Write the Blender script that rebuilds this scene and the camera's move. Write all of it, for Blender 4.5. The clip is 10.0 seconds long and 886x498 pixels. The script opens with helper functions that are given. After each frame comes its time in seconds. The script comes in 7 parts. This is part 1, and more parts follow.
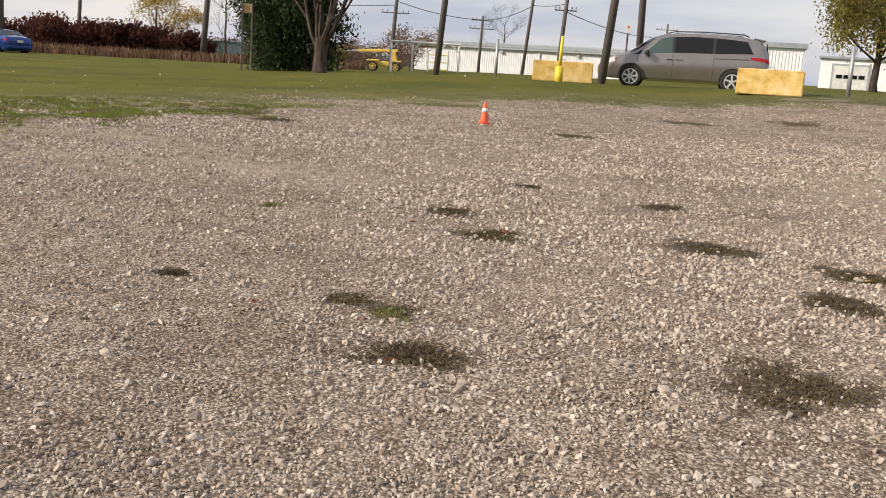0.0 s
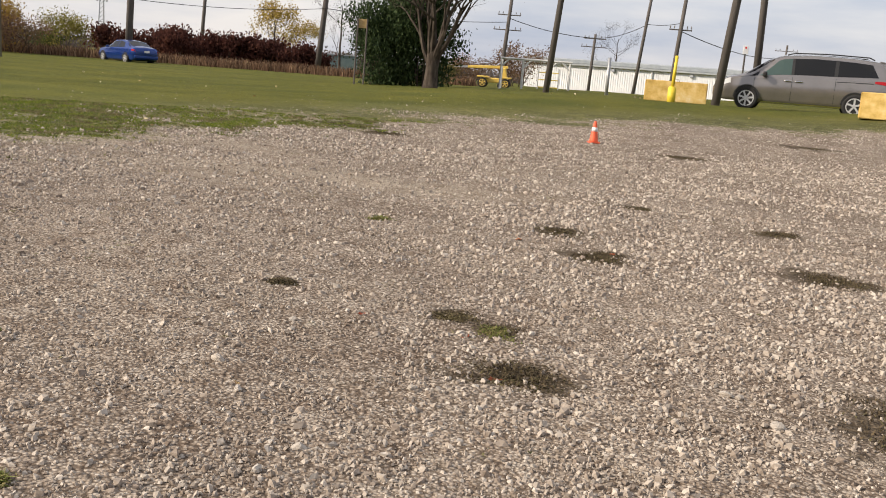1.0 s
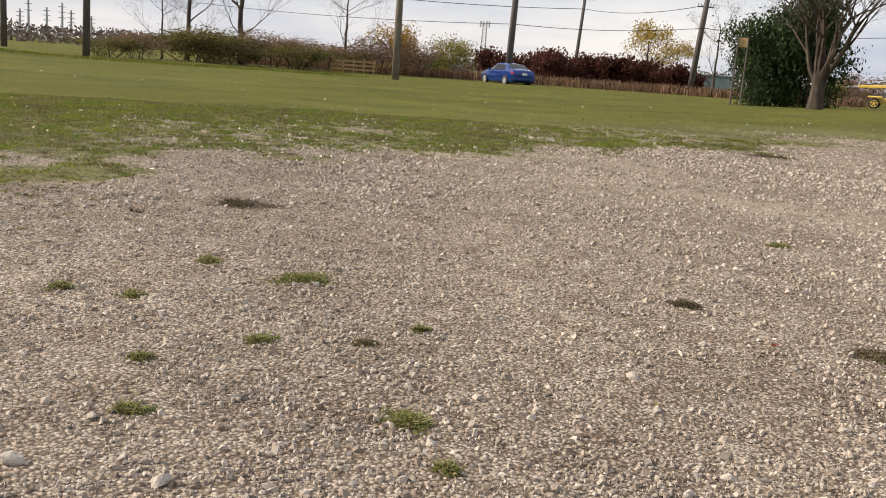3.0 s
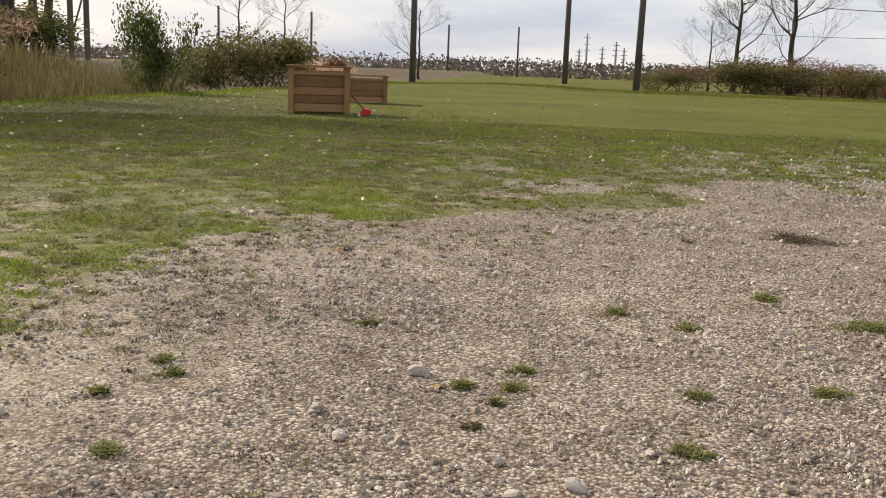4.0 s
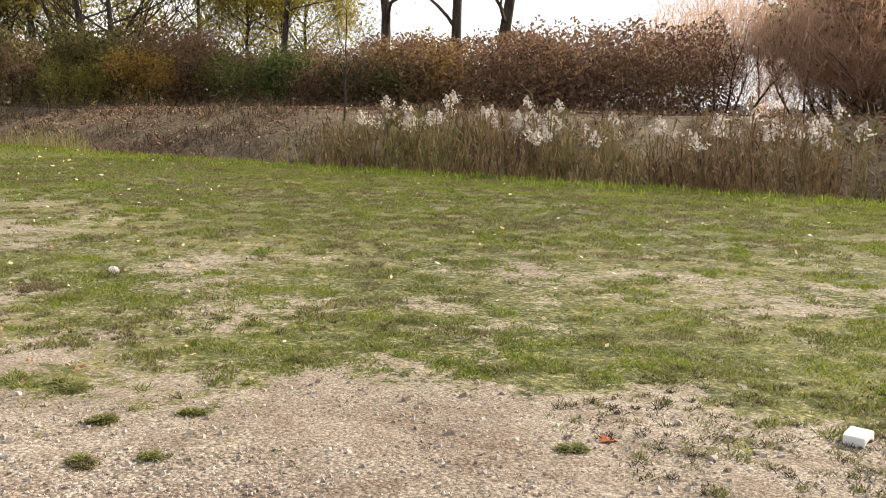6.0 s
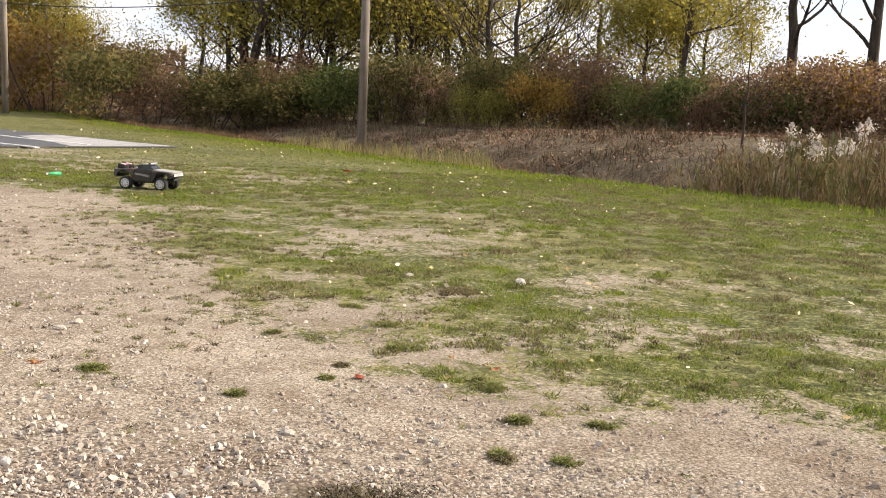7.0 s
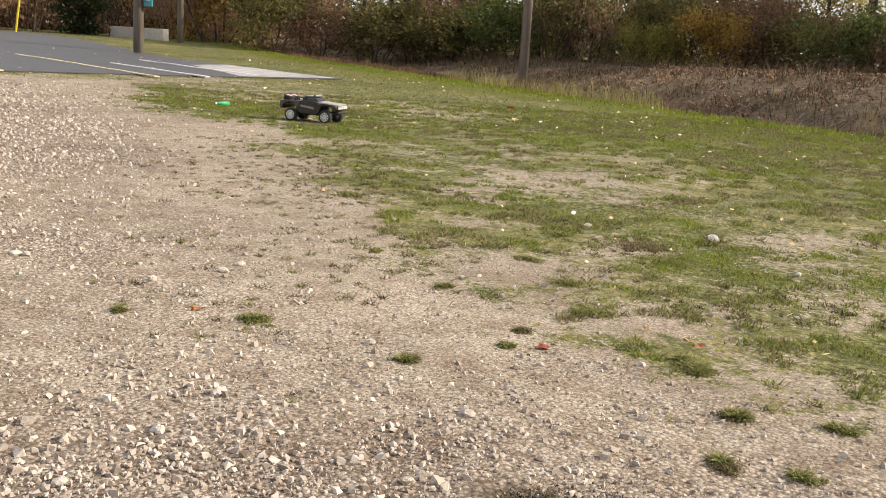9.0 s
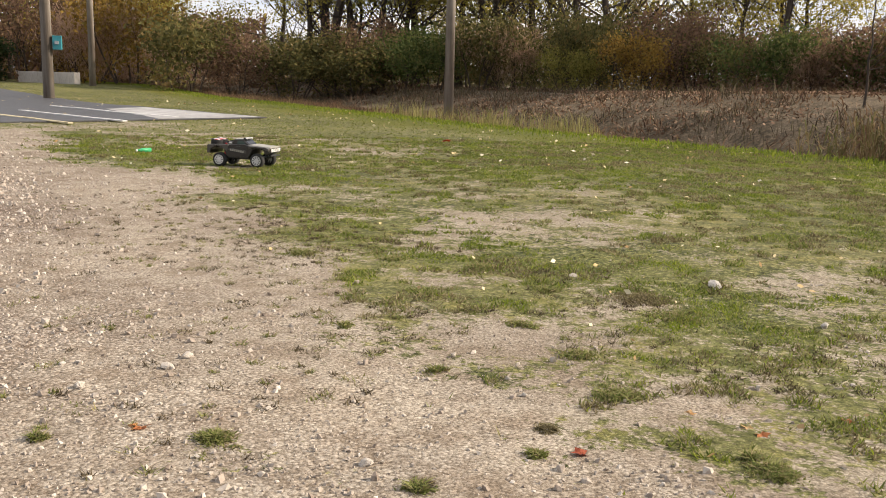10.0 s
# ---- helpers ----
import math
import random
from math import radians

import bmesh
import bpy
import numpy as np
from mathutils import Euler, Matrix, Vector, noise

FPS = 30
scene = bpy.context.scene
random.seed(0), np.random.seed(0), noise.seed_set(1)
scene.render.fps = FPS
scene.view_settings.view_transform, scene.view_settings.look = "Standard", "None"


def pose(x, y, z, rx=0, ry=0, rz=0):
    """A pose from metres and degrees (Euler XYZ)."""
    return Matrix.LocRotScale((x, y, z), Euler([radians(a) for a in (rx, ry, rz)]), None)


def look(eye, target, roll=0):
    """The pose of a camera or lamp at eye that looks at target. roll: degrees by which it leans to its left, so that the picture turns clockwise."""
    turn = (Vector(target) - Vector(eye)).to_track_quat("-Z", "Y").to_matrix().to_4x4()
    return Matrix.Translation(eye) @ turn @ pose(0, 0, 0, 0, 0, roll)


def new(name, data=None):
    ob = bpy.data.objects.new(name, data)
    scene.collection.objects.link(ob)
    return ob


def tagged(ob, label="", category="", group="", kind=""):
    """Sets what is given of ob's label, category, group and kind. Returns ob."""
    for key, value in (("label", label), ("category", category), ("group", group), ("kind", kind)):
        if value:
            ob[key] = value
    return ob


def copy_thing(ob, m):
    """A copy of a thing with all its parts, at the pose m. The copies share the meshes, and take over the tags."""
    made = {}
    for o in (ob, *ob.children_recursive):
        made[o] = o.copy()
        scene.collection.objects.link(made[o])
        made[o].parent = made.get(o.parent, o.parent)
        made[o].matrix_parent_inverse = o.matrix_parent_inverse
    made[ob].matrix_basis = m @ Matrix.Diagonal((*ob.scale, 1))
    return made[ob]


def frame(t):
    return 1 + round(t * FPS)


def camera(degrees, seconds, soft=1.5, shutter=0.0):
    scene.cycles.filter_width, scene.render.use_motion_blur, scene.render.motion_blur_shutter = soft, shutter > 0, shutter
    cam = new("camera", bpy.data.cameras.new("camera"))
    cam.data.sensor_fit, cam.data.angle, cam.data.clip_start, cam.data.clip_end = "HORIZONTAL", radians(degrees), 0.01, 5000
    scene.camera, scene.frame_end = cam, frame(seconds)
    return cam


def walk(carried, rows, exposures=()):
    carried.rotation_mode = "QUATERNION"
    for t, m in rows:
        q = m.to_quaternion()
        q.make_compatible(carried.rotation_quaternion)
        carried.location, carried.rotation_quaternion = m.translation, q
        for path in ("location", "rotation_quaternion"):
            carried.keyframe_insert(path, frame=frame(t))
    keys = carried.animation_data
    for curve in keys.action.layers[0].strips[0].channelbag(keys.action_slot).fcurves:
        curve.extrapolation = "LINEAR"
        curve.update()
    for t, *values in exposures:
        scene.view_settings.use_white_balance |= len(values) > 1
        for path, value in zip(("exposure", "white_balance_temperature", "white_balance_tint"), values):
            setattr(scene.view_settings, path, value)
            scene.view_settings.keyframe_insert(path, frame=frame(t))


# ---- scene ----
cam = camera(50.0, 10.0, 1.0)
PATH = [
    (0, (-0.006, 0.003, 0.901), (-0.037, 1.966, 0.517), 3.50),
    (0.5, (-0.020, 0.016, 0.911), (-0.250, 1.967, 0.535), 3.80),
    (1, (-0.025, 0.017, 0.907), (-0.273, 1.967, 0.541), 4.60),
    (1.5, (-0.038, 0.018, 0.904), (-0.329, 1.963, 0.541), 5.60),
    (2, (-0.050, 0.019, 0.896), (-0.483, 1.936, 0.527), 6.00),
    (2.5, (-0.112, -0.003, 0.887), (-0.782, 1.842, 0.508), 5.20),
    (3, (-0.206, -0.041, 0.890), (-1.158, 1.676, 0.510), 4.10),
    (3.2, (-0.220, -0.016, 0.889), (-1.300, 1.625, 0.512), 3.60),
    (4.3, (-0.425, 0.008, 0.856), (-2.333, 0.480, 0.484), 1.42),
    (4.5, (-0.416, -0.080, 0.863), (-2.380, -0.011, 0.493), 1.15),
    (4.6, (-0.407, -0.125, 0.870), (-2.366, -0.275, 0.498), 1.19),
    (4.9, (-0.340, -0.242, 0.915), (-2.132, -1.045, 0.537), 0.72),
    (5, (-0.310, -0.265, 0.927), (-1.998, -1.269, 0.554), 0.42),
    (5.2, (-0.281, -0.300, 0.920), (-1.695, -1.670, 0.572), -0.34),
    (6.3, (-0.321, -0.350, 0.910), (-0.350, -2.329, 0.618), 2.20),
    (6.5, (-0.264, -0.326, 0.910), (-0.103, -2.300, 0.626), 2.30),
    (7, (-0.198, -0.305, 0.902), (0.242, -2.237, 0.631), 2.60),
    (7.5, (-0.164, -0.313, 0.899), (0.352, -2.224, 0.620), 3.20),
    (8, (-0.138, -0.329, 0.891), (0.397, -2.230, 0.566), 3.90),
    (8.5, (-0.095, -0.408, 0.869), (0.505, -2.275, 0.481), 4.30),
    (9, (0.042, -0.668, 0.883), (0.771, -2.483, 0.465), 3.50),
    (9.5, (0.250, -0.872, 0.885), (1.034, -2.669, 0.488), 2.10),
    (10, (0.447, -1.149, 0.896), (1.039, -3.027, 0.547), 1.40),
]
walk(cam, [(t, look(eye, target, roll)) for t, eye, target, roll in PATH],
     [(0, 0.33, 6650, 12), (1.5, 0.40, 6680, 12), (3.2, 0.50, 6700, 11), (4.5, 0.52, 6750, 10), (5.2, 0.80, 6850, 8), (6.5, 0.99, 6750, 12), (8, 0.88, 6750, 12), (10, 0.76, 6800, 12)])

# ---- light ----
SUN_AZ, SUN_EL = radians(248), radians(31)
world = bpy.data.worlds.new("sky")
scene.world = world
world.use_nodes = True
wn = world.node_tree
for nd in list(wn.nodes):
    wn.nodes.remove(nd)


def link(tree, a, b):
    tree.links.new(a, b)


sky = wn.nodes.new("ShaderNodeTexSky")
sky.sky_type = 'NISHITA'
sky.sun_disc = False
sky.sun_elevation, sky.sun_rotation = SUN_EL, SUN_AZ
sky.dust_density, sky.air_density = 2.0, 1.2
scale_sky = wn.nodes.new("ShaderNodeMixRGB")
scale_sky.blend_type = 'MULTIPLY'
scale_sky.inputs[0].default_value = 1.0
scale_sky.inputs[2].default_value = (0.11, 0.11, 0.11, 1)
link(wn, sky.outputs[0], scale_sky.inputs[1])
co = wn.nodes.new("ShaderNodeTexCoord")
mp = wn.nodes.new("ShaderNodeMapping")
mp.inputs["Scale"].default_value = (1.0, 1.0, 5.5)
link(wn, co.outputs["Generated"], mp.inputs[0])
cl = wn.nodes.new("ShaderNodeTexNoise")
cl.inputs["Scale"].default_value = 2.6
cl.inputs["Detail"].default_value = 7
cl.inputs["Roughness"].default_value = 0.55
link(wn, mp.outputs[0], cl.inputs["Vector"])
cr = wn.nodes.new("ShaderNodeValToRGB")
cr.color_ramp.elements[0].position, cr.color_ramp.elements[0].color = 0.34, (0.48, 0.55, 0.70, 1)
cr.color_ramp.elements[1].position, cr.color_ramp.elements[1].color = 0.66, (0.93, 0.91, 0.90, 1)
link(wn, cl.outputs[0], cr.inputs[0])
cover = wn.nodes.new("ShaderNodeMixRGB")
cover.inputs[0].default_value = 0.8
link(wn, scale_sky.outputs[0], cover.inputs[1])
link(wn, cr.outputs[0], cover.inputs[2])
bg = wn.nodes.new("ShaderNodeBackground")
bg.inputs[1].default_value = 0.84
link(wn, cover.outputs[0], bg.inputs[0])
wo = wn.nodes.new("ShaderNodeOutputWorld")
link(wn, bg.outputs[0], wo.inputs[0])

sun_data = bpy.data.lights.new("sun", 'SUN')
sun_data.energy, sun_data.angle, sun_data.color = 4.4, radians(3), (1.0, 0.90, 0.76)
sun = new("sun", sun_data)
sun_dir = Vector((math.sin(SUN_AZ) * math.cos(SUN_EL), math.cos(SUN_AZ) * math.cos(SUN_EL), math.sin(SUN_EL)))
sun.matrix_world = look(sun_dir * 60, (0, 0, 0))

# ---- materials ----


def rgb(c):
    return (*c, 1.0)


def material(name, colours, scale=8.0, rough=0.8, metal=0.0, bump=0.0, detail=6.0, island=False, objrand=False, stretch=(1, 1, 1), spec=0.4, bump_dist=0.01, translucent=0.0, coat=0.0):
    """A two-scale noise paint of the given colours (spread evenly over a ramp)."""
    m = bpy.data.materials.new(name)
    m.use_nodes = True
    t = m.node_tree
    b = t.nodes["Principled BSDF"]
    b.inputs["Roughness"].default_value = rough
    b.inputs["Metallic"].default_value = metal
    b.inputs["Specular IOR Level"].default_value = 0.12 if translucent or rough > 0.92 else spec
    b.inputs["Coat Weight"].default_value = coat
    tc = t.nodes.new("ShaderNodeTexCoord")
    ma = t.nodes.new("ShaderNodeMapping")
    ma.inputs["Scale"].default_value = stretch
    link(t, tc.outputs["Object"], ma.inputs[0])
    n1 = t.nodes.new("ShaderNodeTexNoise")
    n1.inputs["Scale"].default_value = scale
    n1.inputs["Detail"].default_value = detail
    n1.inputs["Roughness"].default_value = 0.65
    link(t, ma.outputs[0], n1.inputs["Vector"])
    fac = n1.outputs[0]
    n2 = t.nodes.new("ShaderNodeTexNoise")
    n2.inputs["Scale"].default_value = scale * 0.13
    n2.inputs["Detail"].default_value = 3
    link(t, tc.outputs["Object"], n2.inputs["Vector"])
    ad = t.nodes.new("ShaderNodeMath")
    ad.operation = 'MULTIPLY_ADD'
    link(t, n2.outputs[0], ad.inputs[0])
    ad.inputs[1].default_value = 0.5
    link(t, fac, ad.inputs[2])
    sb = t.nodes.new("ShaderNodeMath")
    sb.operation = 'SUBTRACT'
    link(t, ad.outputs[0], sb.inputs[0])
    sb.inputs[1].default_value = 0.25
    fac = sb.outputs[0]
    if island or objrand:
        if island:
            ge = t.nodes.new("ShaderNodeNewGeometry")
            r = ge.outputs["Random Per Island"]
        else:
            oi = t.nodes.new("ShaderNodeObjectInfo")
            r = oi.outputs["Random"]
        mx = t.nodes.new("ShaderNodeMath")
        mx.operation = 'MULTIPLY_ADD'
        link(t, r, mx.inputs[0])
        mx.inputs[1].default_value = 0.7
        m3 = t.nodes.new("ShaderNodeMath")
        m3.operation = 'MULTIPLY_ADD'
        link(t, fac, m3.inputs[0])
        m3.inputs[1].default_value = 0.7
        m3.inputs[2].default_value = -0.2
        link(t, m3.outputs[0], mx.inputs[2])
        fac = mx.outputs[0]
    rp = t.nodes.new("ShaderNodeValToRGB")
    cs = list(colours)
    lo, hi = (0.3, 0.7) if not (island or objrand) else (0.05, 0.95)
    while len(rp.color_ramp.elements) < len(cs):
        rp.color_ramp.elements.new(0.5)
    for i, c in enumerate(cs):
        rp.color_ramp.elements[i].position = lo + (hi - lo) * i / max(1, len(cs) - 1)
        rp.color_ramp.elements[i].color = rgb(c)
    link(t, fac, rp.inputs[0])
    link(t, rp.outputs[0], b.inputs["Base Color"])
    if bump:
        bp = t.nodes.new("ShaderNodeBump")
        bp.inputs["Strength"].default_value = bump
        bp.inputs["Distance"].default_value = bump_dist
        link(t, n1.outputs[0], bp.inputs["Height"])
        link(t, bp.outputs[0], b.inputs["Normal"])
    if translucent:
        tr = t.nodes.new("ShaderNodeBsdfTranslucent")
        link(t, rp.outputs[0], tr.inputs[0])
        mi = t.nodes.new("ShaderNodeMixShader")
        mi.inputs[0].default_value = translucent
        link(t, b.outputs[0], mi.inputs[1])
        link(t, tr.outputs[0], mi.inputs[2])
        link(t, mi.outputs[0], t.nodes["Material Output"].inputs[0])
    return m


def ground_material():
    m = bpy.data.materials.new("gravel_and_turf")
    m.use_nodes = True
    t = m.node_tree
    b = t.nodes["Principled BSDF"]
    b.inputs["Roughness"].default_value = 0.95
    b.inputs["Specular IOR Level"].default_value = 0.15
    tc = t.nodes.new("ShaderNodeTexCoord")

    def nz(scale, detail=5, rough=0.6):
        n = t.nodes.new("ShaderNodeTexNoise")
        n.inputs["Scale"].default_value, n.inputs["Detail"].default_value, n.inputs["Roughness"].default_value = scale, detail, rough
        link(t, tc.outputs["Object"], n.inputs["Vector"])
        return n.outputs[0]

    def vor(scale):
        n = t.nodes.new("ShaderNodeTexVoronoi")
        n.inputs["Scale"].default_value = scale
        n.inputs["Randomness"].default_value = 1.0
        link(t, tc.outputs["Object"], n.inputs["Vector"])
        return n

    def ramp(fac, stops):
        r = t.nodes.new("ShaderNodeValToRGB")
        while len(r.color_ramp.elements) < len(stops):
            r.color_ramp.elements.new(0.5)
        for e, (p, c) in zip(r.color_ramp.elements, stops):
            e.position, e.color = p, rgb(c)
        link(t, fac, r.inputs[0])
        return r.outputs[0]

    def mix(f, a, c, mode='MIX'):
        x = t.nodes.new("ShaderNodeMixRGB")
        x.blend_type = mode
        for sock, v in zip(x.inputs, (f, a, c)):
            if isinstance(v, (int, float)):
                sock.default_value = v
            elif isinstance(v, tuple):
                sock.default_value = rgb(v)
            else:
                link(t, v, sock)
        return x.outputs[0]

    def attr(name):
        a = t.nodes.new("ShaderNodeAttribute")
        a.attribute_name = name
        return a.outputs["Fac"]

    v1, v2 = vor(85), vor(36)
    sep = t.nodes.new("ShaderNodeSeparateColor")
    link(t, v1.outputs["Color"], sep.inputs[0])
    sep2 = t.nodes.new("ShaderNodeSeparateColor")
    link(t, v2.outputs["Color"], sep2.inputs[0])
    stones = ramp(sep.outputs[0], [(0.0, (0.11, 0.08, 0.06)), (0.3, (0.25, 0.20, 0.16)), (0.65, (0.40, 0.343, 0.285)), (1.0, (0.62, 0.56, 0.49))])
    stones2 = ramp(sep2.outputs[0], [(0.0, (0.16, 0.122, 0.094)), (0.5, (0.40, 0.34, 0.285)), (1.0, (0.64, 0.58, 0.505))])
    gravel = mix(0.35, stones, stones2)
    # Gaps between stones in dark soil brown, which paints their shade into the colour.
    gap_shade = ramp(v1.outputs["Distance"], [(0.40, (0, 0, 0)), (0.66, (0.85, 0.85, 0.85))])
    gravel = mix(gap_shade, gravel, (0.095, 0.07, 0.052))
    fines = ramp(nz(110, 7, 0.8), [(0.41, (0.085, 0.068, 0.050)), (0.5, (0.29, 0.25, 0.193)), (0.60, (0.60, 0.54, 0.445))])
    gravel = mix(attr("fines"), gravel, fines)
    patch = ramp(nz(0.75, 6, 0.65), [(0.34, (0.72, 0.67, 0.63)), (0.5, (0.94, 0.92, 0.89)), (0.66, (1.1, 1.08, 1.04))])
    gravel = mix(1.0, gravel, patch, 'MULTIPLY')
    rust = ramp(nz(5.0, 6, 0.7), [(0.38, (0.74, 0.69, 0.65)), (0.56, (1, 1, 1))])
    gravel = mix(1.0, gravel, rust, 'MULTIPLY')
    soil = ramp(nz(38, 7, 0.7), [(0.36, (0.024, 0.017, 0.010)), (0.52, (0.062, 0.045, 0.026)), (0.66, (0.135, 0.10, 0.063))])
    gravel = mix(attr("weed"), gravel, soil)
    turf = ramp(nz(32, 9, 0.85), [(0.43, (0.014, 0.015, 0.007)), (0.49, (0.068, 0.074, 0.022)), (0.54, (0.14, 0.142, 0.046)), (0.60, (0.34, 0.30, 0.17))])
    turf = mix(ramp(nz(0.5, 5), [(0.4, (0, 0, 0)), (0.75, (0.7, 0.7, 0.7))]), turf, ramp(nz(60, 4), [(0.35, (0.12, 0.115, 0.035)), (0.7, (0.34, 0.29, 0.14))]))
    turf = mix(1.0, turf, ramp(nz(6, 5, 0.7), [(0.36, (0.5, 0.55, 0.5)), (0.52, (1.0, 1.0, 1.0)), (0.66, (1.2, 1.12, 0.95))]), 'MULTIPLY')
    lush = ramp(nz(22, 7, 0.75), [(0.43, (0.02, 0.026, 0.008)), (0.49, (0.068, 0.088, 0.018)), (0.55, (0.125, 0.15, 0.028)), (0.61, (0.24, 0.23, 0.08))])
    turf = mix(mix(1.0, attr("lush"), ramp(nz(11, 6, 0.75), [(0.44, (0.1, 0.1, 0.1)), (0.54, (1, 1, 1))]), 'MULTIPLY'), turf, lush)
    mown = ramp(nz(34, 8, 0.75), [(0.36, (0.034, 0.038, 0.006)), (0.48, (0.086, 0.09, 0.013)), (0.58, (0.138, 0.136, 0.021)), (0.68, (0.20, 0.175, 0.05))])
    mown = mix(1.0, mown, ramp(nz(0.35, 5), [(0.36, (0.72, 0.8, 0.75)), (0.62, (1.15, 1.08, 1.0))]), 'MULTIPLY')
    turf = mix(attr("lawn"), turf, mown)
    s1 = t.nodes.new("ShaderNodeMath")
    s1.operation = 'MULTIPLY_ADD'
    link(t, nz(14.0, 6, 0.75), s1.inputs[0])
    s1.inputs[1].default_value = 1.5
    link(t, attr("grass"), s1.inputs[2])
    s2 = t.nodes.new("ShaderNodeMath")
    s2.operation = 'MULTIPLY_ADD'
    link(t, nz(2.1, 4), s2.inputs[0])
    s2.inputs[1].default_value = 1.3
    link(t, s1.outputs[0], s2.inputs[2])
    s3 = t.nodes.new("ShaderNodeMath")
    s3.operation = 'MULTIPLY_ADD'
    link(t, nz(48.0, 5, 0.75), s3.inputs[0])
    s3.inputs[1].default_value = 0.9
    link(t, s2.outputs[0], s3.inputs[2])
    mr = t.nodes.new("ShaderNodeMapRange")
    mr.interpolation_type = 'SMOOTHSTEP'
    mr.inputs["From Min"].default_value, mr.inputs["From Max"].default_value = 2.19, 2.27
    link(t, s3.outputs[0], mr.inputs["Value"])
    thatch = ramp(nz(45, 5, 0.7), [(0.41, (0.055, 0.046, 0.026)), (0.5, (0.22, 0.19, 0.125)), (0.60, (0.48, 0.425, 0.315))])
    gravel = mix(ramp(attr("grass"), [(0.2, (0, 0, 0)), (0.7, (0.8, 0.8, 0.8))]), gravel, thatch)
    col = mix(mr.outputs[0], gravel, turf)
    brown = ramp(nz(9, 6, 0.7), [(0.36, (0.028, 0.020, 0.015)), (0.5, (0.08, 0.057, 0.040)), (0.64, (0.19, 0.135, 0.09))])
    brown = mix(ramp(nz(1.1, 6, 0.7), [(0.46, (0, 0, 0)), (0.6, (0.75, 0.75, 0.75))]), brown, ramp(nz(24, 7, 0.75), [(0.36, (0.06, 0.042, 0.03)), (0.5, (0.17, 0.125, 0.085)), (0.64, (0.36, 0.28, 0.2))]))
    col = mix(attr("bank"), col, brown)
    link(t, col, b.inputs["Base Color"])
    h = t.nodes.new("ShaderNodeMath")
    h.operation = 'MULTIPLY_ADD'
    link(t, v1.outputs["Distance"], h.inputs[0])
    h.inputs[1].default_value = -0.9
    h0 = t.nodes.new("ShaderNodeMath")
    h0.operation = 'MULTIPLY_ADD'
    link(t, nz(150, 3, 0.6), h0.inputs[0])
    h0.inputs[1].default_value = 0.35
    h1 = t.nodes.new("ShaderNodeMath")
    h1.operation = 'MULTIPLY_ADD'
    link(t, v2.outputs["Distance"], h1.inputs[0])
    h1.inputs[1].default_value = -0.8
    link(t, sep.outputs[1], h1.inputs[2])
    link(t, h1.outputs[0], h0.inputs[2])
    link(t, h0.outputs[0], h.inputs[2])
    bp = t.nodes.new("ShaderNodeBump")
    bp.inputs["Distance"].default_value = 0.0065
    relief = t.nodes.new("ShaderNodeMapRange")
    relief.inputs["From Max"].default_value = 0.6
    relief.inputs["To Min"].default_value, relief.inputs["To Max"].default_value = 1.0, 0.35
    link(t, attr("fines"), relief.inputs["Value"])
    link(t, relief.outputs[0], bp.inputs["Strength"])
    link(t, h.outputs[0], bp.inputs["Height"])
    link(t, bp.outputs[0], b.inputs["Normal"])
    return m


def glass(name, tint, rough=0.03):
    m = bpy.data.materials.new(name)
    m.use_nodes = True
    b = m.node_tree.nodes["Principled BSDF"]
    b.inputs["Base Color"].default_value = rgb(tint)
    b.inputs["Roughness"].default_value = rough
    b.inputs["Specular IOR Level"].default_value = 0.35
    b.inputs["Coat Weight"].default_value = 0.0
    return m


M_GROUND = ground_material()
M_STONE = material("limestone_gravel", [(0.15, 0.113, 0.085), (0.27, 0.22, 0.177), (0.36, 0.305, 0.252), (0.44, 0.382, 0.32), (0.57, 0.512, 0.445)], 60, 0.9, bump=0.5, island=True, bump_dist=0.004)
M_ROCK = material("pale_rock", [(0.34, 0.29, 0.24), (0.47, 0.415, 0.355), (0.60, 0.545, 0.48)], 25, 0.9, bump=0.6, objrand=True, bump_dist=0.006)
M_BLADE = material("grass_blades", [(0.05, 0.064, 0.016), (0.095, 0.122, 0.027), (0.15, 0.182, 0.04), (0.225, 0.235, 0.068), (0.35, 0.31, 0.165)], 1.2, 0.7, island=True, translucent=0.45)
M_LUSH = material("lush_grass", [(0.068, 0.096, 0.014), (0.13, 0.177, 0.021), (0.21, 0.256, 0.028), (0.30, 0.315, 0.055)], 1.2, 0.7, island=True, translucent=0.45)
M_DRYTURF = material("dry_turf", [(0.075, 0.06, 0.032), (0.13, 0.105, 0.055), (0.21, 0.175, 0.09), (0.32, 0.27, 0.16)], 1.2, 0.8, island=True, translucent=0.3)
M_LAWN = material("lawn_blades", [(0.066, 0.088, 0.014), (0.106, 0.128, 0.02), (0.146, 0.164, 0.028), (0.21, 0.195, 0.05)], 0.6, 0.7, island=True, translucent=0.45)
M_WEED = material("dry_weed", [(0.03, 0.020, 0.011), (0.06, 0.043, 0.022), (0.11, 0.08, 0.042), (0.10, 0.095, 0.032)], 5, 0.9, island=True)
M_CLOVER = material("clover_leaf", [(0.072, 0.08, 0.026), (0.125, 0.145, 0.04), (0.20, 0.22, 0.06), (0.29, 0.245, 0.12), (0.17, 0.125, 0.065)], 5, 0.7, island=True, translucent=0.25)
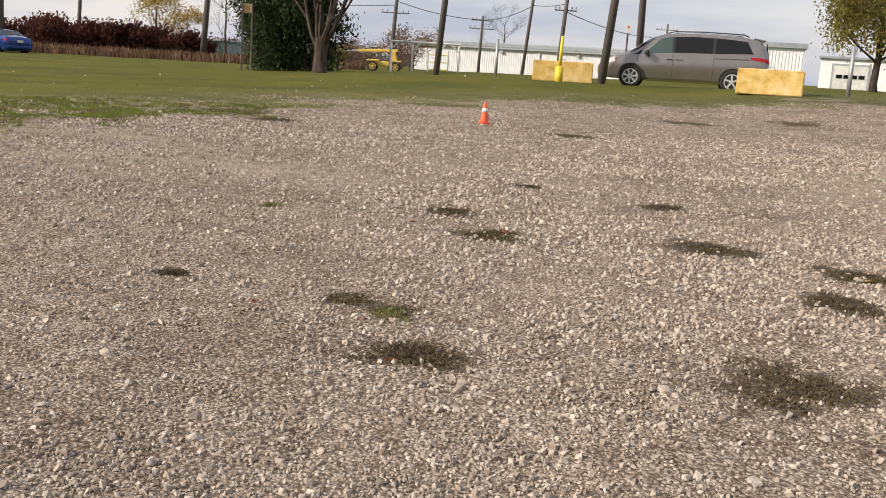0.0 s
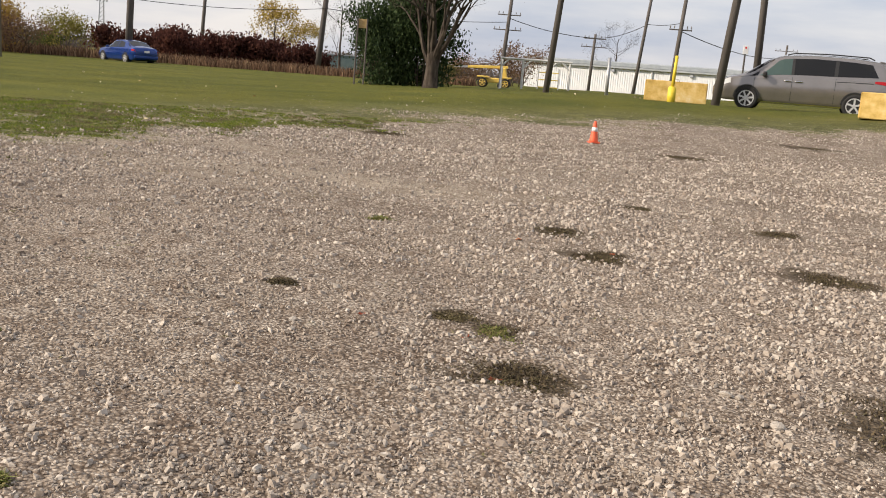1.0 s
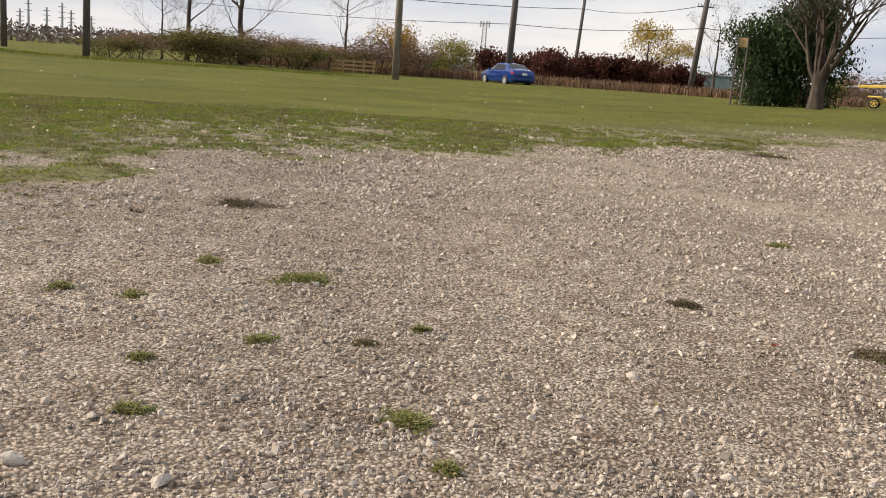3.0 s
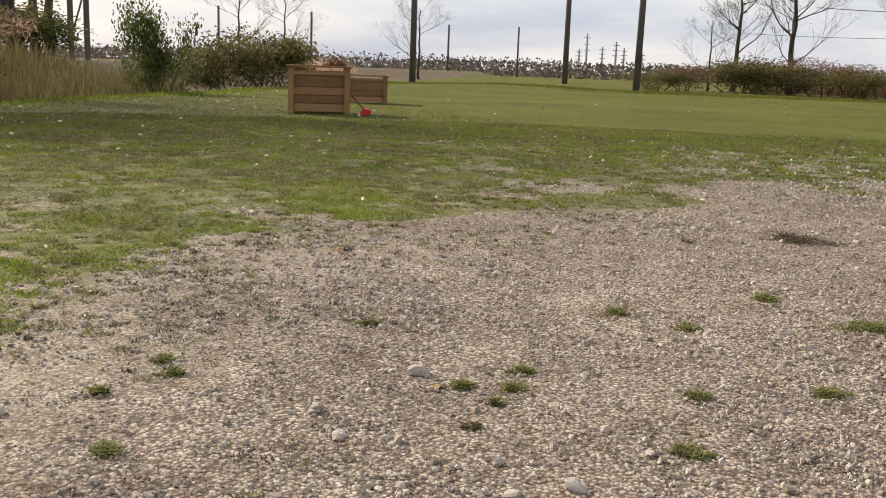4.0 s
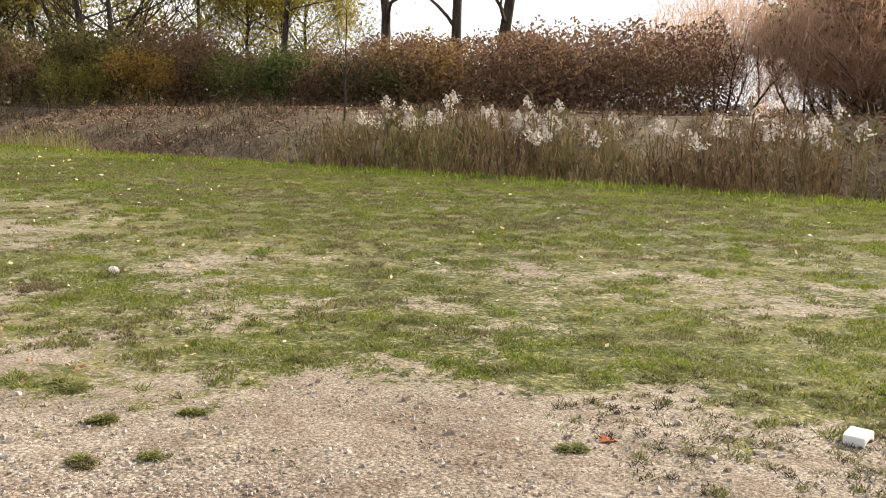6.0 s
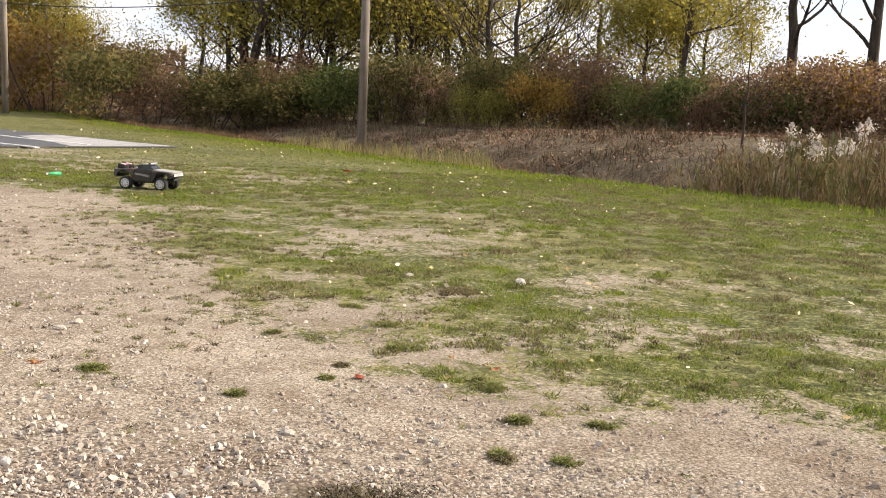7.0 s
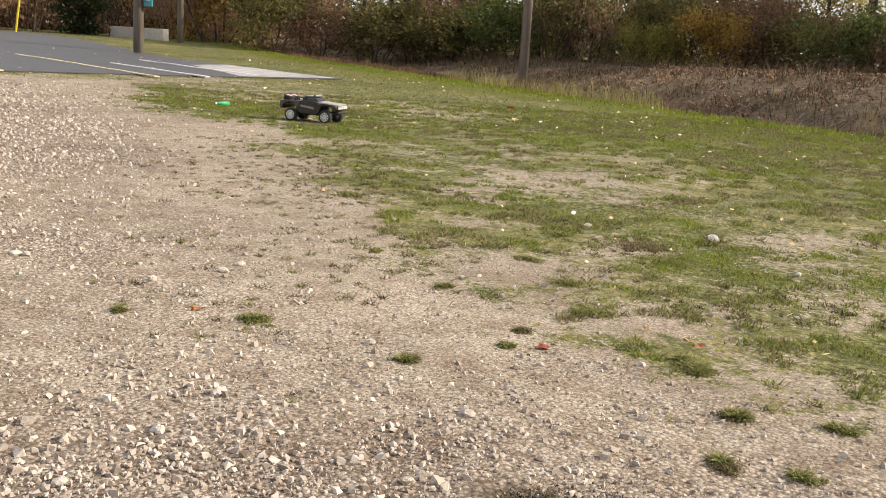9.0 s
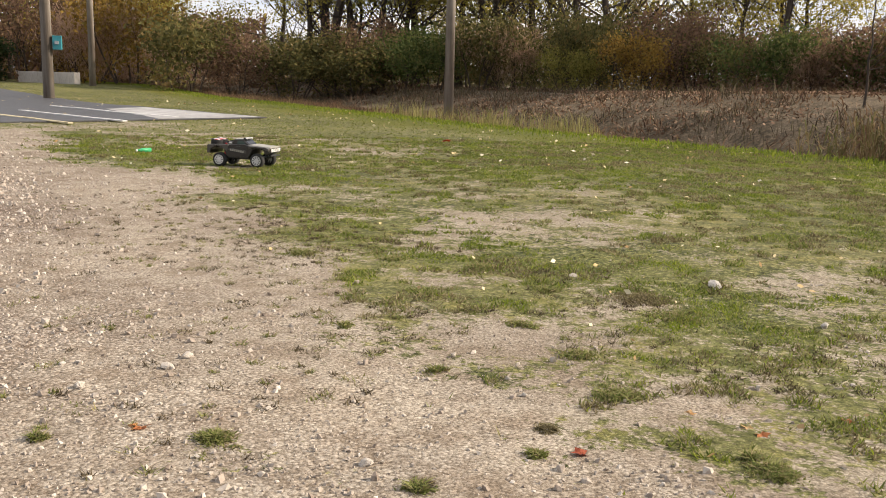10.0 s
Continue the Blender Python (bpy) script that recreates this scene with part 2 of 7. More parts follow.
M_REED = material("reed_stalk", [(0.10, 0.065, 0.035), (0.15, 0.13, 0.05), (0.25, 0.17, 0.09), (0.11, 0.13, 0.04), (0.32, 0.26, 0.16)], 4, 0.8, island=True, translucent=0.3)
M_RUSTREED = material("rusty_reed", [(0.075, 0.045, 0.028), (0.14, 0.085, 0.05), (0.22, 0.15, 0.085), (0.13, 0.12, 0.05)], 4, 0.8, island=True, translucent=0.3)
M_RUSSET = material("russet_sedge", [(0.045, 0.028, 0.019), (0.105, 0.062, 0.04), (0.20, 0.118, 0.07), (0.34, 0.235, 0.145)], 4, 0.85, island=True, translucent=0.2)
M_STRAW = material("straw_grass", [(0.20, 0.16, 0.07), (0.30, 0.26, 0.11), (0.17, 0.19, 0.05)], 4, 0.85, island=True, translucent=0.3)
M_PLUME = material("reed_plume", [(0.42, 0.36, 0.31), (0.60, 0.54, 0.48), (0.76, 0.71, 0.66)], 20, 0.95, island=True, translucent=0.4)
LEAF = {
    "olive": material("olive_leaf", [(0.046, 0.049, 0.018), (0.098, 0.094, 0.034), (0.169, 0.15, 0.052), (0.247, 0.156, 0.065)], 1.2, 0.7, island=True, translucent=0.45),
    "green": material("green_leaf", [(0.034, 0.052, 0.016), (0.069, 0.092, 0.028), (0.115, 0.138, 0.04), (0.184, 0.149, 0.057)], 1.2, 0.7, island=True, translucent=0.45),
    "russet": material("russet_leaf", [(0.084, 0.054, 0.04), (0.162, 0.1, 0.066), (0.24, 0.144, 0.09), (0.192, 0.162, 0.072)], 1.2, 0.75, island=True, translucent=0.55),
    "amber": material("amber_leaf", [(0.122, 0.079, 0.024), (0.243, 0.146, 0.037), (0.389, 0.243, 0.055), (0.158, 0.146, 0.037)], 1.2, 0.7, island=True, translucent=0.45),
    "gold": material("gold_leaf", [(0.242, 0.165, 0.039), (0.396, 0.286, 0.066), (0.528, 0.396, 0.132)], 1.2, 0.7, island=True, translucent=0.45),
    "lime": material("yellow_green_leaf", [(0.10, 0.095, 0.022), (0.19, 0.175, 0.04), (0.30, 0.265, 0.065), (0.20, 0.145, 0.055)], 1.2, 0.7, island=True, translucent=0.4),
    "yellow": material("yellow_tree_leaf", [(0.156, 0.143, 0.032), (0.276, 0.244, 0.046), (0.405, 0.34, 0.069), (0.239, 0.175, 0.055)], 1.2, 0.7, island=True, translucent=0.6),
    "haze": material("distant_wood", [(0.075, 0.065, 0.06), (0.12, 0.10, 0.09), (0.17, 0.14, 0.115)], 1.2, 0.9, island=True, translucent=0.3),
    "pine": material("evergreen_leaf", [(0.02, 0.034, 0.016), (0.037, 0.06, 0.023), (0.068, 0.095, 0.034)], 1.2, 0.75, island=True, translucent=0.2),
    "wine": material("wine_red_leaf", [(0.036, 0.017, 0.014), (0.078, 0.030, 0.024), (0.132, 0.054, 0.036)], 1.2, 0.8, island=True, translucent=0.45),
    "grey": material("grey_brown_leaf", [(0.3, 0.188, 0.144), (0.475, 0.312, 0.225), (0.625, 0.425, 0.3), (0.425, 0.35, 0.175)], 1.2, 0.85, island=True, translucent=0.75),
}
M_BARK = material("bark", [(0.036, 0.028, 0.022), (0.065, 0.052, 0.042), (0.11, 0.09, 0.072)], 9, 0.95, bump=0.7, stretch=(1, 1, 0.25), bump_dist=0.03)
M_TWIG = material("twig", [(0.05, 0.038, 0.03), (0.09, 0.07, 0.055)], 9, 0.95)
M_POLE = material("weathered_pole_wood", [(0.11, 0.085, 0.065), (0.19, 0.16, 0.13), (0.28, 0.245, 0.21)], 7, 0.9, bump=0.5, stretch=(1, 1, 0.06), bump_dist=0.01)
M_DARKPOLE = material("dark_pole_wood", [(0.075, 0.066, 0.06), (0.13, 0.115, 0.105)], 7, 0.9, bump=0.4, stretch=(1, 1, 0.06))
M_CABLE = material("cable_rubber", [(0.02, 0.02, 0.022), (0.035, 0.035, 0.038)], 5, 0.6)
M_PORC = material("insulator_grey", [(0.16, 0.15, 0.15), (0.24, 0.23, 0.23)], 5, 0.4)
M_STEEL = material("galvanised_steel", [(0.30, 0.31, 0.32), (0.42, 0.43, 0.44)], 12, 0.5, metal=0.6)
M_WHITESTEEL = material("white_painted_steel", [(0.46, 0.46, 0.44), (0.66, 0.66, 0.64)], 6, 0.5)
M_SIDING = material("white_metal_siding", [(0.66, 0.67, 0.68), (0.78, 0.79, 0.80)], 2, 0.5, stretch=(1, 1, 0.3))
M_TRIM = material("grey_trim", [(0.26, 0.28, 0.30), (0.36, 0.38, 0.40)], 3, 0.5)
M_ROOF = material("grey_metal_roof", [(0.22, 0.25, 0.28), (0.32, 0.35, 0.38)], 2, 0.5)
M_YBLOCK = material("yellow_painted_concrete", [(0.42, 0.27, 0.07), (0.60, 0.40, 0.12), (0.70, 0.50, 0.19), (0.74, 0.60, 0.34)], 3.2, 0.9, bump=0.5, detail=9)
M_CONC = material("bare_concrete", [(0.34, 0.31, 0.27), (0.48, 0.44, 0.39)], 6, 0.95, bump=0.4)
M_YELLOW = material("yellow_paint", [(0.62, 0.46, 0.03), (0.78, 0.60, 0.06)], 5, 0.5)
M_MACHINE = material("machine_yellow", [(0.60, 0.40, 0.08), (0.74, 0.53, 0.13)], 4, 0.5)
M_ASPHALT = material("asphalt", [(0.030, 0.030, 0.032), (0.05, 0.05, 0.053), (0.075, 0.073, 0.072)], 40, 0.62, bump=0.3, spec=0.5)
M_LOTPATCH = material("pale_lot_corner", [(0.16, 0.155, 0.15), (0.30, 0.29, 0.28), (0.42, 0.41, 0.40)], 2.2, 0.75, detail=9, bump=0.2)
M_LINE = material("worn_line_paint", [(0.42, 0.34, 0.20), (0.62, 0.54, 0.36)], 9, 0.8)
M_WLINE = material("worn_white_paint", [(0.45, 0.43, 0.41), (0.66, 0.64, 0.62)], 9, 0.8)
M_WOOD = material("treated_pine_plank", [(0.16, 0.082, 0.032), (0.26, 0.14, 0.058), (0.36, 0.21, 0.095)], 7, 0.75, bump=0.4, stretch=(1, 0.12, 1), objrand=True, bump_dist=0.005)
M_VINYL = material("white_vinyl", [(0.74, 0.75, 0.77), (0.84, 0.85, 0.86)], 3, 0.4)
M_ORANGE = material("cone_orange", [(0.72, 0.10, 0.045), (0.86, 0.15, 0.06)], 20, 0.55)
M_REFLECT = material("reflective_white", [(0.72, 0.70, 0.68), (0.84, 0.83, 0.82)], 30, 0.4)
M_RED = material("red_plastic", [(0.48, 0.02, 0.03), (0.62, 0.04, 0.05)], 15, 0.4)
M_TEAL = material("teal_paint", [(0.02, 0.16, 0.19), (0.04, 0.24, 0.27)], 6, 0.5)
M_CONTAINER = material("faded_green_container", [(0.10, 0.15, 0.15), (0.16, 0.21, 0.21)], 3, 0.7)
M_TYRE = material("tyre_rubber", [(0.012, 0.012, 0.012), (0.028, 0.027, 0.026)], 30, 0.85, bump=0.3)
M_BLACK = material("black_plastic", [(0.010, 0.010, 0.011), (0.022, 0.022, 0.023)], 15, 0.55)
M_RIM = material("alloy_rim", [(0.52, 0.52, 0.53), (0.68, 0.68, 0.69)], 15, 0.35, metal=0.5)
M_VAN = material("bronze_grey_car_paint", [(0.235, 0.217, 0.207), (0.285, 0.263, 0.25)], 2, 0.27, metal=0.65, coat=0.8)
M_BLUE = material("blue_car_paint", [(0.006, 0.034, 0.185), (0.010, 0.05, 0.25)], 2, 0.24, metal=0.4, coat=0.6)
M_CHROME = material("chrome", [(0.55, 0.55, 0.56), (0.7, 0.7, 0.71)], 10, 0.15, metal=1.0)
M_GLASS = glass("tinted_car_glass", (0.010, 0.010, 0.010))
M_GLASSC = glass("side_window_glass", (0.05, 0.08, 0.075))
M_LENS = glass("red_lamp_lens", (0.35, 0.008, 0.012), 0.12)
M_CLEAR = glass("clear_lamp_lens", (0.55, 0.56, 0.57), 0.1)
M_RCBODY = material("black_rc_body", [(0.010, 0.010, 0.010), (0.02, 0.019, 0.018)], 20, 0.3, coat=0.4)
M_RCGREY = material("grey_livery", [(0.045, 0.042, 0.036), (0.085, 0.08, 0.068)], 20, 0.35)
M_RCHOOD = material("pale_hood_vinyl", [(0.27, 0.255, 0.22), (0.36, 0.34, 0.30)], 20, 0.3)
M_WHITE = material("white_decal", [(0.70, 0.70, 0.69), (0.80, 0.80, 0.79)], 20, 0.5)
M_LITTER = material("leaf_litter", [(0.30, 0.17, 0.07), (0.48, 0.36, 0.17), (0.62, 0.54, 0.36), (0.70, 0.66, 0.55)], 20, 0.85, island=True)
M_LEAFLIT = material("fallen_leaf", [(0.32, 0.07, 0.035), (0.45, 0.12, 0.05), (0.50, 0.24, 0.08), (0.58, 0.46, 0.24)], 20, 0.75, objrand=True)
M_BANKLEAF = material("brown_leaf_litter", [(0.12, 0.065, 0.04), (0.22, 0.13, 0.075), (0.34, 0.23, 0.15)], 20, 0.85, island=True)
M_SIGN = material("sign_white", [(0.66, 0.66, 0.66), (0.76, 0.76, 0.76)], 6, 0.5)
M_PLY = material("weathered_sign_wood", [(0.42, 0.28, 0.12), (0.56, 0.40, 0.20)], 5, 0.8)
M_BOTTLE = material("green_plastic", [(0.04, 0.30, 0.12), (0.07, 0.42, 0.18)], 9, 0.25)
M_PVC = material("white_stake", [(0.60, 0.58, 0.54), (0.72, 0.70, 0.66)], 9, 0.6)

# ---- building helpers ----


def part(name, bm, mat, parent=None, label="", smooth=False):
    me = bpy.data.meshes.new(name)
    bm.to_mesh(me)
    bm.free()
    me.materials.append(mat)
    if smooth:
        for p in me.polygons:
            p.use_smooth = True
    ob = new(name, me)
    if parent is not None:
        ob.parent = parent
    if label:
        ob["label"] = label
    return ob


def thing(name, m, label, category, group="", kind=""):
    ob = new(name)
    ob.matrix_world = m
    ob.empty_display_size = 0.2
    return tagged(ob, label, category, group, kind)


def add_box(bm, c, s, rot=None, bevel=0.0):
    g = bmesh.ops.create_cube(bm, size=1.0)
    vs = g["verts"]
    mm = Matrix.Translation(c) @ (rot.to_4x4() if rot else Matrix()) @ Matrix.Diagonal((*s, 1))
    bmesh.ops.transform(bm, matrix=mm, verts=vs)
    if bevel:
        es = list({e for v in vs for e in v.link_edges})
        bmesh.ops.bevel(bm, geom=es, offset=bevel, segments=2, affect='EDGES', profile=0.5)
    return bm


def box(c, s, rot=None, bevel=0.0):
    return add_box(bmesh.new(), c, s, rot, bevel)


def add_tube(bm, pts, radii, sides=8, caps=True):
    pts = [Vector(p) for p in pts]
    rings = []
    for i, p in enumerate(pts):
        d = (pts[min(i + 1, len(pts) - 1)] - pts[max(i - 1, 0)]).normalized()
        a = d.cross(Vector((0.31, 0.17, 0.94)))
        if a.length < 0.05:
            a = d.cross(Vector((1, 0, 0)))
        a.normalize()
        b = d.cross(a)
        rings.append([bm.verts.new(p + radii[i] * (math.cos(k * math.tau / sides) * a + math.sin(k * math.tau / sides) * b)) for k in range(sides)])
    for r0, r1 in zip(rings, rings[1:]):
        for k in range(sides):
            bm.faces.new((r0[k], r0[(k + 1) % sides], r1[(k + 1) % sides], r1[k]))
    if caps:
        bm.faces.new(rings[0][::-1])
        bm.faces.new(rings[-1])
    return bm


def tube(pts, radii, sides=8):
    bm = add_tube(bmesh.new(), pts, radii, sides)
    bmesh.ops.recalc_face_normals(bm, faces=bm.faces)
    return bm


def extruded(outline, y0, y1, bevel=0.0):
    """A prism: an outline in x and z, drawn out from y0 to y1."""
    bm = bmesh.new()
    a = [bm.verts.new((x, y0, z)) for x, z in outline]
    b = [bm.verts.new((x, y1, z)) for x, z in outline]
    n = len(outline)
    bm.faces.new(a)
    bm.faces.new(b[::-1])
    for i in range(n):
        bm.faces.new((a[i], b[i], b[(i + 1) % n], a[(i + 1) % n]))
    bmesh.ops.recalc_face_normals(bm, faces=bm.faces)
    if bevel:
        bmesh.ops.bevel(bm, geom=list(bm.edges), offset=bevel, segments=2, affect='EDGES', profile=0.5)
    return bm


def mesh_np(name, verts, faces, mat, parent=None):
    """One mesh object out of arrays of corners and of faces that all have the same number of corners."""
    me = bpy.data.meshes.new(name)
    n, k = faces.shape
    me.vertices.add(len(verts))
    me.vertices.foreach_set("co", np.ascontiguousarray(verts, dtype=np.float32).ravel())
    me.loops.add(n * k)
    me.loops.foreach_set("vertex_index", np.ascontiguousarray(faces, dtype=np.int32).ravel())
    me.polygons.add(n)
    me.polygons.foreach_set("loop_start", np.arange(0, n * k, k, dtype=np.int32))
    me.update(calc_edges=True)
    me.shade_flat()
    me.materials.append(mat)
    ob = new(name, me)
    if parent is not None:
        ob.parent = parent
    return ob


RNG = np.random.default_rng(7)


def hash2(ix, iy, seed):
    h = (ix * 374761393 + iy * 668265263 + seed * 1442695041) & 0xFFFFFFFF
    h = ((h ^ (h >> 13)) * 1274126177) & 0xFFFFFFFF
    return ((h ^ (h >> 16)) & 0xFFFF) / 65535.0


def vnoise(x, y, scale, seed=0, octaves=4):
    """Smooth value noise from 0 to 1 over arrays; scale: metres of the widest swell."""
    x, y = np.asarray(x, float) / scale, np.asarray(y, float) / scale
    out, amp, tot = 0.0, 1.0, 0.0
    for o in range(octaves):
        ix, iy = np.floor(x).astype(np.int64), np.floor(y).astype(np.int64)
        fx, fy = x - ix, y - iy
        fx, fy = fx * fx * (3 - 2 * fx), fy * fy * (3 - 2 * fy)
        v = (hash2(ix, iy, seed + o) * (1 - fx) + hash2(ix + 1, iy, seed + o) * fx) * (1 - fy) + (hash2(ix, iy + 1, seed + o) * (1 - fx) + hash2(ix + 1, iy + 1, seed + o) * fx) * fy
        out, tot, amp = out + amp * v, tot + amp, amp * 0.55
        x, y = x * 2.03 + 5.1, y * 2.03 + 1.7
    return out / tot


def sstep(a, b, v):
    k = np.clip((np.asarray(v, float) - a) / (b - a), 0, 1)
    return k * k * (3 - 2 * k)


# ---- the lie of the land ----
# the bare gravel yard, anticlockwise from its west end
YARD = [(-5.4, 3.1), (-5.1, 2.2), (-4.65, 1.4), (-4.1, 0.7), (-3.6, 0.2), (-3.3, -0.3), (-3.2, -1.2), (-3.05, -1.85), (-2.4, -2.3), (-1.65, -2.8), (-0.8, -3.4), (-0.2, -3.55), (0.4, -3.7), (1.0, -3.8), (1.35, -4.6), (1.75, -5.0), (2.6, -5.3), (2.9, -5.8), (5.2, -8.2), (7.3, -10.0), (9.4, -11.2), (11.6, -13.6), (16, -8), (30, 20), (20, 24), (11, 22), (6, 20), (2, 18.5), (-1.4, 16), (-3.3, 13), (-4.1, 11), (-4.5, 9.0), (-5.2, 7.6), (-5.5, 5.0)]
# the brink of the ditch, from the north-west to the south-east
BRINK = [(-90, 52), (-30, 9.6), (-18, 0.7), (-13, -3), (-9.6, -6.3), (-6.5, -9.8), (-3, -13), (2.3, -17), (6, -20.5), (15, -29.6), (40, -52), (120, -112)]


def seg_dist(px, py, pts, closed):
    """Distance to a chain of points, and the sign of the side of the nearest piece (positive: to its right)."""
    best = np.full(np.shape(px), 1e9)
    side = np.zeros(np.shape(px))
    pairs = list(zip(pts, pts[1:] + ([pts[0]] if closed else [])))
    for (ax, ay), (bx, by) in pairs:
        dx, dy = bx - ax, by - ay
        k = np.clip(((px - ax) * dx + (py - ay) * dy) / (dx * dx + dy * dy), 0, 1)
        d = np.hypot(px - ax - k * dx, py - ay - k * dy)
        s = (px - ax) * dy - (py - ay) * dx
        nearer = d < best - 1e-9
        best, side = np.where(nearer, d, best), np.where(nearer, np.sign(s), side)
    return best, side


def inside(px, py, pts):
    c = np.zeros(np.shape(px), bool)
    for (ax, ay), (bx, by) in zip(pts, pts[1:] + [pts[0]]):
        cross = ((ay > py) != (by > py)) & (px < (bx - ax) * (py - ay) / (by - ay + 1e-12) + ax)
        c ^= cross
    return c


GRID_X, GRID_Y, GRID_STEP = np.arange(-34, 40, 0.12), np.arange(-34, 50, 0.12), 0.12
_gx, _gy = np.meshgrid(GRID_X, GRID_Y)
YARD_GRID = np.where(inside(_gx, _gy, YARD), -1, 1) * seg_dist(_gx, _gy, YARD, True)[0]


def beyond_yard(x, y):
    """Signed distance from the edge of the bare yard, read off a grid; far off it only grows."""
    x, y = np.asarray(x, float), np.asarray(y, float)
    cx, cy = np.clip(x, GRID_X[0], GRID_X[-2]), np.clip(y, GRID_Y[0], GRID_Y[-2])
    i, j = ((cx - GRID_X[0]) / GRID_STEP).astype(int), ((cy - GRID_Y[0]) / GRID_STEP).astype(int)
    i, j = np.minimum(i, len(GRID_X) - 2), np.minimum(j, len(GRID_Y) - 2)
    u, v = (cx - GRID_X[i]) / GRID_STEP, (cy - GRID_Y[j]) / GRID_STEP
    d = (YARD_GRID[j, i] * (1 - u) + YARD_GRID[j, i + 1] * u) * (1 - v) + (YARD_GRID[j + 1, i] * (1 - u) + YARD_GRID[j + 1, i + 1] * u) * v
    return d + np.hypot(x - cx, y - cy)


def past_brink(x, y):
    d, s = seg_dist(x, y, BRINK, False)
    return d * np.where(s > 0, 1, -1)


def lie(x, y):
    """Height of the ground."""
    x, y = np.asarray(x, float), np.asarray(y, float)
    far = np.hypot(x, y)
    z = 0.55 * sstep(12, 30, y) * sstep(-13, 3, x) + 0.25 * sstep(4, 18, x) * sstep(10, 30, y)
    z = z + 0.13 * sstep(5, 8.5, x) * sstep(15, 25, y) * sstep(30.5, 27, y)
    z = z * (1 - 0.9 * sstep(50, 70, y))
    z = z + 0.30 * sstep(18, 30, x) * sstep(-18, -26, y)
    e = past_brink(x, y)
    deep = sstep(40, 20, far)
    z = z - (0.25 + 0.6 * deep) * sstep(0.0, 2.4, e) * sstep(7.0, 4.2, e) + (0.55 + 0.35 * deep) * sstep(5.0, 10.5, e)
    z = z + 0.16 * np.exp(-((x + 41 + 0.86 * (y - 26)) / 5.0) ** 2) * sstep(26, 34, far) * sstep(-24, -34, x) * sstep(2, 14, y)
    soft = 0.05 * (vnoise(x, y, 4.0, 3) - 0.5) * sstep(3, 9, far) + 0.03 * (vnoise(x, y, 1.1, 9) - 0.5)
    return z + soft


def fine_zone(x, y):
    """Trodden fine gravel along the yard's south and west edge, and in worn tracks."""
    d = beyond_yard(x, y)
    west = sstep(-0.4, -1.6, x) * sstep(-0.5, 0.7, y)
    edge = sstep(-1.9 + 0.7 * west, -0.4 + 0.3 * west, d + 1.4 * (vnoise(x, y, 1.2, 70) - 0.5)) * sstep(3.2, 1.6, y) * (1 - 0.45 * west)
    track = sstep(0.55, 0.70, vnoise(x * 0.55 + y * 0.2, y, 2.4, 72, 3))
    return np.clip(np.maximum(edge, 0.75 * track), 0, 1)


def lush_zone(x, y):
    """Bright green growth along the edge of the turf."""
    d = beyond_yard(x, y)
    return np.exp(-((d - 0.75) / 0.75) ** 2) * sstep(0.32, 0.52, vnoise(x, y, 1.3, 81, 3)) * sstep(3.4, 2.2, y) * (0.25 + 0.75 * sstep(-2.6, -1.2, y))


def turf_cover(x, y):
    """How much of the ground is grown over, from 0 to 1."""
    d = beyond_yard(x, y)
    n = vnoise(x, y, 0.9, 21, 4)
    n2 = vnoise(x, y, 2.6, 33, 3)
    north = sstep(2, 8, y)
    edge = sstep(-0.5 - 0.4 * north, 0.9 + 1.9 * north, d + 0.8 * north * sstep(1, -3, x) + (2.2 + 1.6 * north) * (n - 0.5))
    thick = 0.42 + 0.58 * sstep(1.0, 6.5, d + 3.0 * (n2 - 0.5))
    return np.clip(0.3 * lush_zone(x, y) + edge * (0.14 * sstep(-3, -4.5, x) * sstep(5, 2, y) + 0.20 + 0.54 * thick + 0.55 * (n - 0.5) + 0.35 * (n2 - 0.5) + 0.15 * north), 0, 1)

# dark mats of dry weed in the gravel: x, y, half width across, half depth
MATS = [
    (-0.14, 2.85, 0.23, 0.11), (0.17, 5.11, 0.18, 0.17), (1.46, 6.67, 0.17, 0.16), (1.37, 5.11, 0.23, 0.22), (1.63, 3.94, 0.19, 0.18),
    (1.96, 4.58, 0.19, 0.18), (1.04, 2.76, 0.29, 0.28), (-0.24, 3.37, 0.09, 0.09), (-0.42, 3.49, 0.08, 0.07), (-0.04, 5.86, 0.16, 0.16),
    (-1.15, 3.73, 0.06, 0.06), (3.96, 17.06, 0.44, 0.42), (1.47, 13.36, 0.34, 0.32), (6.24, 18.21, 0.48, 0.46), (-2.60, 13.09, 0.33, 0.32),
    (9.74, 23.18, 0.55, 0.52), (0.53, 7.38, 0.12, 0.11), (-1.15, 3.72, 0.06, 0.06), (-3.49, 14.28, 0.55, 0.52), (-3.93, 4.20, 0.18, 0.16),
    (1.08, -3.05, 0.03, 0.03), (0.45, -2.35, 0.15, 0.11),
]


def weed_mat(x, y):
    weed = np.zeros_like(x)
    ragged = 3.2 * (vnoise(x, y, 0.13, 61, 3) - 0.5)
    for mx, my, a, b in MATS:
        k = ((x - mx) / a) ** 2 + ((y - my) / b) ** 2
        weed = np.maximum(weed, sstep(1.2, 0.7, k + ragged))
    return weed


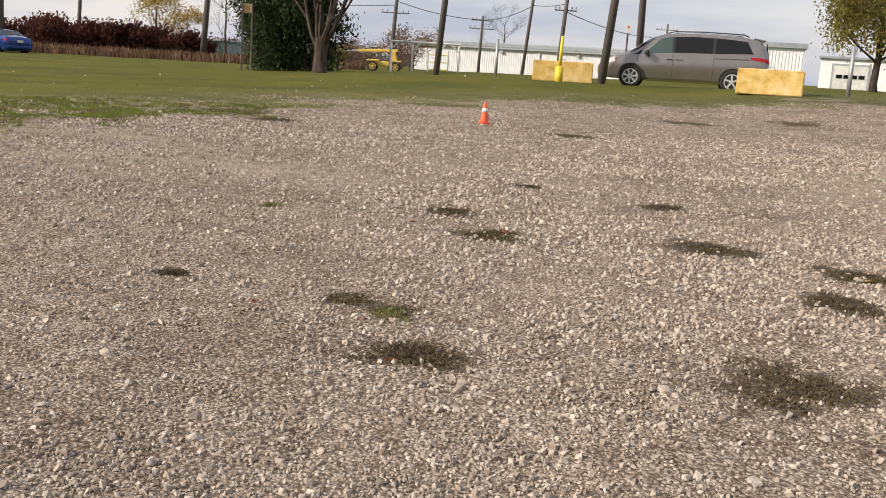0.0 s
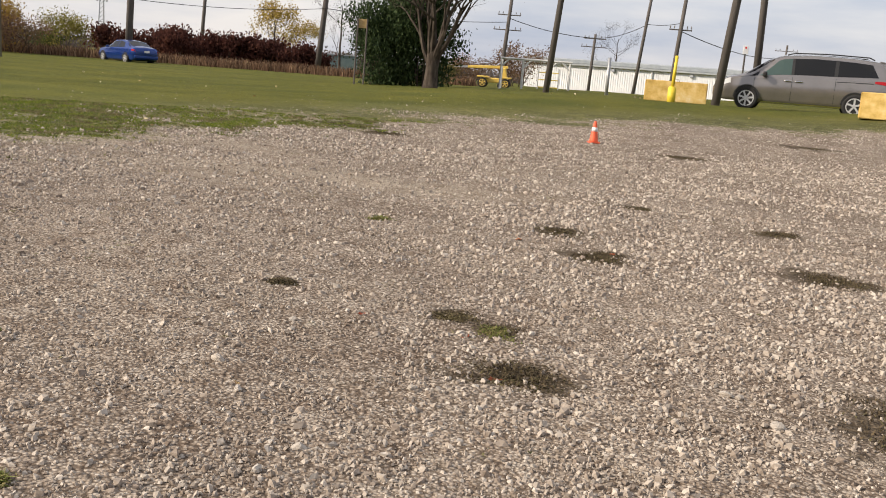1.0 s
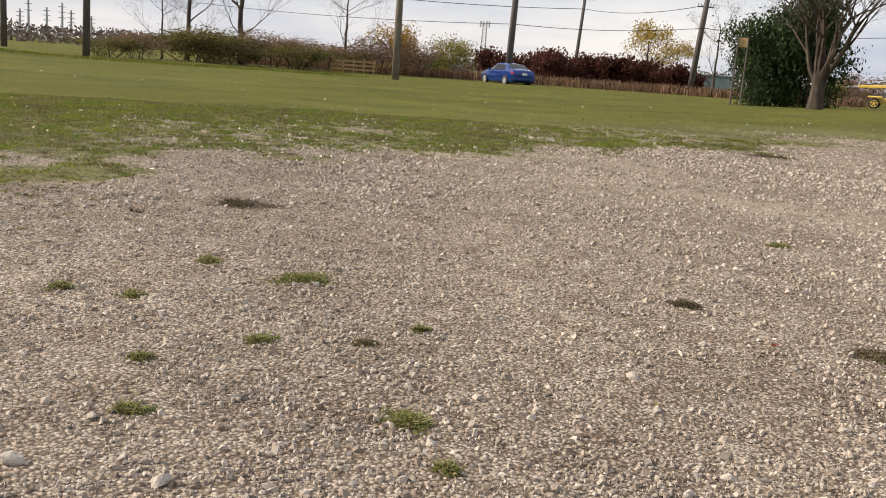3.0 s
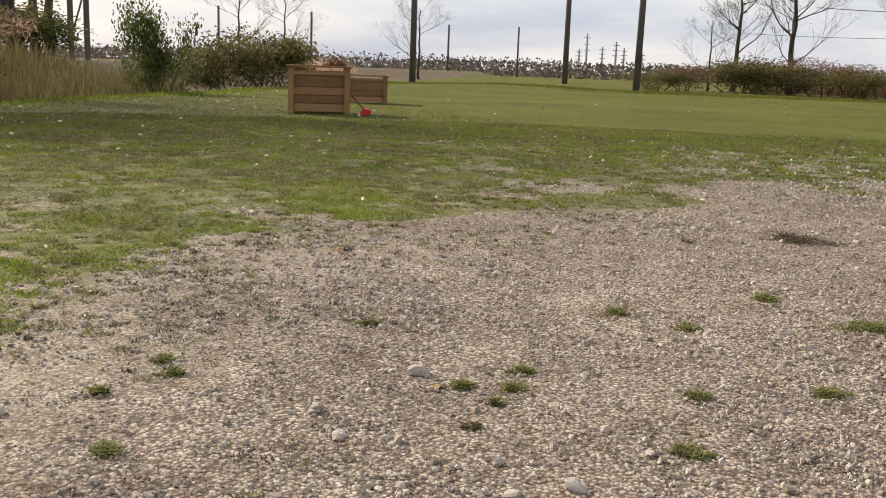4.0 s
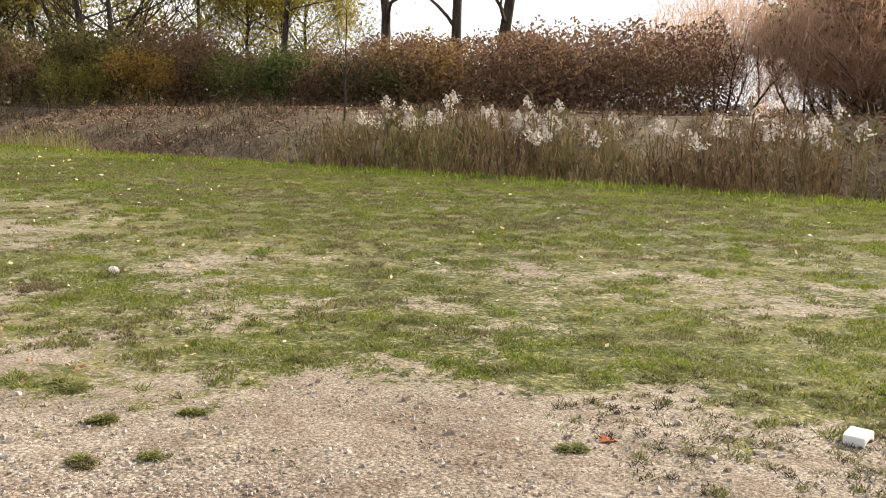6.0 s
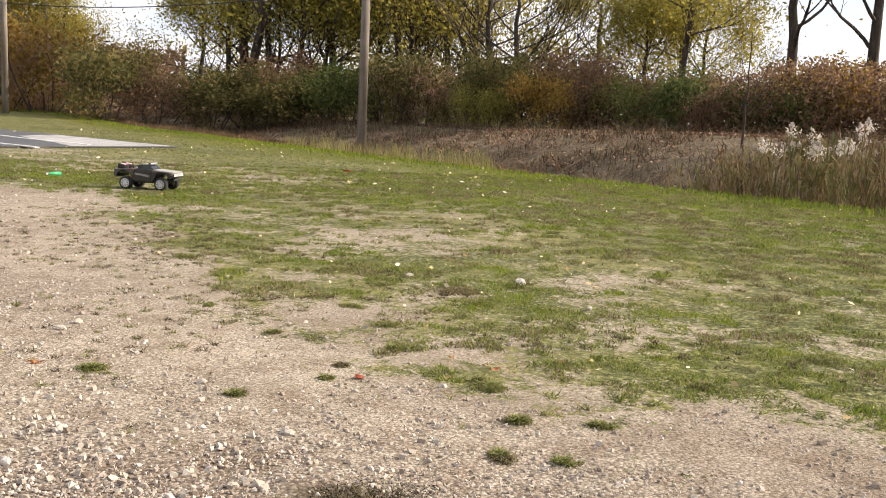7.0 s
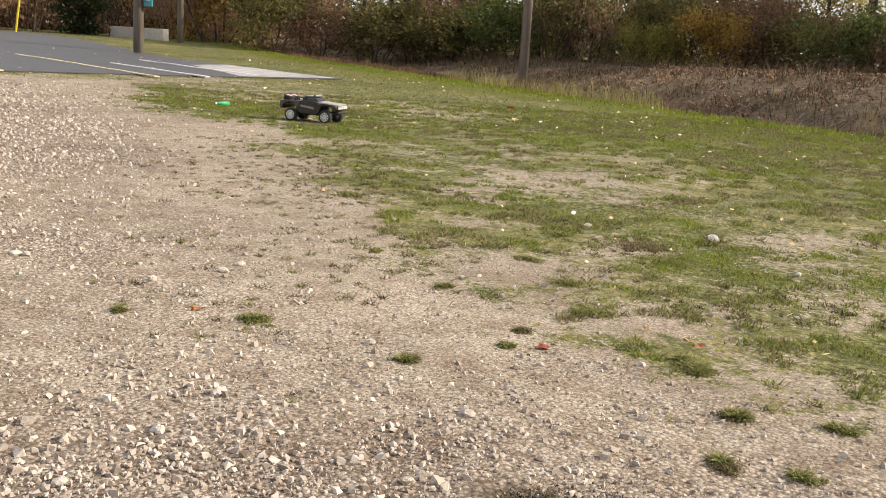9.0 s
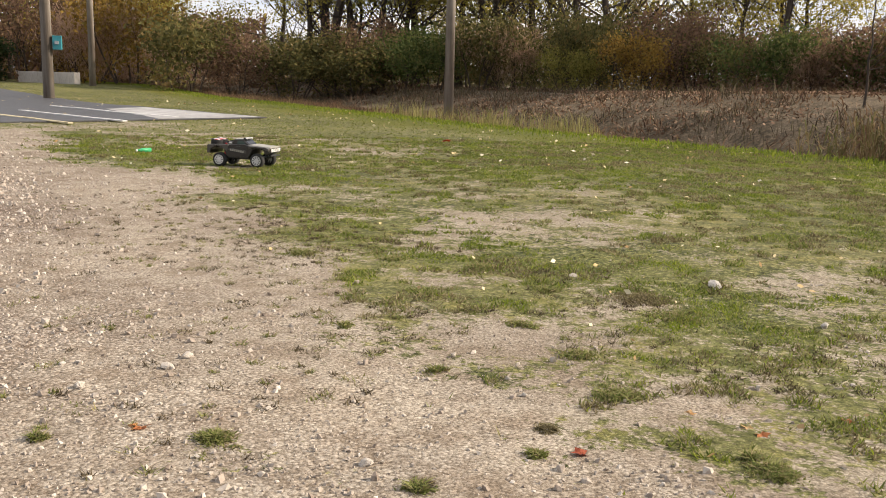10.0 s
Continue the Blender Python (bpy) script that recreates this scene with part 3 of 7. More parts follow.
def ground():
    na, rings = 640, [0.0001, 0.06, 0.13, 0.2, 0.28]
    r = 0.35
    while r < 3200:
        rings.append(r)
        r *= 1.024 if r < 60 else 1.09
    rings = np.array([0.0] + rings)
    ang = np.arange(na) * math.tau / na
    rr, aa = np.meshgrid(rings[1:], ang, indexing="ij")
    x, y = np.concatenate([[0], (rr * np.cos(aa)).ravel()]), np.concatenate([[0], (rr * np.sin(aa)).ravel()])
    z = lie(x, y)
    far = np.hypot(x, y)
    z = np.where(far > 150, z * sstep(400, 150, far) + 0.0, z)
    z += 0.012 * (vnoise(x, y, 0.12, 5, 3) - 0.5) * sstep(14, 6, far)
    nr = len(rings) - 1
    i, j = np.meshgrid(np.arange(nr - 1), np.arange(na), indexing="ij")
    j2 = (j + 1) % na
    quads = np.stack([1 + i * na + j, 1 + (i + 1) * na + j, 1 + (i + 1) * na + j2, 1 + i * na + j2], -1).reshape(-1, 4)
    ob = mesh_np("ground", np.stack([x, y, z], -1), quads, M_GROUND)
    me = ob.data
    cover = turf_cover(x, y)
    e = past_brink(x, y)
    bank = sstep(0.3, 1.6, e + 1.2 * (vnoise(x, y, 1.4, 50) - 0.5)) * (0.9 - 0.5 * sstep(20, 40, e))
    weed = 0.85 * weed_mat(x, y)
    fines = 0.6 * fine_zone(x, y) + 0.15 * vnoise(x, y, 1.5, 73)
    for name, v in (("grass", cover), ("bank", bank), ("weed", weed), ("fines", np.clip(fines, 0, 1)), ("lush", lush_zone(x, y)), ("lawn", np.maximum(sstep(3, 9, y) * sstep(1.5, 6.5, beyond_yard(x, y)), 0.85 * sstep(-2.6, -1.4, e + 1.2 * (vnoise(x, y, 1.5, 52) - 0.5)) * sstep(2, -2, y)))):
        at = me.attributes.new(name, 'FLOAT', 'POINT')
        at.data.foreach_set("value", np.ascontiguousarray(v, dtype=np.float32))
    for p in me.polygons:
        p.use_smooth = True
    return tagged(ob, "pale crushed gravel yard running into patchy autumn lawn", "ground", kind="structure")


# a block of crushed stone: a broken top on a wider foot, open underneath
BLOCK_V = np.array([(1, 0.15, -0.6), (-0.05, 1, -0.6), (-1, 0.1, -0.6), (0.1, -1, -0.6), (0.62, 0.3, 0.75), (-0.5, 0.55, 0.9), (-0.25, -0.6, 0.7)], float)
BLOCK_F = np.array([(0, 1, 4), (1, 5, 4), (1, 2, 5), (2, 6, 5), (2, 3, 6), (3, 4, 6), (3, 0, 4), (4, 5, 6)])
# a chip: a wedge of four corners, open underneath
CHIP_V = np.array([(1, 0.1, -0.55), (-0.6, 0.95, -0.55), (-0.5, -0.9, -0.55), (0.1, 0.05, 1.0)], float)
CHIP_F = np.array([(0, 1, 3), (1, 2, 3), (2, 0, 3)])


def stone_cloud(name, x, y, size, base_v, base_f, label):
    n, k = len(x), len(base_v)
    a = RNG.uniform(0, math.tau, n)
    v = base_v[None] * RNG.uniform(0.55, 1.4, (n, k, 1))
    v = v * np.stack([size * RNG.uniform(0.75, 1.35, n), size * RNG.uniform(0.6, 1.0, n), size * RNG.uniform(0.5, 0.95, n)], -1)[:, None, :]
    tilt = RNG.uniform(-0.5, 0.5, n)
    v = np.stack([v[..., 0], v[..., 1] * np.cos(tilt)[:, None] - v[..., 2] * np.sin(tilt)[:, None], v[..., 1] * np.sin(tilt)[:, None] + v[..., 2] * np.cos(tilt)[:, None]], -1)
    c, s = np.cos(a)[:, None], np.sin(a)[:, None]
    v = np.stack([v[..., 0] * c - v[..., 1] * s, v[..., 0] * s + v[..., 1] * c, v[..., 2]], -1)
    v += np.stack([x, y, lie(x, y) + 0.25 * size], -1)[:, None, :]
    f = (base_f[None] + (np.arange(n) * k)[:, None, None]).reshape(-1, 3)
    return tagged(mesh_np(name, v.reshape(-1, 3), f, M_STONE), label, "gravel", kind="stuff")


def scatter_polar(n, r0, r1, power=1.0):
    """Places round the yard's middle, thinning out with distance."""
    u = RNG.uniform(0, 1, n)
    r = (r0 ** power + u * (r1 ** power - r0 ** power)) ** (1 / power)
    a = RNG.uniform(0, math.tau, n)
    return r * np.cos(a), r * np.sin(a)


def in_view(x, y):
    """Leaves out the east, which the camera never faces."""
    a = np.degrees(np.arctan2(y, x)) % 360
    return (a > 55) & (a < 325)


def gravel():
    x, y = scatter_polar(1060000, 1.2, 24.0, 0.12)
    u = RNG.uniform(0, 1, (3, len(x)))
    d = beyond_yard(x, y)
    keep = in_view(x, y) & (d < 7.5)
    x, y, u, d = x[keep], y[keep], u[:, keep], d[keep]
    north = sstep(3, 8, y)
    fine = fine_zone(x, y)
    keep = (u[0] > 1.02 * sstep(0.03 + 0.1 * north, 0.5 + 0.25 * north, turf_cover(x, y)) - 0.04 * north) & (u[1] > 0.4 * fine) & (u[2] > 0.85 * weed_mat(x, y))
    x, y, fine = x[keep], y[keep], fine[keep]
    r = np.hypot(x, y)
    n = len(x)
    coarse = vnoise(x, y, 1.3, 74, 3)
    size = (0.0013 + 0.00072 * np.minimum(r, 12)) * np.exp(RNG.normal(0, 0.55, n)) * (0.78 + 0.42 * sstep(0.35, 0.65, coarse)) * (1 - 0.38 * fine * (RNG.uniform(0, 1, n) < 0.95))
    size *= 1 + 0.12 * sstep(0.5, 1.6, x) * sstep(-0.8, -1.8, y) * sstep(6.5, 4.0, r)
    size = np.clip(size, 0.0016, 0.012 + 0.0008 * np.minimum(r, 15))
    big = (size > 0.0032 + 0.00055 * r) & (r < 15)
    stone_cloud("coarse_gravel", x[big], y[big], size[big], BLOCK_V, BLOCK_F, "scattered pale limestone chips on the yard")
    stone_cloud("fine_gravel", x[~big], y[~big], size[~big], CHIP_V, CHIP_F, "fine grey and beige gravel chips covering the yard")


def blades(name, x, y, h, w, mat, label, category, kind="stuff", lean=0.6, parent=None, z=None, flat=False):
    """Bent blades of three faces, or plain pointed ones where flat is set."""
    n = len(x)
    a, b = RNG.uniform(0, math.tau, n), RNG.uniform(0, math.tau, n)
    z0 = (lie(x, y) if z is None else z) - 0.004
    t = RNG.uniform(0.1, lean, n) * h
    ux, uy = np.cos(a) * w / 2, np.sin(a) * w / 2
    lx, ly = np.cos(b) * t, np.sin(b) * t
    p0 = np.stack([x - ux, y - uy, z0], -1)
    p1 = np.stack([x + ux, y + uy, z0], -1)
    m0 = np.stack([x - ux * 0.8 + lx * 0.35, y - uy * 0.8 + ly * 0.35, z0 + h * 0.6], -1)
    m1 = np.stack([x + ux * 0.8 + lx * 0.35, y + uy * 0.8 + ly * 0.35, z0 + h * 0.6], -1)
    tip = np.stack([x + lx, y + ly, z0 + h * RNG.uniform(0.8, 1.05, n)], -1)
    if flat:
        ob = mesh_np(name, np.stack([p0, p1, tip], 1).reshape(-1, 3), np.arange(3 * n).reshape(-1, 3), mat, parent)
        return tagged(ob, label, category, kind=kind) if kind else ob
    v = np.stack([p0, p1, m1, m0, tip], 1).reshape(-1, 3)
    o = (np.arange(n) * 5)[:, None, None]
    f = (np.array([(0, 1, 2), (0, 2, 3), (3, 2, 4)])[None] + o).reshape(-1, 3)
    ob = mesh_np(name, v, f, mat, parent)
    return tagged(ob, label, category, kind=kind) if kind else ob


def on_lot(x, y):
    """Whether a place lies on the asphalt lot or by its edge."""
    dx, dy = x - 10.4, y + 19.8
    a, b = (0.51 * dx + 0.86 * dy) / 0.993, (0.917 * dx - 0.40 * dy) / 0.993
    return (a > -0.1) & (b > -0.1)


def lawn():
    x, y = scatter_polar(4000000, 2.2, 16.0, 1.12)
    k = in_view(x, y) & (beyond_yard(x, y) > -1.3) & (past_brink(x, y) < 0.6)
    x, y = x[k], y[k]
    g = turf_cover(x, y)
    tuftness = vnoise(x, y, 0.11, 95, 2)
    clump = 0.65 * tuftness + 0.35 * vnoise(x, y, 0.36, 96, 2)
    keep = RNG.uniform(0, 1, len(x)) < 1.2 * sstep(0.86, 1.02, 0.78 * g + clump + 0.22 * lush_zone(x, y))
    x, y, tuftness = x[keep], y[keep], tuftness[keep]
    n = len(x)
    r = np.hypot(x, y)
    h = RNG.uniform(0.007, 0.019, n) * (0.45 + 1.9 * np.clip(tuftness - 0.35, 0, 1)) * (1 + 0.06 * r)
    w = RNG.uniform(0.004, 0.008, n) * (0.75 + 0.12 * r)
    tone = vnoise(x, y, 0.26, 97, 3) + RNG.normal(0, 0.09, n)
    lush = (RNG.uniform(0, 1, n) < 0.9 * lush_zone(x, y)) | (tone > 0.66)
    dry = ~lush & (tone < 0.40)
    for name, k, mat, label in (("turf", ~lush & ~dry, M_BLADE, "short patchy turf with yellowing grass blades"), ("lush_turf", lush, M_LUSH, "bright green grass along the edge of the gravel"), ("dry_turf", dry, M_DRYTURF, "dead straw-brown patches in the short turf")):
        blades(name, x[k], y[k], h[k], w[k], mat, label, "grass", lean=1.6, flat=True)
    x, y = scatter_polar(520000, 13.0, 50.0, 1.0)
    keep = in_view(x, y) & (RNG.uniform(0, 1, len(x)) < turf_cover(x, y)) & (past_brink(x, y) < 0.5) & ~on_lot(x, y) & (y < 9)
    x, y = x[keep], y[keep]
    blades("lawn", x, y, RNG.uniform(0.012, 0.030, len(x)), RNG.uniform(0.015, 0.04, len(x)), M_LAWN, "mown lawn beyond the gravel yard", "grass", lean=2.6, flat=True)
    # a taller fringe along the brink of the ditch
    u = RNG.uniform(0, 1, 26000)
    pts = np.array(BRINK[1:-1])
    seg = np.concatenate([[0], np.cumsum(np.hypot(*np.diff(pts, axis=0).T))])
    s = u * seg[-1]
    bx, by = np.interp(s, seg, pts[:, 0]), np.interp(s, seg, pts[:, 1])
    bx, by = bx + RNG.normal(0, 0.5, len(bx)), by + RNG.normal(0, 0.5, len(by))
    blades("brink_grass", bx, by, RNG.uniform(0.03, 0.10, len(bx)), RNG.uniform(0.008, 0.02, len(bx)), M_LUSH, "longer bright grass along the ditch", "grass", lean=0.9)


# ---- plants ----


def leaf_cards(c, size, flat=0.0):
    """Small pointed leaves with a fold, round the given centres."""
    n = len(c)
    d = RNG.normal(0, 1, (n, 3))
    d[:, 2] *= 1 - flat
    d /= np.linalg.norm(d, axis=1)[:, None] + 1e-9
    q = np.cross(d, RNG.normal(0, 1, (n, 3)))
    q /= np.linalg.norm(q, axis=1)[:, None] + 1e-9
    s = (size * RNG.uniform(0.6, 1.4, n))[:, None]
    v = np.stack([c - d * s, c + q * s * 0.55, c + d * s, c - q * s * 0.55], 1).reshape(-1, 3)
    f = np.arange(n * 4).reshape(-1, 4)
    return v, f


def twig_cards(c, length, width):
    """Thin upright twigs at the given places."""
    n = len(c)
    d = RNG.normal(0, 0.45, (n, 3)) + np.array([0, 0, 0.8])
    d = d / np.linalg.norm(d, axis=1)[:, None] * (length * RNG.uniform(0.5, 1.5, n))[:, None]
    q = np.cross(d, RNG.normal(0, 1, (n, 3)))
    q = q / (np.linalg.norm(q, axis=1)[:, None] + 1e-9) * width
    return np.stack([c - q, c + q, c + d], 1).reshape(-1, 3), np.arange(3 * n).reshape(-1, 3)


def grow(p, d, length, rad, depth, out, tips, spread=0.5, up=0.15, rng=random, split=3, bend=0.18):
    """Limbs: a chain of short steps, then smaller limbs along and at its end."""
    pts, rads = [p.copy()], [rad]
    n = 4 if depth > 0 else 3
    for i in range(n):
        d = (d + Vector((rng.uniform(-1, 1), rng.uniform(-1, 1), rng.uniform(-1, 1))) * bend + Vector((0, 0, up * 0.4))).normalized()
        p = p + d * length / n
        pts.append(p.copy())
        rads.append(rad * (1 - 0.5 * (i + 1) / n))
        if depth > 0 and i >= 1:
            for _ in range(split if i == n - 1 else max(1, split - 2)):
                side = Vector((rng.uniform(-1, 1), rng.uniform(-1, 1), rng.uniform(-0.3, 0.6))) * spread
                grow(p, (d + side).normalized(), length * rng.uniform(0.55, 0.8), rads[-1] * 0.62, depth - 1, out, tips, spread, up, rng, split, bend)
    out.append((pts, rads))
    if depth == 0:
        tips.append(p.copy())


def tube_mesh(chains, thick_sides=7, thin_sides=3):
    bm = bmesh.new()
    for pts, rads in chains:
        add_tube(bm, pts, rads, thick_sides if rads[0] > 0.03 else thin_sides, False)
    return bm


def shrub(name, w, h, n, leaf, mat, seed, label, stems=5, droop=0.0, twiggy=False, category="shrub"):
    """A thing at the origin: stems and a ragged crown of many leaves in clumps."""
    rng = random.Random(seed)
    nr = np.random.default_rng(seed)
    root = thing(name, Matrix(), label, category)
    chains, tips = [], []
    for _ in range(stems):
        a = rng.uniform(0, math.tau)
        d = Vector((math.cos(a) * rng.uniform(0.15, 0.75) * w / h, math.sin(a) * rng.uniform(0.15, 0.75) * w / h, 1)).normalized()
        grow(Vector((math.cos(a) * 0.12 * w, math.sin(a) * 0.12 * w, -0.1)), d, h * rng.uniform(0.45, 0.62), 0.012 * h, 1, chains, tips, 0.7, 0.15, rng, 3)
    part("stem", tube_mesh(chains), M_TWIG, root)["kind"] = "stuff"
    cen = np.array([t[:] for t in tips] + [[rng.uniform(-w, w) * 0.42, rng.uniform(-w, w) * 0.42, h * rng.uniform(0.12, 0.75)] for _ in range(max(6, int(w * h * 1.2)))])
    pick = nr.integers(0, len(cen), n)
    spread = 0.16 * (w + h) / 2
    c = cen[pick] + np.clip(nr.normal(0, 1, (n, 3)), -1.5, 1.5) * np.array([spread, spread, spread * 0.8]) * nr.uniform(0.4, 1.2, (n, 1))
    c[:, 2] -= droop * np.hypot(c[:, 0], c[:, 1])
    c[:, 2] = np.where(c[:, 2] < 0.05, nr.uniform(0.05, 0.4 * h, n), c[:, 2])
    if twiggy:
        v, f = twig_cards(c, 0.13 * h, leaf * 0.14)
    else:
        v, f = leaf_cards(c, np.full(n, leaf))
    mesh_np("foliage", v, f, mat, root)
    return root


def tree(name, h, rad, seed, label, leaves=0, leaf=0.08, mat=None, spread=0.55, depth=3, clear=0.35, lean=(0, 0), limbs=5, limb_len=0.45, split=3, bark=None, sprays=5):
    rng = random.Random(seed)
    nr = np.random.default_rng(seed)
    root = thing(name, Matrix(), label, "tree")
    chains, tips = [], []
    pts, rads = [], []
    p = Vector((0, 0, -0.2))
    steps = 9
    for i in range(steps + 1):
        k = i / steps
        pts.append(p + Vector((lean[0] * k * h + rng.uniform(-1, 1) * 0.012 * h, lean[1] * k * h + rng.uniform(-1, 1) * 0.012 * h, h * k)))
        rads.append(rad * (1.25 if i == 0 else 1.0 - 0.72 * k))
    part("trunk", tube([q[:] for q in pts], rads, 10), bark or M_BARK, root, smooth=True)
    for _ in range(limbs):
        k = rng.uniform(clear, 0.98)
        i = min(int(k * steps), steps - 1)
        p0 = pts[i].lerp(pts[i + 1], k * steps - i)
        a = rng.uniform(0, math.tau)
        d = Vector((math.cos(a), math.sin(a), rng.uniform(0.3, 0.9)))
        grow(p0, d.normalized(), h * limb_len * (1.2 - 0.7 * k), rads[i] * 0.4, depth - 1, chains, tips, spread, 0.2, rng, split)
    part("limb", tube_mesh(chains, 5, 3), bark or M_BARK, root)["kind"] = "stuff"
    if tips and sprays:
        cen = np.repeat(np.array([t[:] for t in tips]), sprays, axis=0)
        cen = cen + nr.normal(0, 0.02 * h, cen.shape)
        d = nr.normal(0, 1, cen.shape) + np.array([0, 0, 0.5])
        d = d / np.linalg.norm(d, axis=1)[:, None] * (h * nr.uniform(0.03, 0.085, len(cen)))[:, None]
        side = np.cross(d, nr.normal(0, 1, cen.shape))
        side = side / np.linalg.norm(side, axis=1)[:, None] * 0.0011 * h
        v = np.stack([cen - side, cen + side, cen + d], 1).reshape(-1, 3)
        mesh_np("twig", v, np.arange(len(v)).reshape(-1, 3), M_TWIG, root)["kind"] = "stuff"
    if leaves and tips:
        cen = np.array([t[:] for t in tips])
        c = cen[nr.integers(0, len(cen), leaves)] + nr.normal(0, 0.07 * h, (leaves, 3))
        v, f = leaf_cards(c, np.full(leaves, leaf))
        mesh_np("crown", v, f, mat, root)
    return root


def put(ob, x, y, s=1.0, turn=0.0, dz=0.0, sz=None, label=""):
    m = Matrix.LocRotScale((x, y, float(lie(x, y)) + dz), Euler((0, 0, turn)), (s, s, sz or s))
    c = copy_thing(ob, m)
    if label:
        c["label"] = label
    return c


def reeds():
    """Reed bed in the ditch: stalks, blades and feathery heads."""
    pts = np.array(BRINK[2:8])
    seg = np.concatenate([[0], np.cumsum(np.hypot(*np.diff(pts, axis=0).T))])
    n = 3200
    s = RNG.uniform(0, seg[-1] * 0.92, n)
    off = RNG.uniform(0.7, 4.6, n)
    dirx, diry = np.gradient(np.interp(np.linspace(0, seg[-1], 400), seg, pts[:, 0])), np.gradient(np.interp(np.linspace(0, seg[-1], 400), seg, pts[:, 1]))
    gx, gy = np.interp(s, np.linspace(0, seg[-1], 400), dirx), np.interp(s, np.linspace(0, seg[-1], 400), diry)
    ln = np.hypot(gx, gy)
    x, y = np.interp(s, seg, pts[:, 0]) + gy / ln * off, np.interp(s, seg, pts[:, 1]) - gx / ln * off
    dens = vnoise(x, y, 2.2, 101, 3)
    keep = dens > 0.40
    x, y, dens = x[keep], y[keep], dens[keep]
    n = len(x)
    z0 = lie(x, y)
    h = 0.12 + 0.75 * vnoise(x, y, 4.0, 140, 2) + 0.5 * (vnoise(x, y, 0.9, 142, 2) - 0.5) - z0 + RNG.normal(0, 0.15, n) - 0.25 * (dens < 0.47) + 0.06 * sstep(0.66, 0.8, s[keep] / seg[-1])
    lx, ly = RNG.normal(0.10, 0.13, n), RNG.normal(0.02, 0.13, n)
    # stalks
    w = 0.005
    p0, p1 = np.stack([x - w, y, z0], -1), np.stack([x + w, y + w, z0], -1)
    t0, t1 = np.stack([x + lx - w * 0.6, y + ly, z0 + h], -1), np.stack([x + lx + w * 0.6, y + ly + w * 0.6, z0 + h], -1)
    v = np.stack([p0, p1, t1, t0], 1).reshape(-1, 3)
    tagged(mesh_np("reed_stalks", v, np.arange(4 * n).reshape(-1, 4), M_REED), "thin straw-coloured reed stalks standing in the ditch", "reeds", kind="stuff")
    # long leaves
    m = n * 12
    i = RNG.integers(0, n, m)
    k = RNG.uniform(0.12, 0.92, m)
    bx, by, bz = x[i] + lx[i] * k, y[i] + ly[i] * k, z0[i] + h[i] * k
    a = RNG.uniform(0, math.tau, m)
    L = RNG.uniform(0.12, 0.38, m)
    q0 = np.stack([bx, by, bz], -1)
    q1 = np.stack([bx + np.cos(a) * L * 0.28, by + np.sin(a) * L * 0.28, bz + L * 0.95], -1)
    q2 = np.stack([bx + np.cos(a) * L * 0.95, by + np.sin(a) * L * 0.95, bz + L * RNG.uniform(0.3, 1.4, m)], -1)
    off2 = np.stack([-np.sin(a), np.cos(a), np.zeros(m)], -1) * 0.012
    v = np.stack([q0, q1 - off2, q2, q1 + off2], 1).reshape(-1, 3)
    v = v.reshape(m, 4, 3)
    rusty = vnoise(bx, by, 1.7, 141, 3) + RNG.normal(0, 0.05, m) > 0.55
    for name, k, mat, label in (("reed_leaves", ~rusty, M_REED, "long drooping olive and straw reed leaves"), ("rusty_reed_leaves", rusty, M_RUSTREED, "long dead rust-brown reed leaves")):
        tagged(mesh_np(name, v[k].reshape(-1, 3), np.arange(4 * k.sum()).reshape(-1, 4), mat), label, "reeds", kind="stuff")
    # heads
    tall = np.flatnonzero((RNG.uniform(0, 1, n) < 0.14) & (h > 0.46 - z0))
    per = 80
    j = np.repeat(tall, per)
    kk = RNG.uniform(0, 1, len(j))
    wid = 0.060 * np.sin(np.clip(kk * 1.05 + 0.08, 0, 1) * math.pi) + 0.006
    c = np.stack([x[j] + lx[j] * (1 + 0.28 * kk) + RNG.normal(0, 1, len(j)) * wid, y[j] + ly[j] * (1 + 0.28 * kk) + RNG.normal(0, 1, len(j)) * wid, z0[j] + h[j] - 0.05 + kk * 0.22], -1)
    v, f = leaf_cards(c, np.full(len(c), 0.028))
    tagged(mesh_np("reed_heads", v, f, M_PLUME), "feathery pale pinkish reed plumes", "reeds", kind="stuff")


def fringe():
    """Small ragged weeds where the gravel runs into the turf."""
    cx, cy = scatter_polar(42000, 2.0, 9.0, 1.4)
    d = beyond_yard(cx, cy)
    k = in_view(cx, cy) & (d > -1.5) & (d < 0.9) & (cy < 4) & (vnoise(cx, cy, 0.9, 88, 3) > 0.47) & (RNG.uniform(0, 1, len(cx)) < np.exp(-np.maximum(-d, 0) * 1.5))
    cx, cy = cx[k], cy[k]
    r = RNG.lognormal(-3.7, 0.5, len(cx))
    for name, mat, part_k, label in (("fringe_weeds", M_WEED, 0, "tiny dead brown weeds scattered in the gravel"), ("fringe_grass", M_CLOVER, 1, "tiny green grass clumps scattered in the gravel")):
        i = np.flatnonzero(np.arange(len(cx)) % 2 == part_k)
        j = np.repeat(i, 34)
        x, y = cx[j] + RNG.normal(0, 0.55, len(j)) * r[j], cy[j] + RNG.normal(0, 0.55, len(j)) * r[j]
        blades(name, x, y, RNG.uniform(0.006, 0.022, len(j)), RNG.uniform(0.003, 0.007, len(j)), mat, label, "grass", lean=2.0, flat=True)


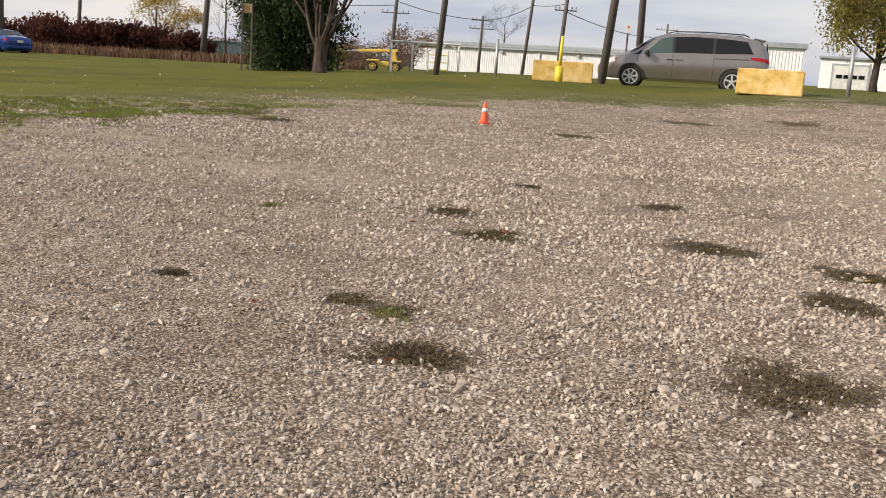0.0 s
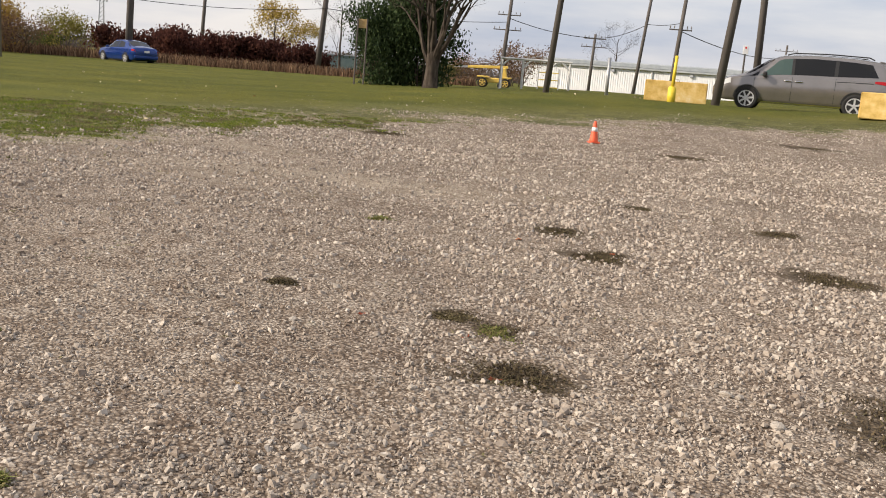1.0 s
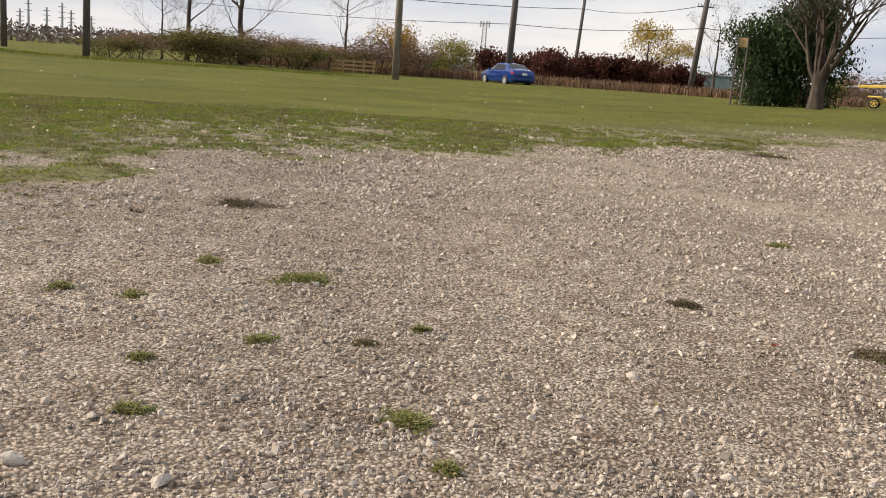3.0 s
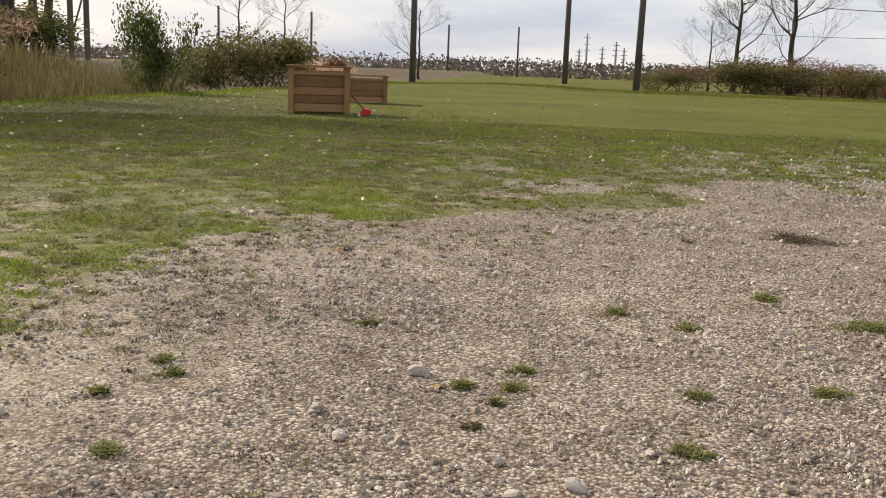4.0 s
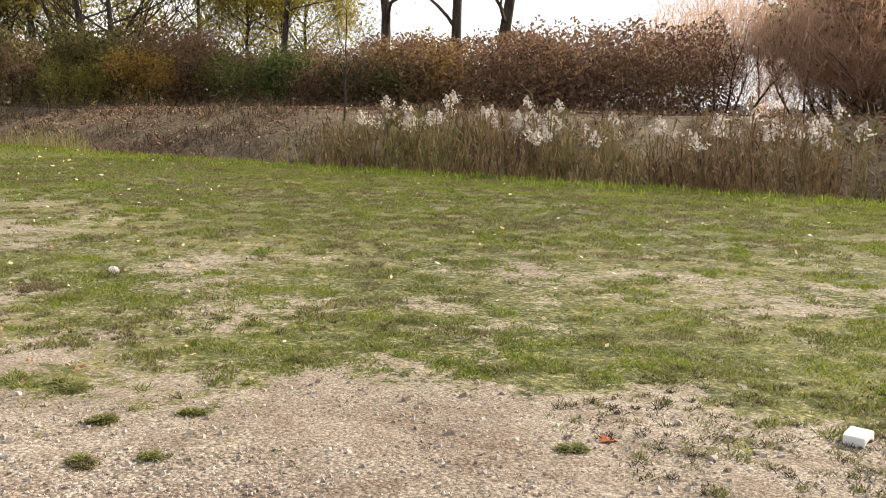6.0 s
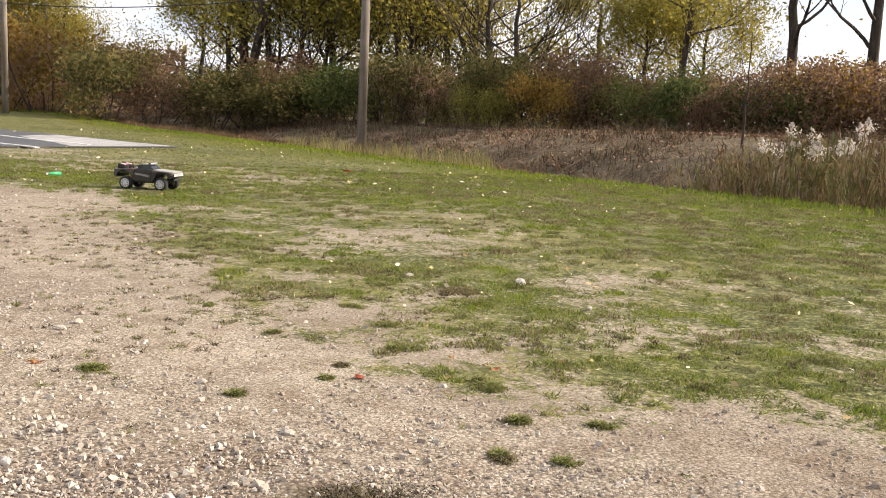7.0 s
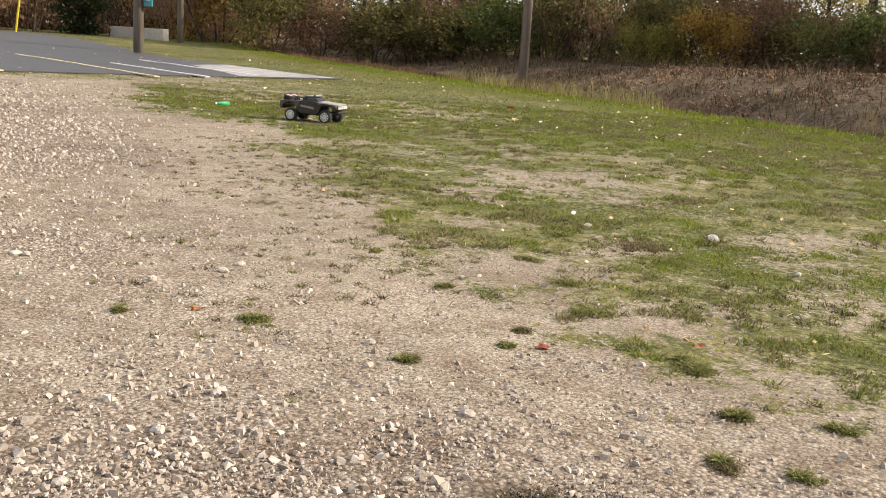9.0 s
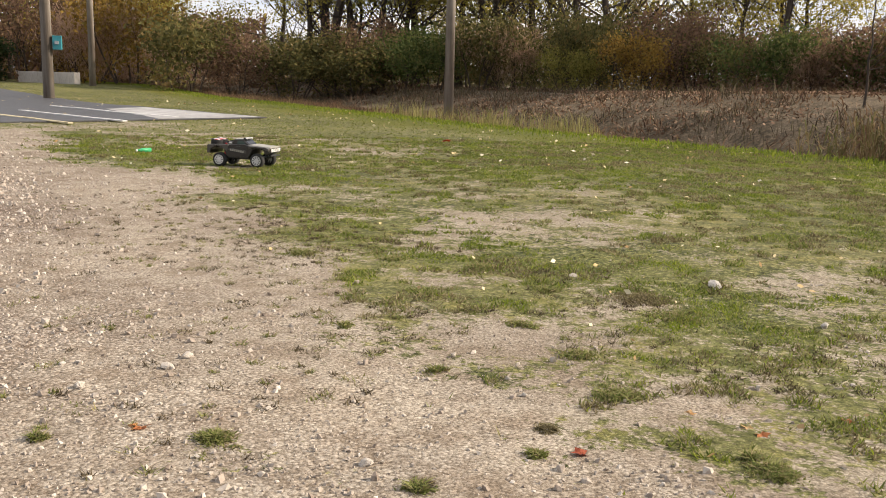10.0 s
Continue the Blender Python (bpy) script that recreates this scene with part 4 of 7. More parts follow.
def bank_grass():
    """Dead grass, sedge and brush in and across the ditch."""
    def strip(n, i0, i1, o0, o1):
        pts = np.array(BRINK[i0:i1])
        seg = np.concatenate([[0], np.cumsum(np.hypot(*np.diff(pts, axis=0).T))])
        s = RNG.uniform(0, seg[-1], n)
        ix = np.clip(np.searchsorted(seg, s) - 1, 0, len(pts) - 2)
        g = np.diff(pts, axis=0)[ix]
        g /= np.linalg.norm(g, axis=1)[:, None]
        o = RNG.uniform(o0, o1, n)
        return np.interp(s, seg, pts[:, 0]) + g[:, 1] * o, np.interp(s, seg, pts[:, 1]) - g[:, 0] * o
    x, y = strip(22000, 6, 11, 0.4, 4.4)
    k = vnoise(x, y, 1.2, 120) > 0.34
    blades("russet_sedge", x[k], y[k], RNG.uniform(0.05, 0.30, k.sum()) * (0.2 + 2.2 * vnoise(x[k], y[k], 0.8, 121, 3) ** 2), RNG.uniform(0.01, 0.022, k.sum()), M_RUSSET, "dead russet sedge filling the ditch", "grass", lean=1.3)
    x, y = strip(26000, 6, 11, 0.5, 3.6)
    k = vnoise(x, y, 0.8, 122, 3) > 0.47
    blades("tan_sedge", x[k], y[k], RNG.uniform(0.10, 0.42, k.sum()) * (0.2 + 1.6 * vnoise(x[k], y[k], 0.8, 122, 3) ** 2), RNG.uniform(0.008, 0.018, k.sum()), M_RUSTREED, "clumps of tan and russet dead grass in the ditch", "grass", lean=0.9)
    x, y = strip(26000, 6, 11, 4.0, 11.5)
    k = vnoise(x, y, 1.1, 123, 3) > 0.5
    blades("bank_brush", x[k], y[k], RNG.uniform(0.10, 0.45, k.sum()) * (0.1 + 2.0 * vnoise(x[k], y[k], 1.1, 123, 3) ** 2), RNG.uniform(0.008, 0.02, k.sum()), M_WEED, "low dark leafless brush on the far bank", "brush", lean=1.4)
    x, y = strip(9000, 7, 10, 0.2, 2.4)
    k = (vnoise(x, y, 0.9, 130, 3) > 0.52) & (x > 3.0) & (x < 10.5)
    blades("straw_grass", x[k], y[k], RNG.uniform(0.12, 0.55, k.sum()), RNG.uniform(0.008, 0.018, k.sum()), M_STRAW, "tall yellow straw grass at the ditch edge", "grass", lean=0.5)
    x, y = strip(46000, 3, 11, 2.5, 15)
    k = vnoise(x, y, 0.7, 166, 3) > 0.46
    x, y = x[k], y[k]
    blades("bank_weeds", x, y, RNG.uniform(0.05, 0.22, len(x)) * (0.15 + 2.6 * vnoise(x, y, 0.9, 165, 3) ** 2), RNG.uniform(0.015, 0.045, len(x)), M_RUSSET, "dead brown weeds and litter on the far bank", "grass", lean=3.0)
    x, y = strip(12000, 5, 10, 2.0, 11)
    k = vnoise(x, y, 2.5, 160, 3) > 0.46
    v, f = leaf_cards(np.stack([x[k], y[k], lie(x[k], y[k]) + 0.06], -1), np.full(k.sum(), 0.045), flat=0.7)
    tagged(mesh_np("bank_litter", v, f, M_BANKLEAF), "dry brown leaves lying on the far bank", "leaves", kind="stuff")
    # pale reeds further up the ditch
    x, y = strip(9000, 1, 3, 2.0, 9.0)
    k = vnoise(x, y, 3.0, 150) > 0.38
    blades("far_reeds", x[k], y[k], RNG.uniform(0.7, 1.35, k.sum()), RNG.uniform(0.015, 0.04, k.sum()), M_REED, "pale straw reeds further up the ditch", "reeds", lean=0.35)
    # fringe of rough grass where the north lawn ends
    u = RNG.uniform(0, 1, 14000)
    x, y = -46 + u * 38, 52 + u * 21 + RNG.normal(0, 1.6, len(u))
    blades("rough_grass", x, y, RNG.uniform(0.25, 0.8, len(u)), RNG.uniform(0.03, 0.07, len(u)), M_RUSSET, "tall dead brown grass along the lawn's far edge", "grass", lean=0.5)
    u = RNG.uniform(0, 1, 9000)
    x, y = -49 + u * 20 + RNG.normal(0, 1.2, len(u)), 18 + u * 22 + RNG.normal(0, 1.2, len(u))
    blades("berm_grass", x, y, RNG.uniform(0.04, 0.12, len(u)), RNG.uniform(0.03, 0.06, len(u)), M_LAWN, "long green grass on a low berm", "grass", lean=0.7)

# ---- poles and cables ----


def utility_pole(x, y, h, rad=0.16, lean=(0, 0), mat=None, arms=(), label="weathered round wooden utility pole", dz=0.0):
    z = float(lie(x, y)) + dz
    root = thing("utility_pole", pose(x, y, z), label, "pole", "utility poles")
    top = (lean[0] * h, lean[1] * h, h)
    part("shaft", tube([(0, 0, -0.3), (top[0] * 0.5, top[1] * 0.5, h * 0.5), top], [rad, rad * 0.88, rad * 0.74], 12), mat or M_POLE, root, smooth=True)
    for k, length, turn in arms:
        c = Vector(top) * k
        r = Euler((0, 0, turn)).to_matrix()
        arm = part("crossarm", box(c + Vector((0, 0, 0)), (length, 0.07, 0.08), r, 0.01), mat or M_DARKPOLE, root)
        for q in (-0.46, -0.28, 0.28, 0.46):
            p = c + r @ Vector((q * length, 0, 0.06))
            part("insulator", tube([p[:], (p + Vector((0, 0, 0.1)))[:], (p + Vector((0, 0, 0.2)))[:]], [0.02, 0.045, 0.02], 6), M_PORC, arm)
    return root


def cable(a, b, sag=0.5, rad=0.014):
    a, b = Vector(a), Vector(b)
    pts = []
    for i in range(17):
        k = i / 16
        p = a.lerp(b, k)
        p.z -= sag * 4 * k * (1 - k)
        pts.append(p[:])
    ob = part("overhead_cable", tube(pts, [rad] * 17, 5), M_CABLE)
    return tagged(ob, "thin black overhead cable slung between poles", "cable", "overhead cables")


ground()
gravel()
lawn()
reeds()
bank_grass()
fringe()

pole_near = utility_pole(4.03, 29.73, 9.5, 0.135, (0.085, 0.0), M_DARKPOLE, label="leaning weathered utility pole beside a parked minivan")
utility_pole(5.80, 33.5, 10, 0.125, (-0.02, 0), M_DARKPOLE, label="upright weathered utility pole behind a parked minivan")
utility_pole(-1.26, 35.98, 9.5, 0.12, (0.075, 0), M_DARKPOLE, label="leaning weathered utility pole by a white pipe rack")
utility_pole(-29.08, 59.3, 10, 0.24, (0.03, 0), M_DARKPOLE, label="dark utility pole behind a blue car")
utility_pole(-26.03, 40.4, 9, 0.19, (0.0, 0), label="brown wooden utility pole at the lawn's edge")
utility_pole(-37.8, 92.6, 8.6, 0.2, (0.06, 0), M_DARKPOLE, ((0.97, 2.0, 0.5),), "distant dark utility pole with a crossarm")
utility_pole(-20.1, 72.3, 9.5, 0.24, (0.075, 0.02), M_DARKPOLE, ((0.68, 1.2, 0.4),), "dark utility pole beside a green container")
utility_pole(-48.84, 35.14, 9, 0.18, (0, 0), M_DARKPOLE, label="dark utility pole standing on a grassy berm")
utility_pole(-40.06, 33.41, 9, 0.19, (0.02, 0), M_DARKPOLE, label="dark utility pole standing on a grassy berm")
utility_pole(-46.77, 23.58, 9, 0.18, (0.0, 0), M_DARKPOLE, label="dark utility pole standing on a grassy berm")
utility_pole(-18.04, -19.28, 9, 0.2, (0, 0), label="grey utility pole across the reed ditch", dz=-0.1)
utility_pole(10.0, -31.69, 9, 0.17, (0, 0), label="pale weathered utility pole on the far bank", dz=-0.1)
utility_pole(21.01, -25.67, 9, 0.17, (0, 0), label="pale weathered utility pole by the asphalt lot")
utility_pole(27.96, -36.76, 9, 0.15, (0, 0), label="weathered utility pole in front of the brush")
utility_pole(41.2, -58.1, 9, 0.15, (0, 0), label="distant weathered utility pole in the brush")

# ---- shrubs and trees ----
STORE = Matrix.Translation((0, 400, -60))
T = {}
for key, w, h, n, leaf, mat, seed, label in (
        ("olive", 2.8, 2.6, 4300, 0.066, "olive", 11, "dense olive-green autumn shrub on the far bank"),
        ("olive_b", 3.2, 2.9, 4700, 0.070, "olive", 12, "broad dark olive shrub with ragged crown"),
        ("green", 2.6, 2.5, 4200, 0.064, "green", 13, "dark green leafy shrub"),
        ("russet", 2.6, 2.6, 3900, 0.056, "russet", 14, "russet-brown autumn shrub with thinning leaves"),
        ("russet_b", 3.0, 3.0, 3900, 0.056, "russet", 15, "tall dull red thicket with bare stems"),
        ("amber", 2.6, 2.7, 3800, 0.062, "amber", 16, "amber and yellow autumn shrub"),
        ("grey", 2.8, 2.7, 5600, 0.045, "grey", 17, "leafless grey-brown thicket on the far bank"),
        ("lime", 2.4, 1.6, 4233, 0.040, "lime", 18, "rounded yellow-green bush among the reeds"),
        ("wine", 3.0, 2.0, 3024, 0.11, "wine", 19, "dark wine-red hedge shrub"),
        ("pine", 2.6, 3.4, 15000, 0.068, "pine", 20, "dense dark evergreen beside a bare tree")):
    T[key] = shrub("shrub", w, h, n, leaf, LEAF[mat], seed, label, twiggy=key == "grey")
T["tall"] = tree("tree", 10, 0.27, 31, "tall bare tree with a few clinging leaves", 500, 0.07, LEAF["amber"], 0.6, 3, 0.35, (0.02, 0), 8, 0.30)
T["tall_b"] = tree("tree", 11, 0.36, 32, "tall nearly bare trunk rising out of the thicket", 350, 0.07, LEAF["olive"], 0.6, 3, 0.4, (0.10, 0.02), 7, 0.28)
T["tall_c"] = tree("tree", 9, 0.17, 33, "half-bare tree with thin yellowing leaves", 9000, 0.085, LEAF["yellow"], 0.6, 3, 0.25, (-0.03, 0.02), 11, 0.32)
T["leafy"] = tree("tree", 8.4, 0.25, 38, "tall tree in yellow-green autumn leaf", 9500, 0.10, LEAF["yellow"], 0.7, 3, 0.2, (0.02, 0.02), 15, 0.36)
T["willow"] = tree("tree", 7, 0.22, 34, "spreading leafless tree with many leaning stems", 400, 0.06, LEAF["russet"], 0.8, 3, 0.05, (0.05, 0), 14, 0.62)
T["sapling"] = tree("sapling", 3.0, 0.035, 35, "slim leafless sapling on the bank", 0, 0.05, None, 0.5, 2, 0.35, (0, 0), 9, 0.35)
T["gold"] = tree("tree", 4.6, 0.14, 36, "round-crowned tree in golden autumn leaf", 2600, 0.10, LEAF["gold"], 0.7, 3, 0.2, (0, 0), 14, 0.45)
T["far_bare"] = tree("tree", 6.0, 0.12, 37, "distant leafless tree by the skyline", 0, 0.05, None, 0.6, 3, 0.25, (0, 0), 9, 0.36)
for ob in T.values():
    ob.matrix_world = STORE
rw = random.Random(5)


def along_brink(s):
    pts = [Vector(p) for p in BRINK]
    for a, b in zip(pts, pts[1:]):
        d = (b - a).length
        if s <= d:
            g = (b - a) / d
            return a + g * s, Vector((g.y, -g.x))
        s -= d
    return pts[-1], Vector((-1, -1)).normalized()


def kind_at(bearing):
    """What grows on the far bank, by the way it lies from the yard."""
    for limit, kinds in ((-150, ("olive", "green", "olive_b")), (-118, ("grey", "olive_b", "olive", "grey", "russet_b")), (-92, ("russet_b", "russet", "grey", "russet", "olive")), (-84, ("russet", "green", "olive", "amber")), (-78, ("amber", "lime_tall", "olive")), (-63, ("olive", "olive_b", "russet", "green", "olive_b")), (-59.5, ("russet", "russet_b")), (-56, ("olive_b",)), (0, ("russet", "amber", "grey"))):
        if bearing <= limit:
            return rw.choice(kinds)
    return "grey"


s = 62.0
while s < 205:
    p, g = along_brink(s)
    for row in range(2):
        q = p + g * (11.5 + row * 2.6 + rw.uniform(-0.8, 0.8))
        b = math.degrees(math.atan2(q.y, q.x))
        if -152 < b < -114:
            q = q + g * 7.5
        b = math.degrees(math.atan2(q.y, q.x))
        if b > 0:
            b -= 360
        if b < -176 or b > -114:
            continue
        k = kind_at(b)
        big = (1.55 if -150 < b < -118 else 1.0) * (1 + 0.12 * row) * rw.uniform(0.65, 1.25)
        k = "amber" if k == "lime_tall" else k
        put(T[k], q.x, q.y, big, rw.uniform(0, 6.28), -0.1, big * (rw.uniform(0.72, 0.98) if -118 < b < -84 else rw.uniform(1.0, 1.35)) * (0.7 if b < -161 else 1.0))
    s += 2.1 if s < 150 else 2.6
# the hedge across the ditch: kind, place, width and height scale
for k, x, y, s, sz in (
        ("olive", 24.1, -38.2, 1.48, 1.34),
        ("russet", 22.6, -40.3, 1.33, 1.01),
        ("olive", 20.1, -40.5, 1.26, 1.18),
        ("olive_b", 18.9, -42.2, 1.13, 1.02),
        ("russet", 16.9, -42.0, 1.24, 1.22),
        ("green", 14.9, -40.6, 1.19, 1.04),
        ("olive_b", 17.2, -40.8, 1.13, 0.82),
        ("green", 13.5, -41.1, 1.19, 1.15),
        ("olive", 11.6, -40.6, 1.23, 1.27),
        ("grey", 10.1, -41.0, 1.13, 1.12),
        ("olive_b", 8.3, -40.4, 1.05, 1.09),
        ("olive", 6.9, -39.7, 1.03, 1.22),
        ("lime", 7.1, -37.6, 0.97, 1.18),
        ("olive", 5.5, -37.9, 0.84, 1.01),
        ("amber", 4.4, -36.0, 0.81, 0.83),
        ("russet", 3.7, -38.1, 1.20, 1.17),
        ("russet_b", 2.2, -37.2, 1.01, 0.90),
        ("olive_b", 1.1, -36.3, 0.77, 0.86),
        ("green", 0.1, -34.3, 0.85, 0.94),
        ("grey", -1.2, -35.3, 0.94, 0.82),
        ("olive", -2.3, -35.2, 0.81, 0.86),
        ("green", -3.2, -35.2, 0.87, 0.95),
        ("green", -4.2, -34.1, 0.85, 0.89),
        ("amber", -5.1, -34.0, 0.81, 1.06),
        ("green", -4.5, -33.0, 0.82, 0.80),
        ("amber", -5.6, -32.9, 1.00, 1.00),
        ("grey", -7.4, -34.6, 0.94, 0.69),
        ("russet", -8.1, -32.4, 1.09, 1.00),
        ("russet_b", -9.4, -32.0, 0.90, 0.87),
        ("russet", -10.3, -30.7, 1.09, 1.09),
        ("russet_b", -11.6, -30.2, 0.95, 0.93),
        ("grey", -12.9, -29.7, 1.02, 1.04),
        ("grey", -17.3, -26.2, 1.97, 1.01),
        ("grey", -18.0, -24.5, 1.91, 1.10),
        ("russet_b", -19.9, -24.3, 1.70, 1.00),
        ("grey", -21.2, -23.1, 1.97, 1.08),
        ("grey", -21.8, -21.2, 1.76, 1.12),
        ("russet_b", -23.0, -19.9, 1.64, 0.88),
        ("grey", -24.1, -18.5, 1.83, 1.10),
        ("grey", -24.4, -16.5, 1.70, 1.02),
        ("russet_b", -25.3, -15.1, 1.45, 0.82),
        ("olive", -25.1, -13.3, 1.37, 0.98),
        ("green", -24.9, -11.4, 1.42, 0.70),
        ("olive_b", -25.5, -10.0, 1.15, 0.56),
        ("olive", -26.0, -8.6, 1.32, 0.67),
):
    put(T[k], x, y, s, rw.uniform(0, 6.28), -0.1, sz)
# second storey of the wood, west and south-west
for i in range(40):
    s = 66 + i * 1.66
    p, g = along_brink(s)
    q = p + g * rw.uniform(17, 26)
    b = math.degrees(math.atan2(q.y, q.x))
    b = b - 360 if b > 0 else b
    if -167 < b < -116:
        z = rw.uniform(1.3, 1.7)
        put(T[rw.choice(("grey", "russet", "grey", "russet_b"))], q.x, q.y, z, rw.uniform(0, 6.28), -0.1, z * 1.1)
for k, x, y, s in (
        ("tall", -4.7, -40.4, 1.00),
        ("tall", -8.1, -42.1, 1.10),
        ("tall_b", -9.9, -41.8, 0.95),
        ("tall_c", -0.6, -39.3, 0.90),
        ("willow", 7.2, -47.0, 1.00),
        ("willow", 8.7, -47.9, 1.05),
        ("tall_b", 20.5, -45.4, 0.90),
        ("tall", 23.5, -49.2, 0.80),
        ("tall_c", 17.9, -49.1, 0.90),
        ("tall_b", 13.0, -48.1, 0.80),
        ("tall_c", 20.6, -49.2, 0.80),
        ("tall_c", 12.4, -50.7, 1.00),
        ("tall_c", 14.0, -52.7, 1.00),
        ("sapling", -2.0, -24.3, 1.00),
        ("tall_c", -0.7, -46.1, 0.80),
        ("tall", -28.7, -9.8, 1.00),
        ("tall_b", -32.0, -9.6, 1.00),
        ("tall", -29.6, -6.8, 1.10),
        ("tall", -31.8, -6.0, 1.00),
        ("tall_b", -31.0, -4.5, 1.00),
        ("tall", -34.1, -4.0, 1.00),
        ("tall", -28.6, -19.1, 1.00),
        ("tall", -32.0, -28.7, 1.00),
        ("tall_b", -32.1, -4.2, 1.10),
        ("tall", -34.3, -2.9, 1.00),
        ("tall", -60.3, 2.7, 1.10),
        ("tall_b", -62.2, 5.3, 1.30),
        ("tall", -66.0, 6.8, 1.20),
        ("tall", -65.9, 7.7, 1.20),
        ("tall", -58.4, 0.9, 1.20),
        ("tall", -55.4, -0.1, 1.10),
        ("willow", -30.1, -4.7, 1.10),
        ("leafy", 20.6, -48.0, 1.00),
        ("leafy", 18.4, -46.8, 0.95),
        ("leafy", 18.1, -51.1, 1.10),
        ("leafy", 15.2, -50.0, 1.00),
        ("leafy", 12.8, -48.6, 1.00),
        ("leafy", 11.8, -52.0, 1.05),
        ("leafy", 10.6, -54.2, 1.00),
        ("leafy", 27.4, -53.6, 0.75),
        ("leafy", 0.9, -44.3, 0.60),
        ("leafy", -1.5, -46.3, 0.62),
        ("leafy", 45.5, -59.8, 1.00),
        ("leafy", 49.4, -60.5, 1.10),
        ("leafy", 45.5, -66.0, 0.70),
        ("leafy", 3.7, -50.8, 0.80),
        ("leafy", 53.6, -67.1, 1.00),
):
    put(T[k], x, y, s, rw.uniform(0, 6.28), -0.1)
for k, x, y, s, sz in (
        ("lime", -16.4, -4.1, 1.20, 1.28),
        ("lime", -16.7, -5.0, 1.08, 1.08),
        ("lime", -17.6, -3.5, 0.96, 1.08),
        ("green", -21.4, -0.9, 1.00, 1.00),
        ("olive", -21.9, -1.6, 1.00, 1.05),
        ("green", -22.9, 0.0, 0.80, 0.75),
        ("olive", -21.3, -2.3, 0.80, 0.70),
        ("green", -25.8, 5.6, 0.50, 1.00),
        ("green", -26.2, 5.4, 0.36, 0.62),
        ("olive_b", -33.0, 9.6, 0.75, 0.70),
        ("olive_b", -32.7, 10.7, 0.75, 0.70),
        ("olive", -33.3, 11.8, 0.75, 0.72),
        ("green", -34.2, 9.0, 0.60, 0.45),
        ("grey", -56.1, 22.2, 1.00, 0.60),
        ("olive", -62.3, 4.2, 2.20, 1.30),
        ("green", -64.0, 6.9, 2.00, 1.20),
):
    put(T[k], x, y, s, rw.uniform(0, 6.28), 0.25 if k == "lime" else -0.1, sz)
for k, x, y, s, sz in (
        ("grey", -58.4, 1.3, 2.00, 1.10),
        ("olive_b", -50.4, -0.7, 2.00, 1.20),
        ("pine", -9.1, 43.1, 0.85, 1.00),
        ("pine", -8.2, 43.8, 1.00, 1.38),
        ("pine", -7.1, 43.5, 0.95, 1.30),
        ("olive", -7.0, 49.6, 0.50, 0.52),
        ("russet", -6.1, 94.8, 1.70, 1.50),
        ("russet", -9.3, 79.5, 1.40, 0.90),
        ("wine", -29.4, 67.9, 1.00, 1.37),
        ("wine", -28.8, 70.4, 1.00, 1.30),
        ("wine", -26.8, 70.1, 1.00, 1.30),
        ("wine", -25.5, 71.6, 1.05, 1.30),
        ("wine", -23.5, 71.3, 1.00, 1.23),
        ("wine", -22.1, 72.8, 1.00, 1.17),
):
    put(T[k], x, y, s, rw.uniform(0, 6.28), 0.25 if k == "lime" else -0.1, sz)
for k, x, y, s, sz in (
        ("wine", -21.1, 74.1, 0.90, 0.98),
        ("wine", -32.3, 71.1, 1.00, 1.37),
        ("wine", -35.0, 69.8, 1.10, 1.30),
        ("lime", -34.6, 60.9, 1.40, 1.70),
        ("green", -36.0, 61.3, 0.90, 0.70),
        ("russet", -33.7, 54.5, 1.10, 0.83),
        ("amber", -35.5, 55.7, 1.10, 1.27),
        ("russet_b", -34.7, 51.5, 1.19, 0.73),
        ("olive", -36.8, 52.4, 1.02, 0.59),
        ("russet_b", -36.3, 47.9, 1.27, 0.59),
        ("olive", -36.2, 45.4, 1.27, 0.59),
        ("russet_b", -38.8, 45.9, 1.27, 0.69),
        ("olive_b", -40.3, 44.6, 1.27, 0.59),
        ("olive", -41.4, 43.5, 1.36, 0.79),
        ("olive_b", -42.8, 43.5, 1.36, 0.73),
        ("olive", -42.4, 36.9, 1.02, 0.46),
        ("russet_b", -42.1, 38.7, 0.94, 0.49),
):
    put(T[k], x, y, s, rw.uniform(0, 6.28), 0.25 if k == "lime" else -0.1, sz)
for k, x, y, s in (
        ("gold", -31.0, 95.1, 1.05),
        ("gold", -29.3, 99.8, 0.80),
        ("far_bare", -17.7, 69.8, 0.90),
        ("far_bare", -44.8, 43.1, 0.70),
        ("far_bare", -45.1, 45.6, 0.75),
        ("tall", -42.7, 47.8, 0.80),
        ("far_bare", -67.4, 20.3, 0.90),
        ("far_bare", -72.0, 25.3, 0.90),
        ("far_bare", -80.4, 41.3, 1.10),
        ("far_bare", -40.9, 56.9, 1.00),
        ("far_bare", -44.0, 49.2, 1.20),
        ("far_bare", 4.4, 129.9, 1.20),
        ("tall", -46.5, 47.0, 0.70),
):
    put(T[k], x, y, s, rw.uniform(0, 6.28), -0.1)

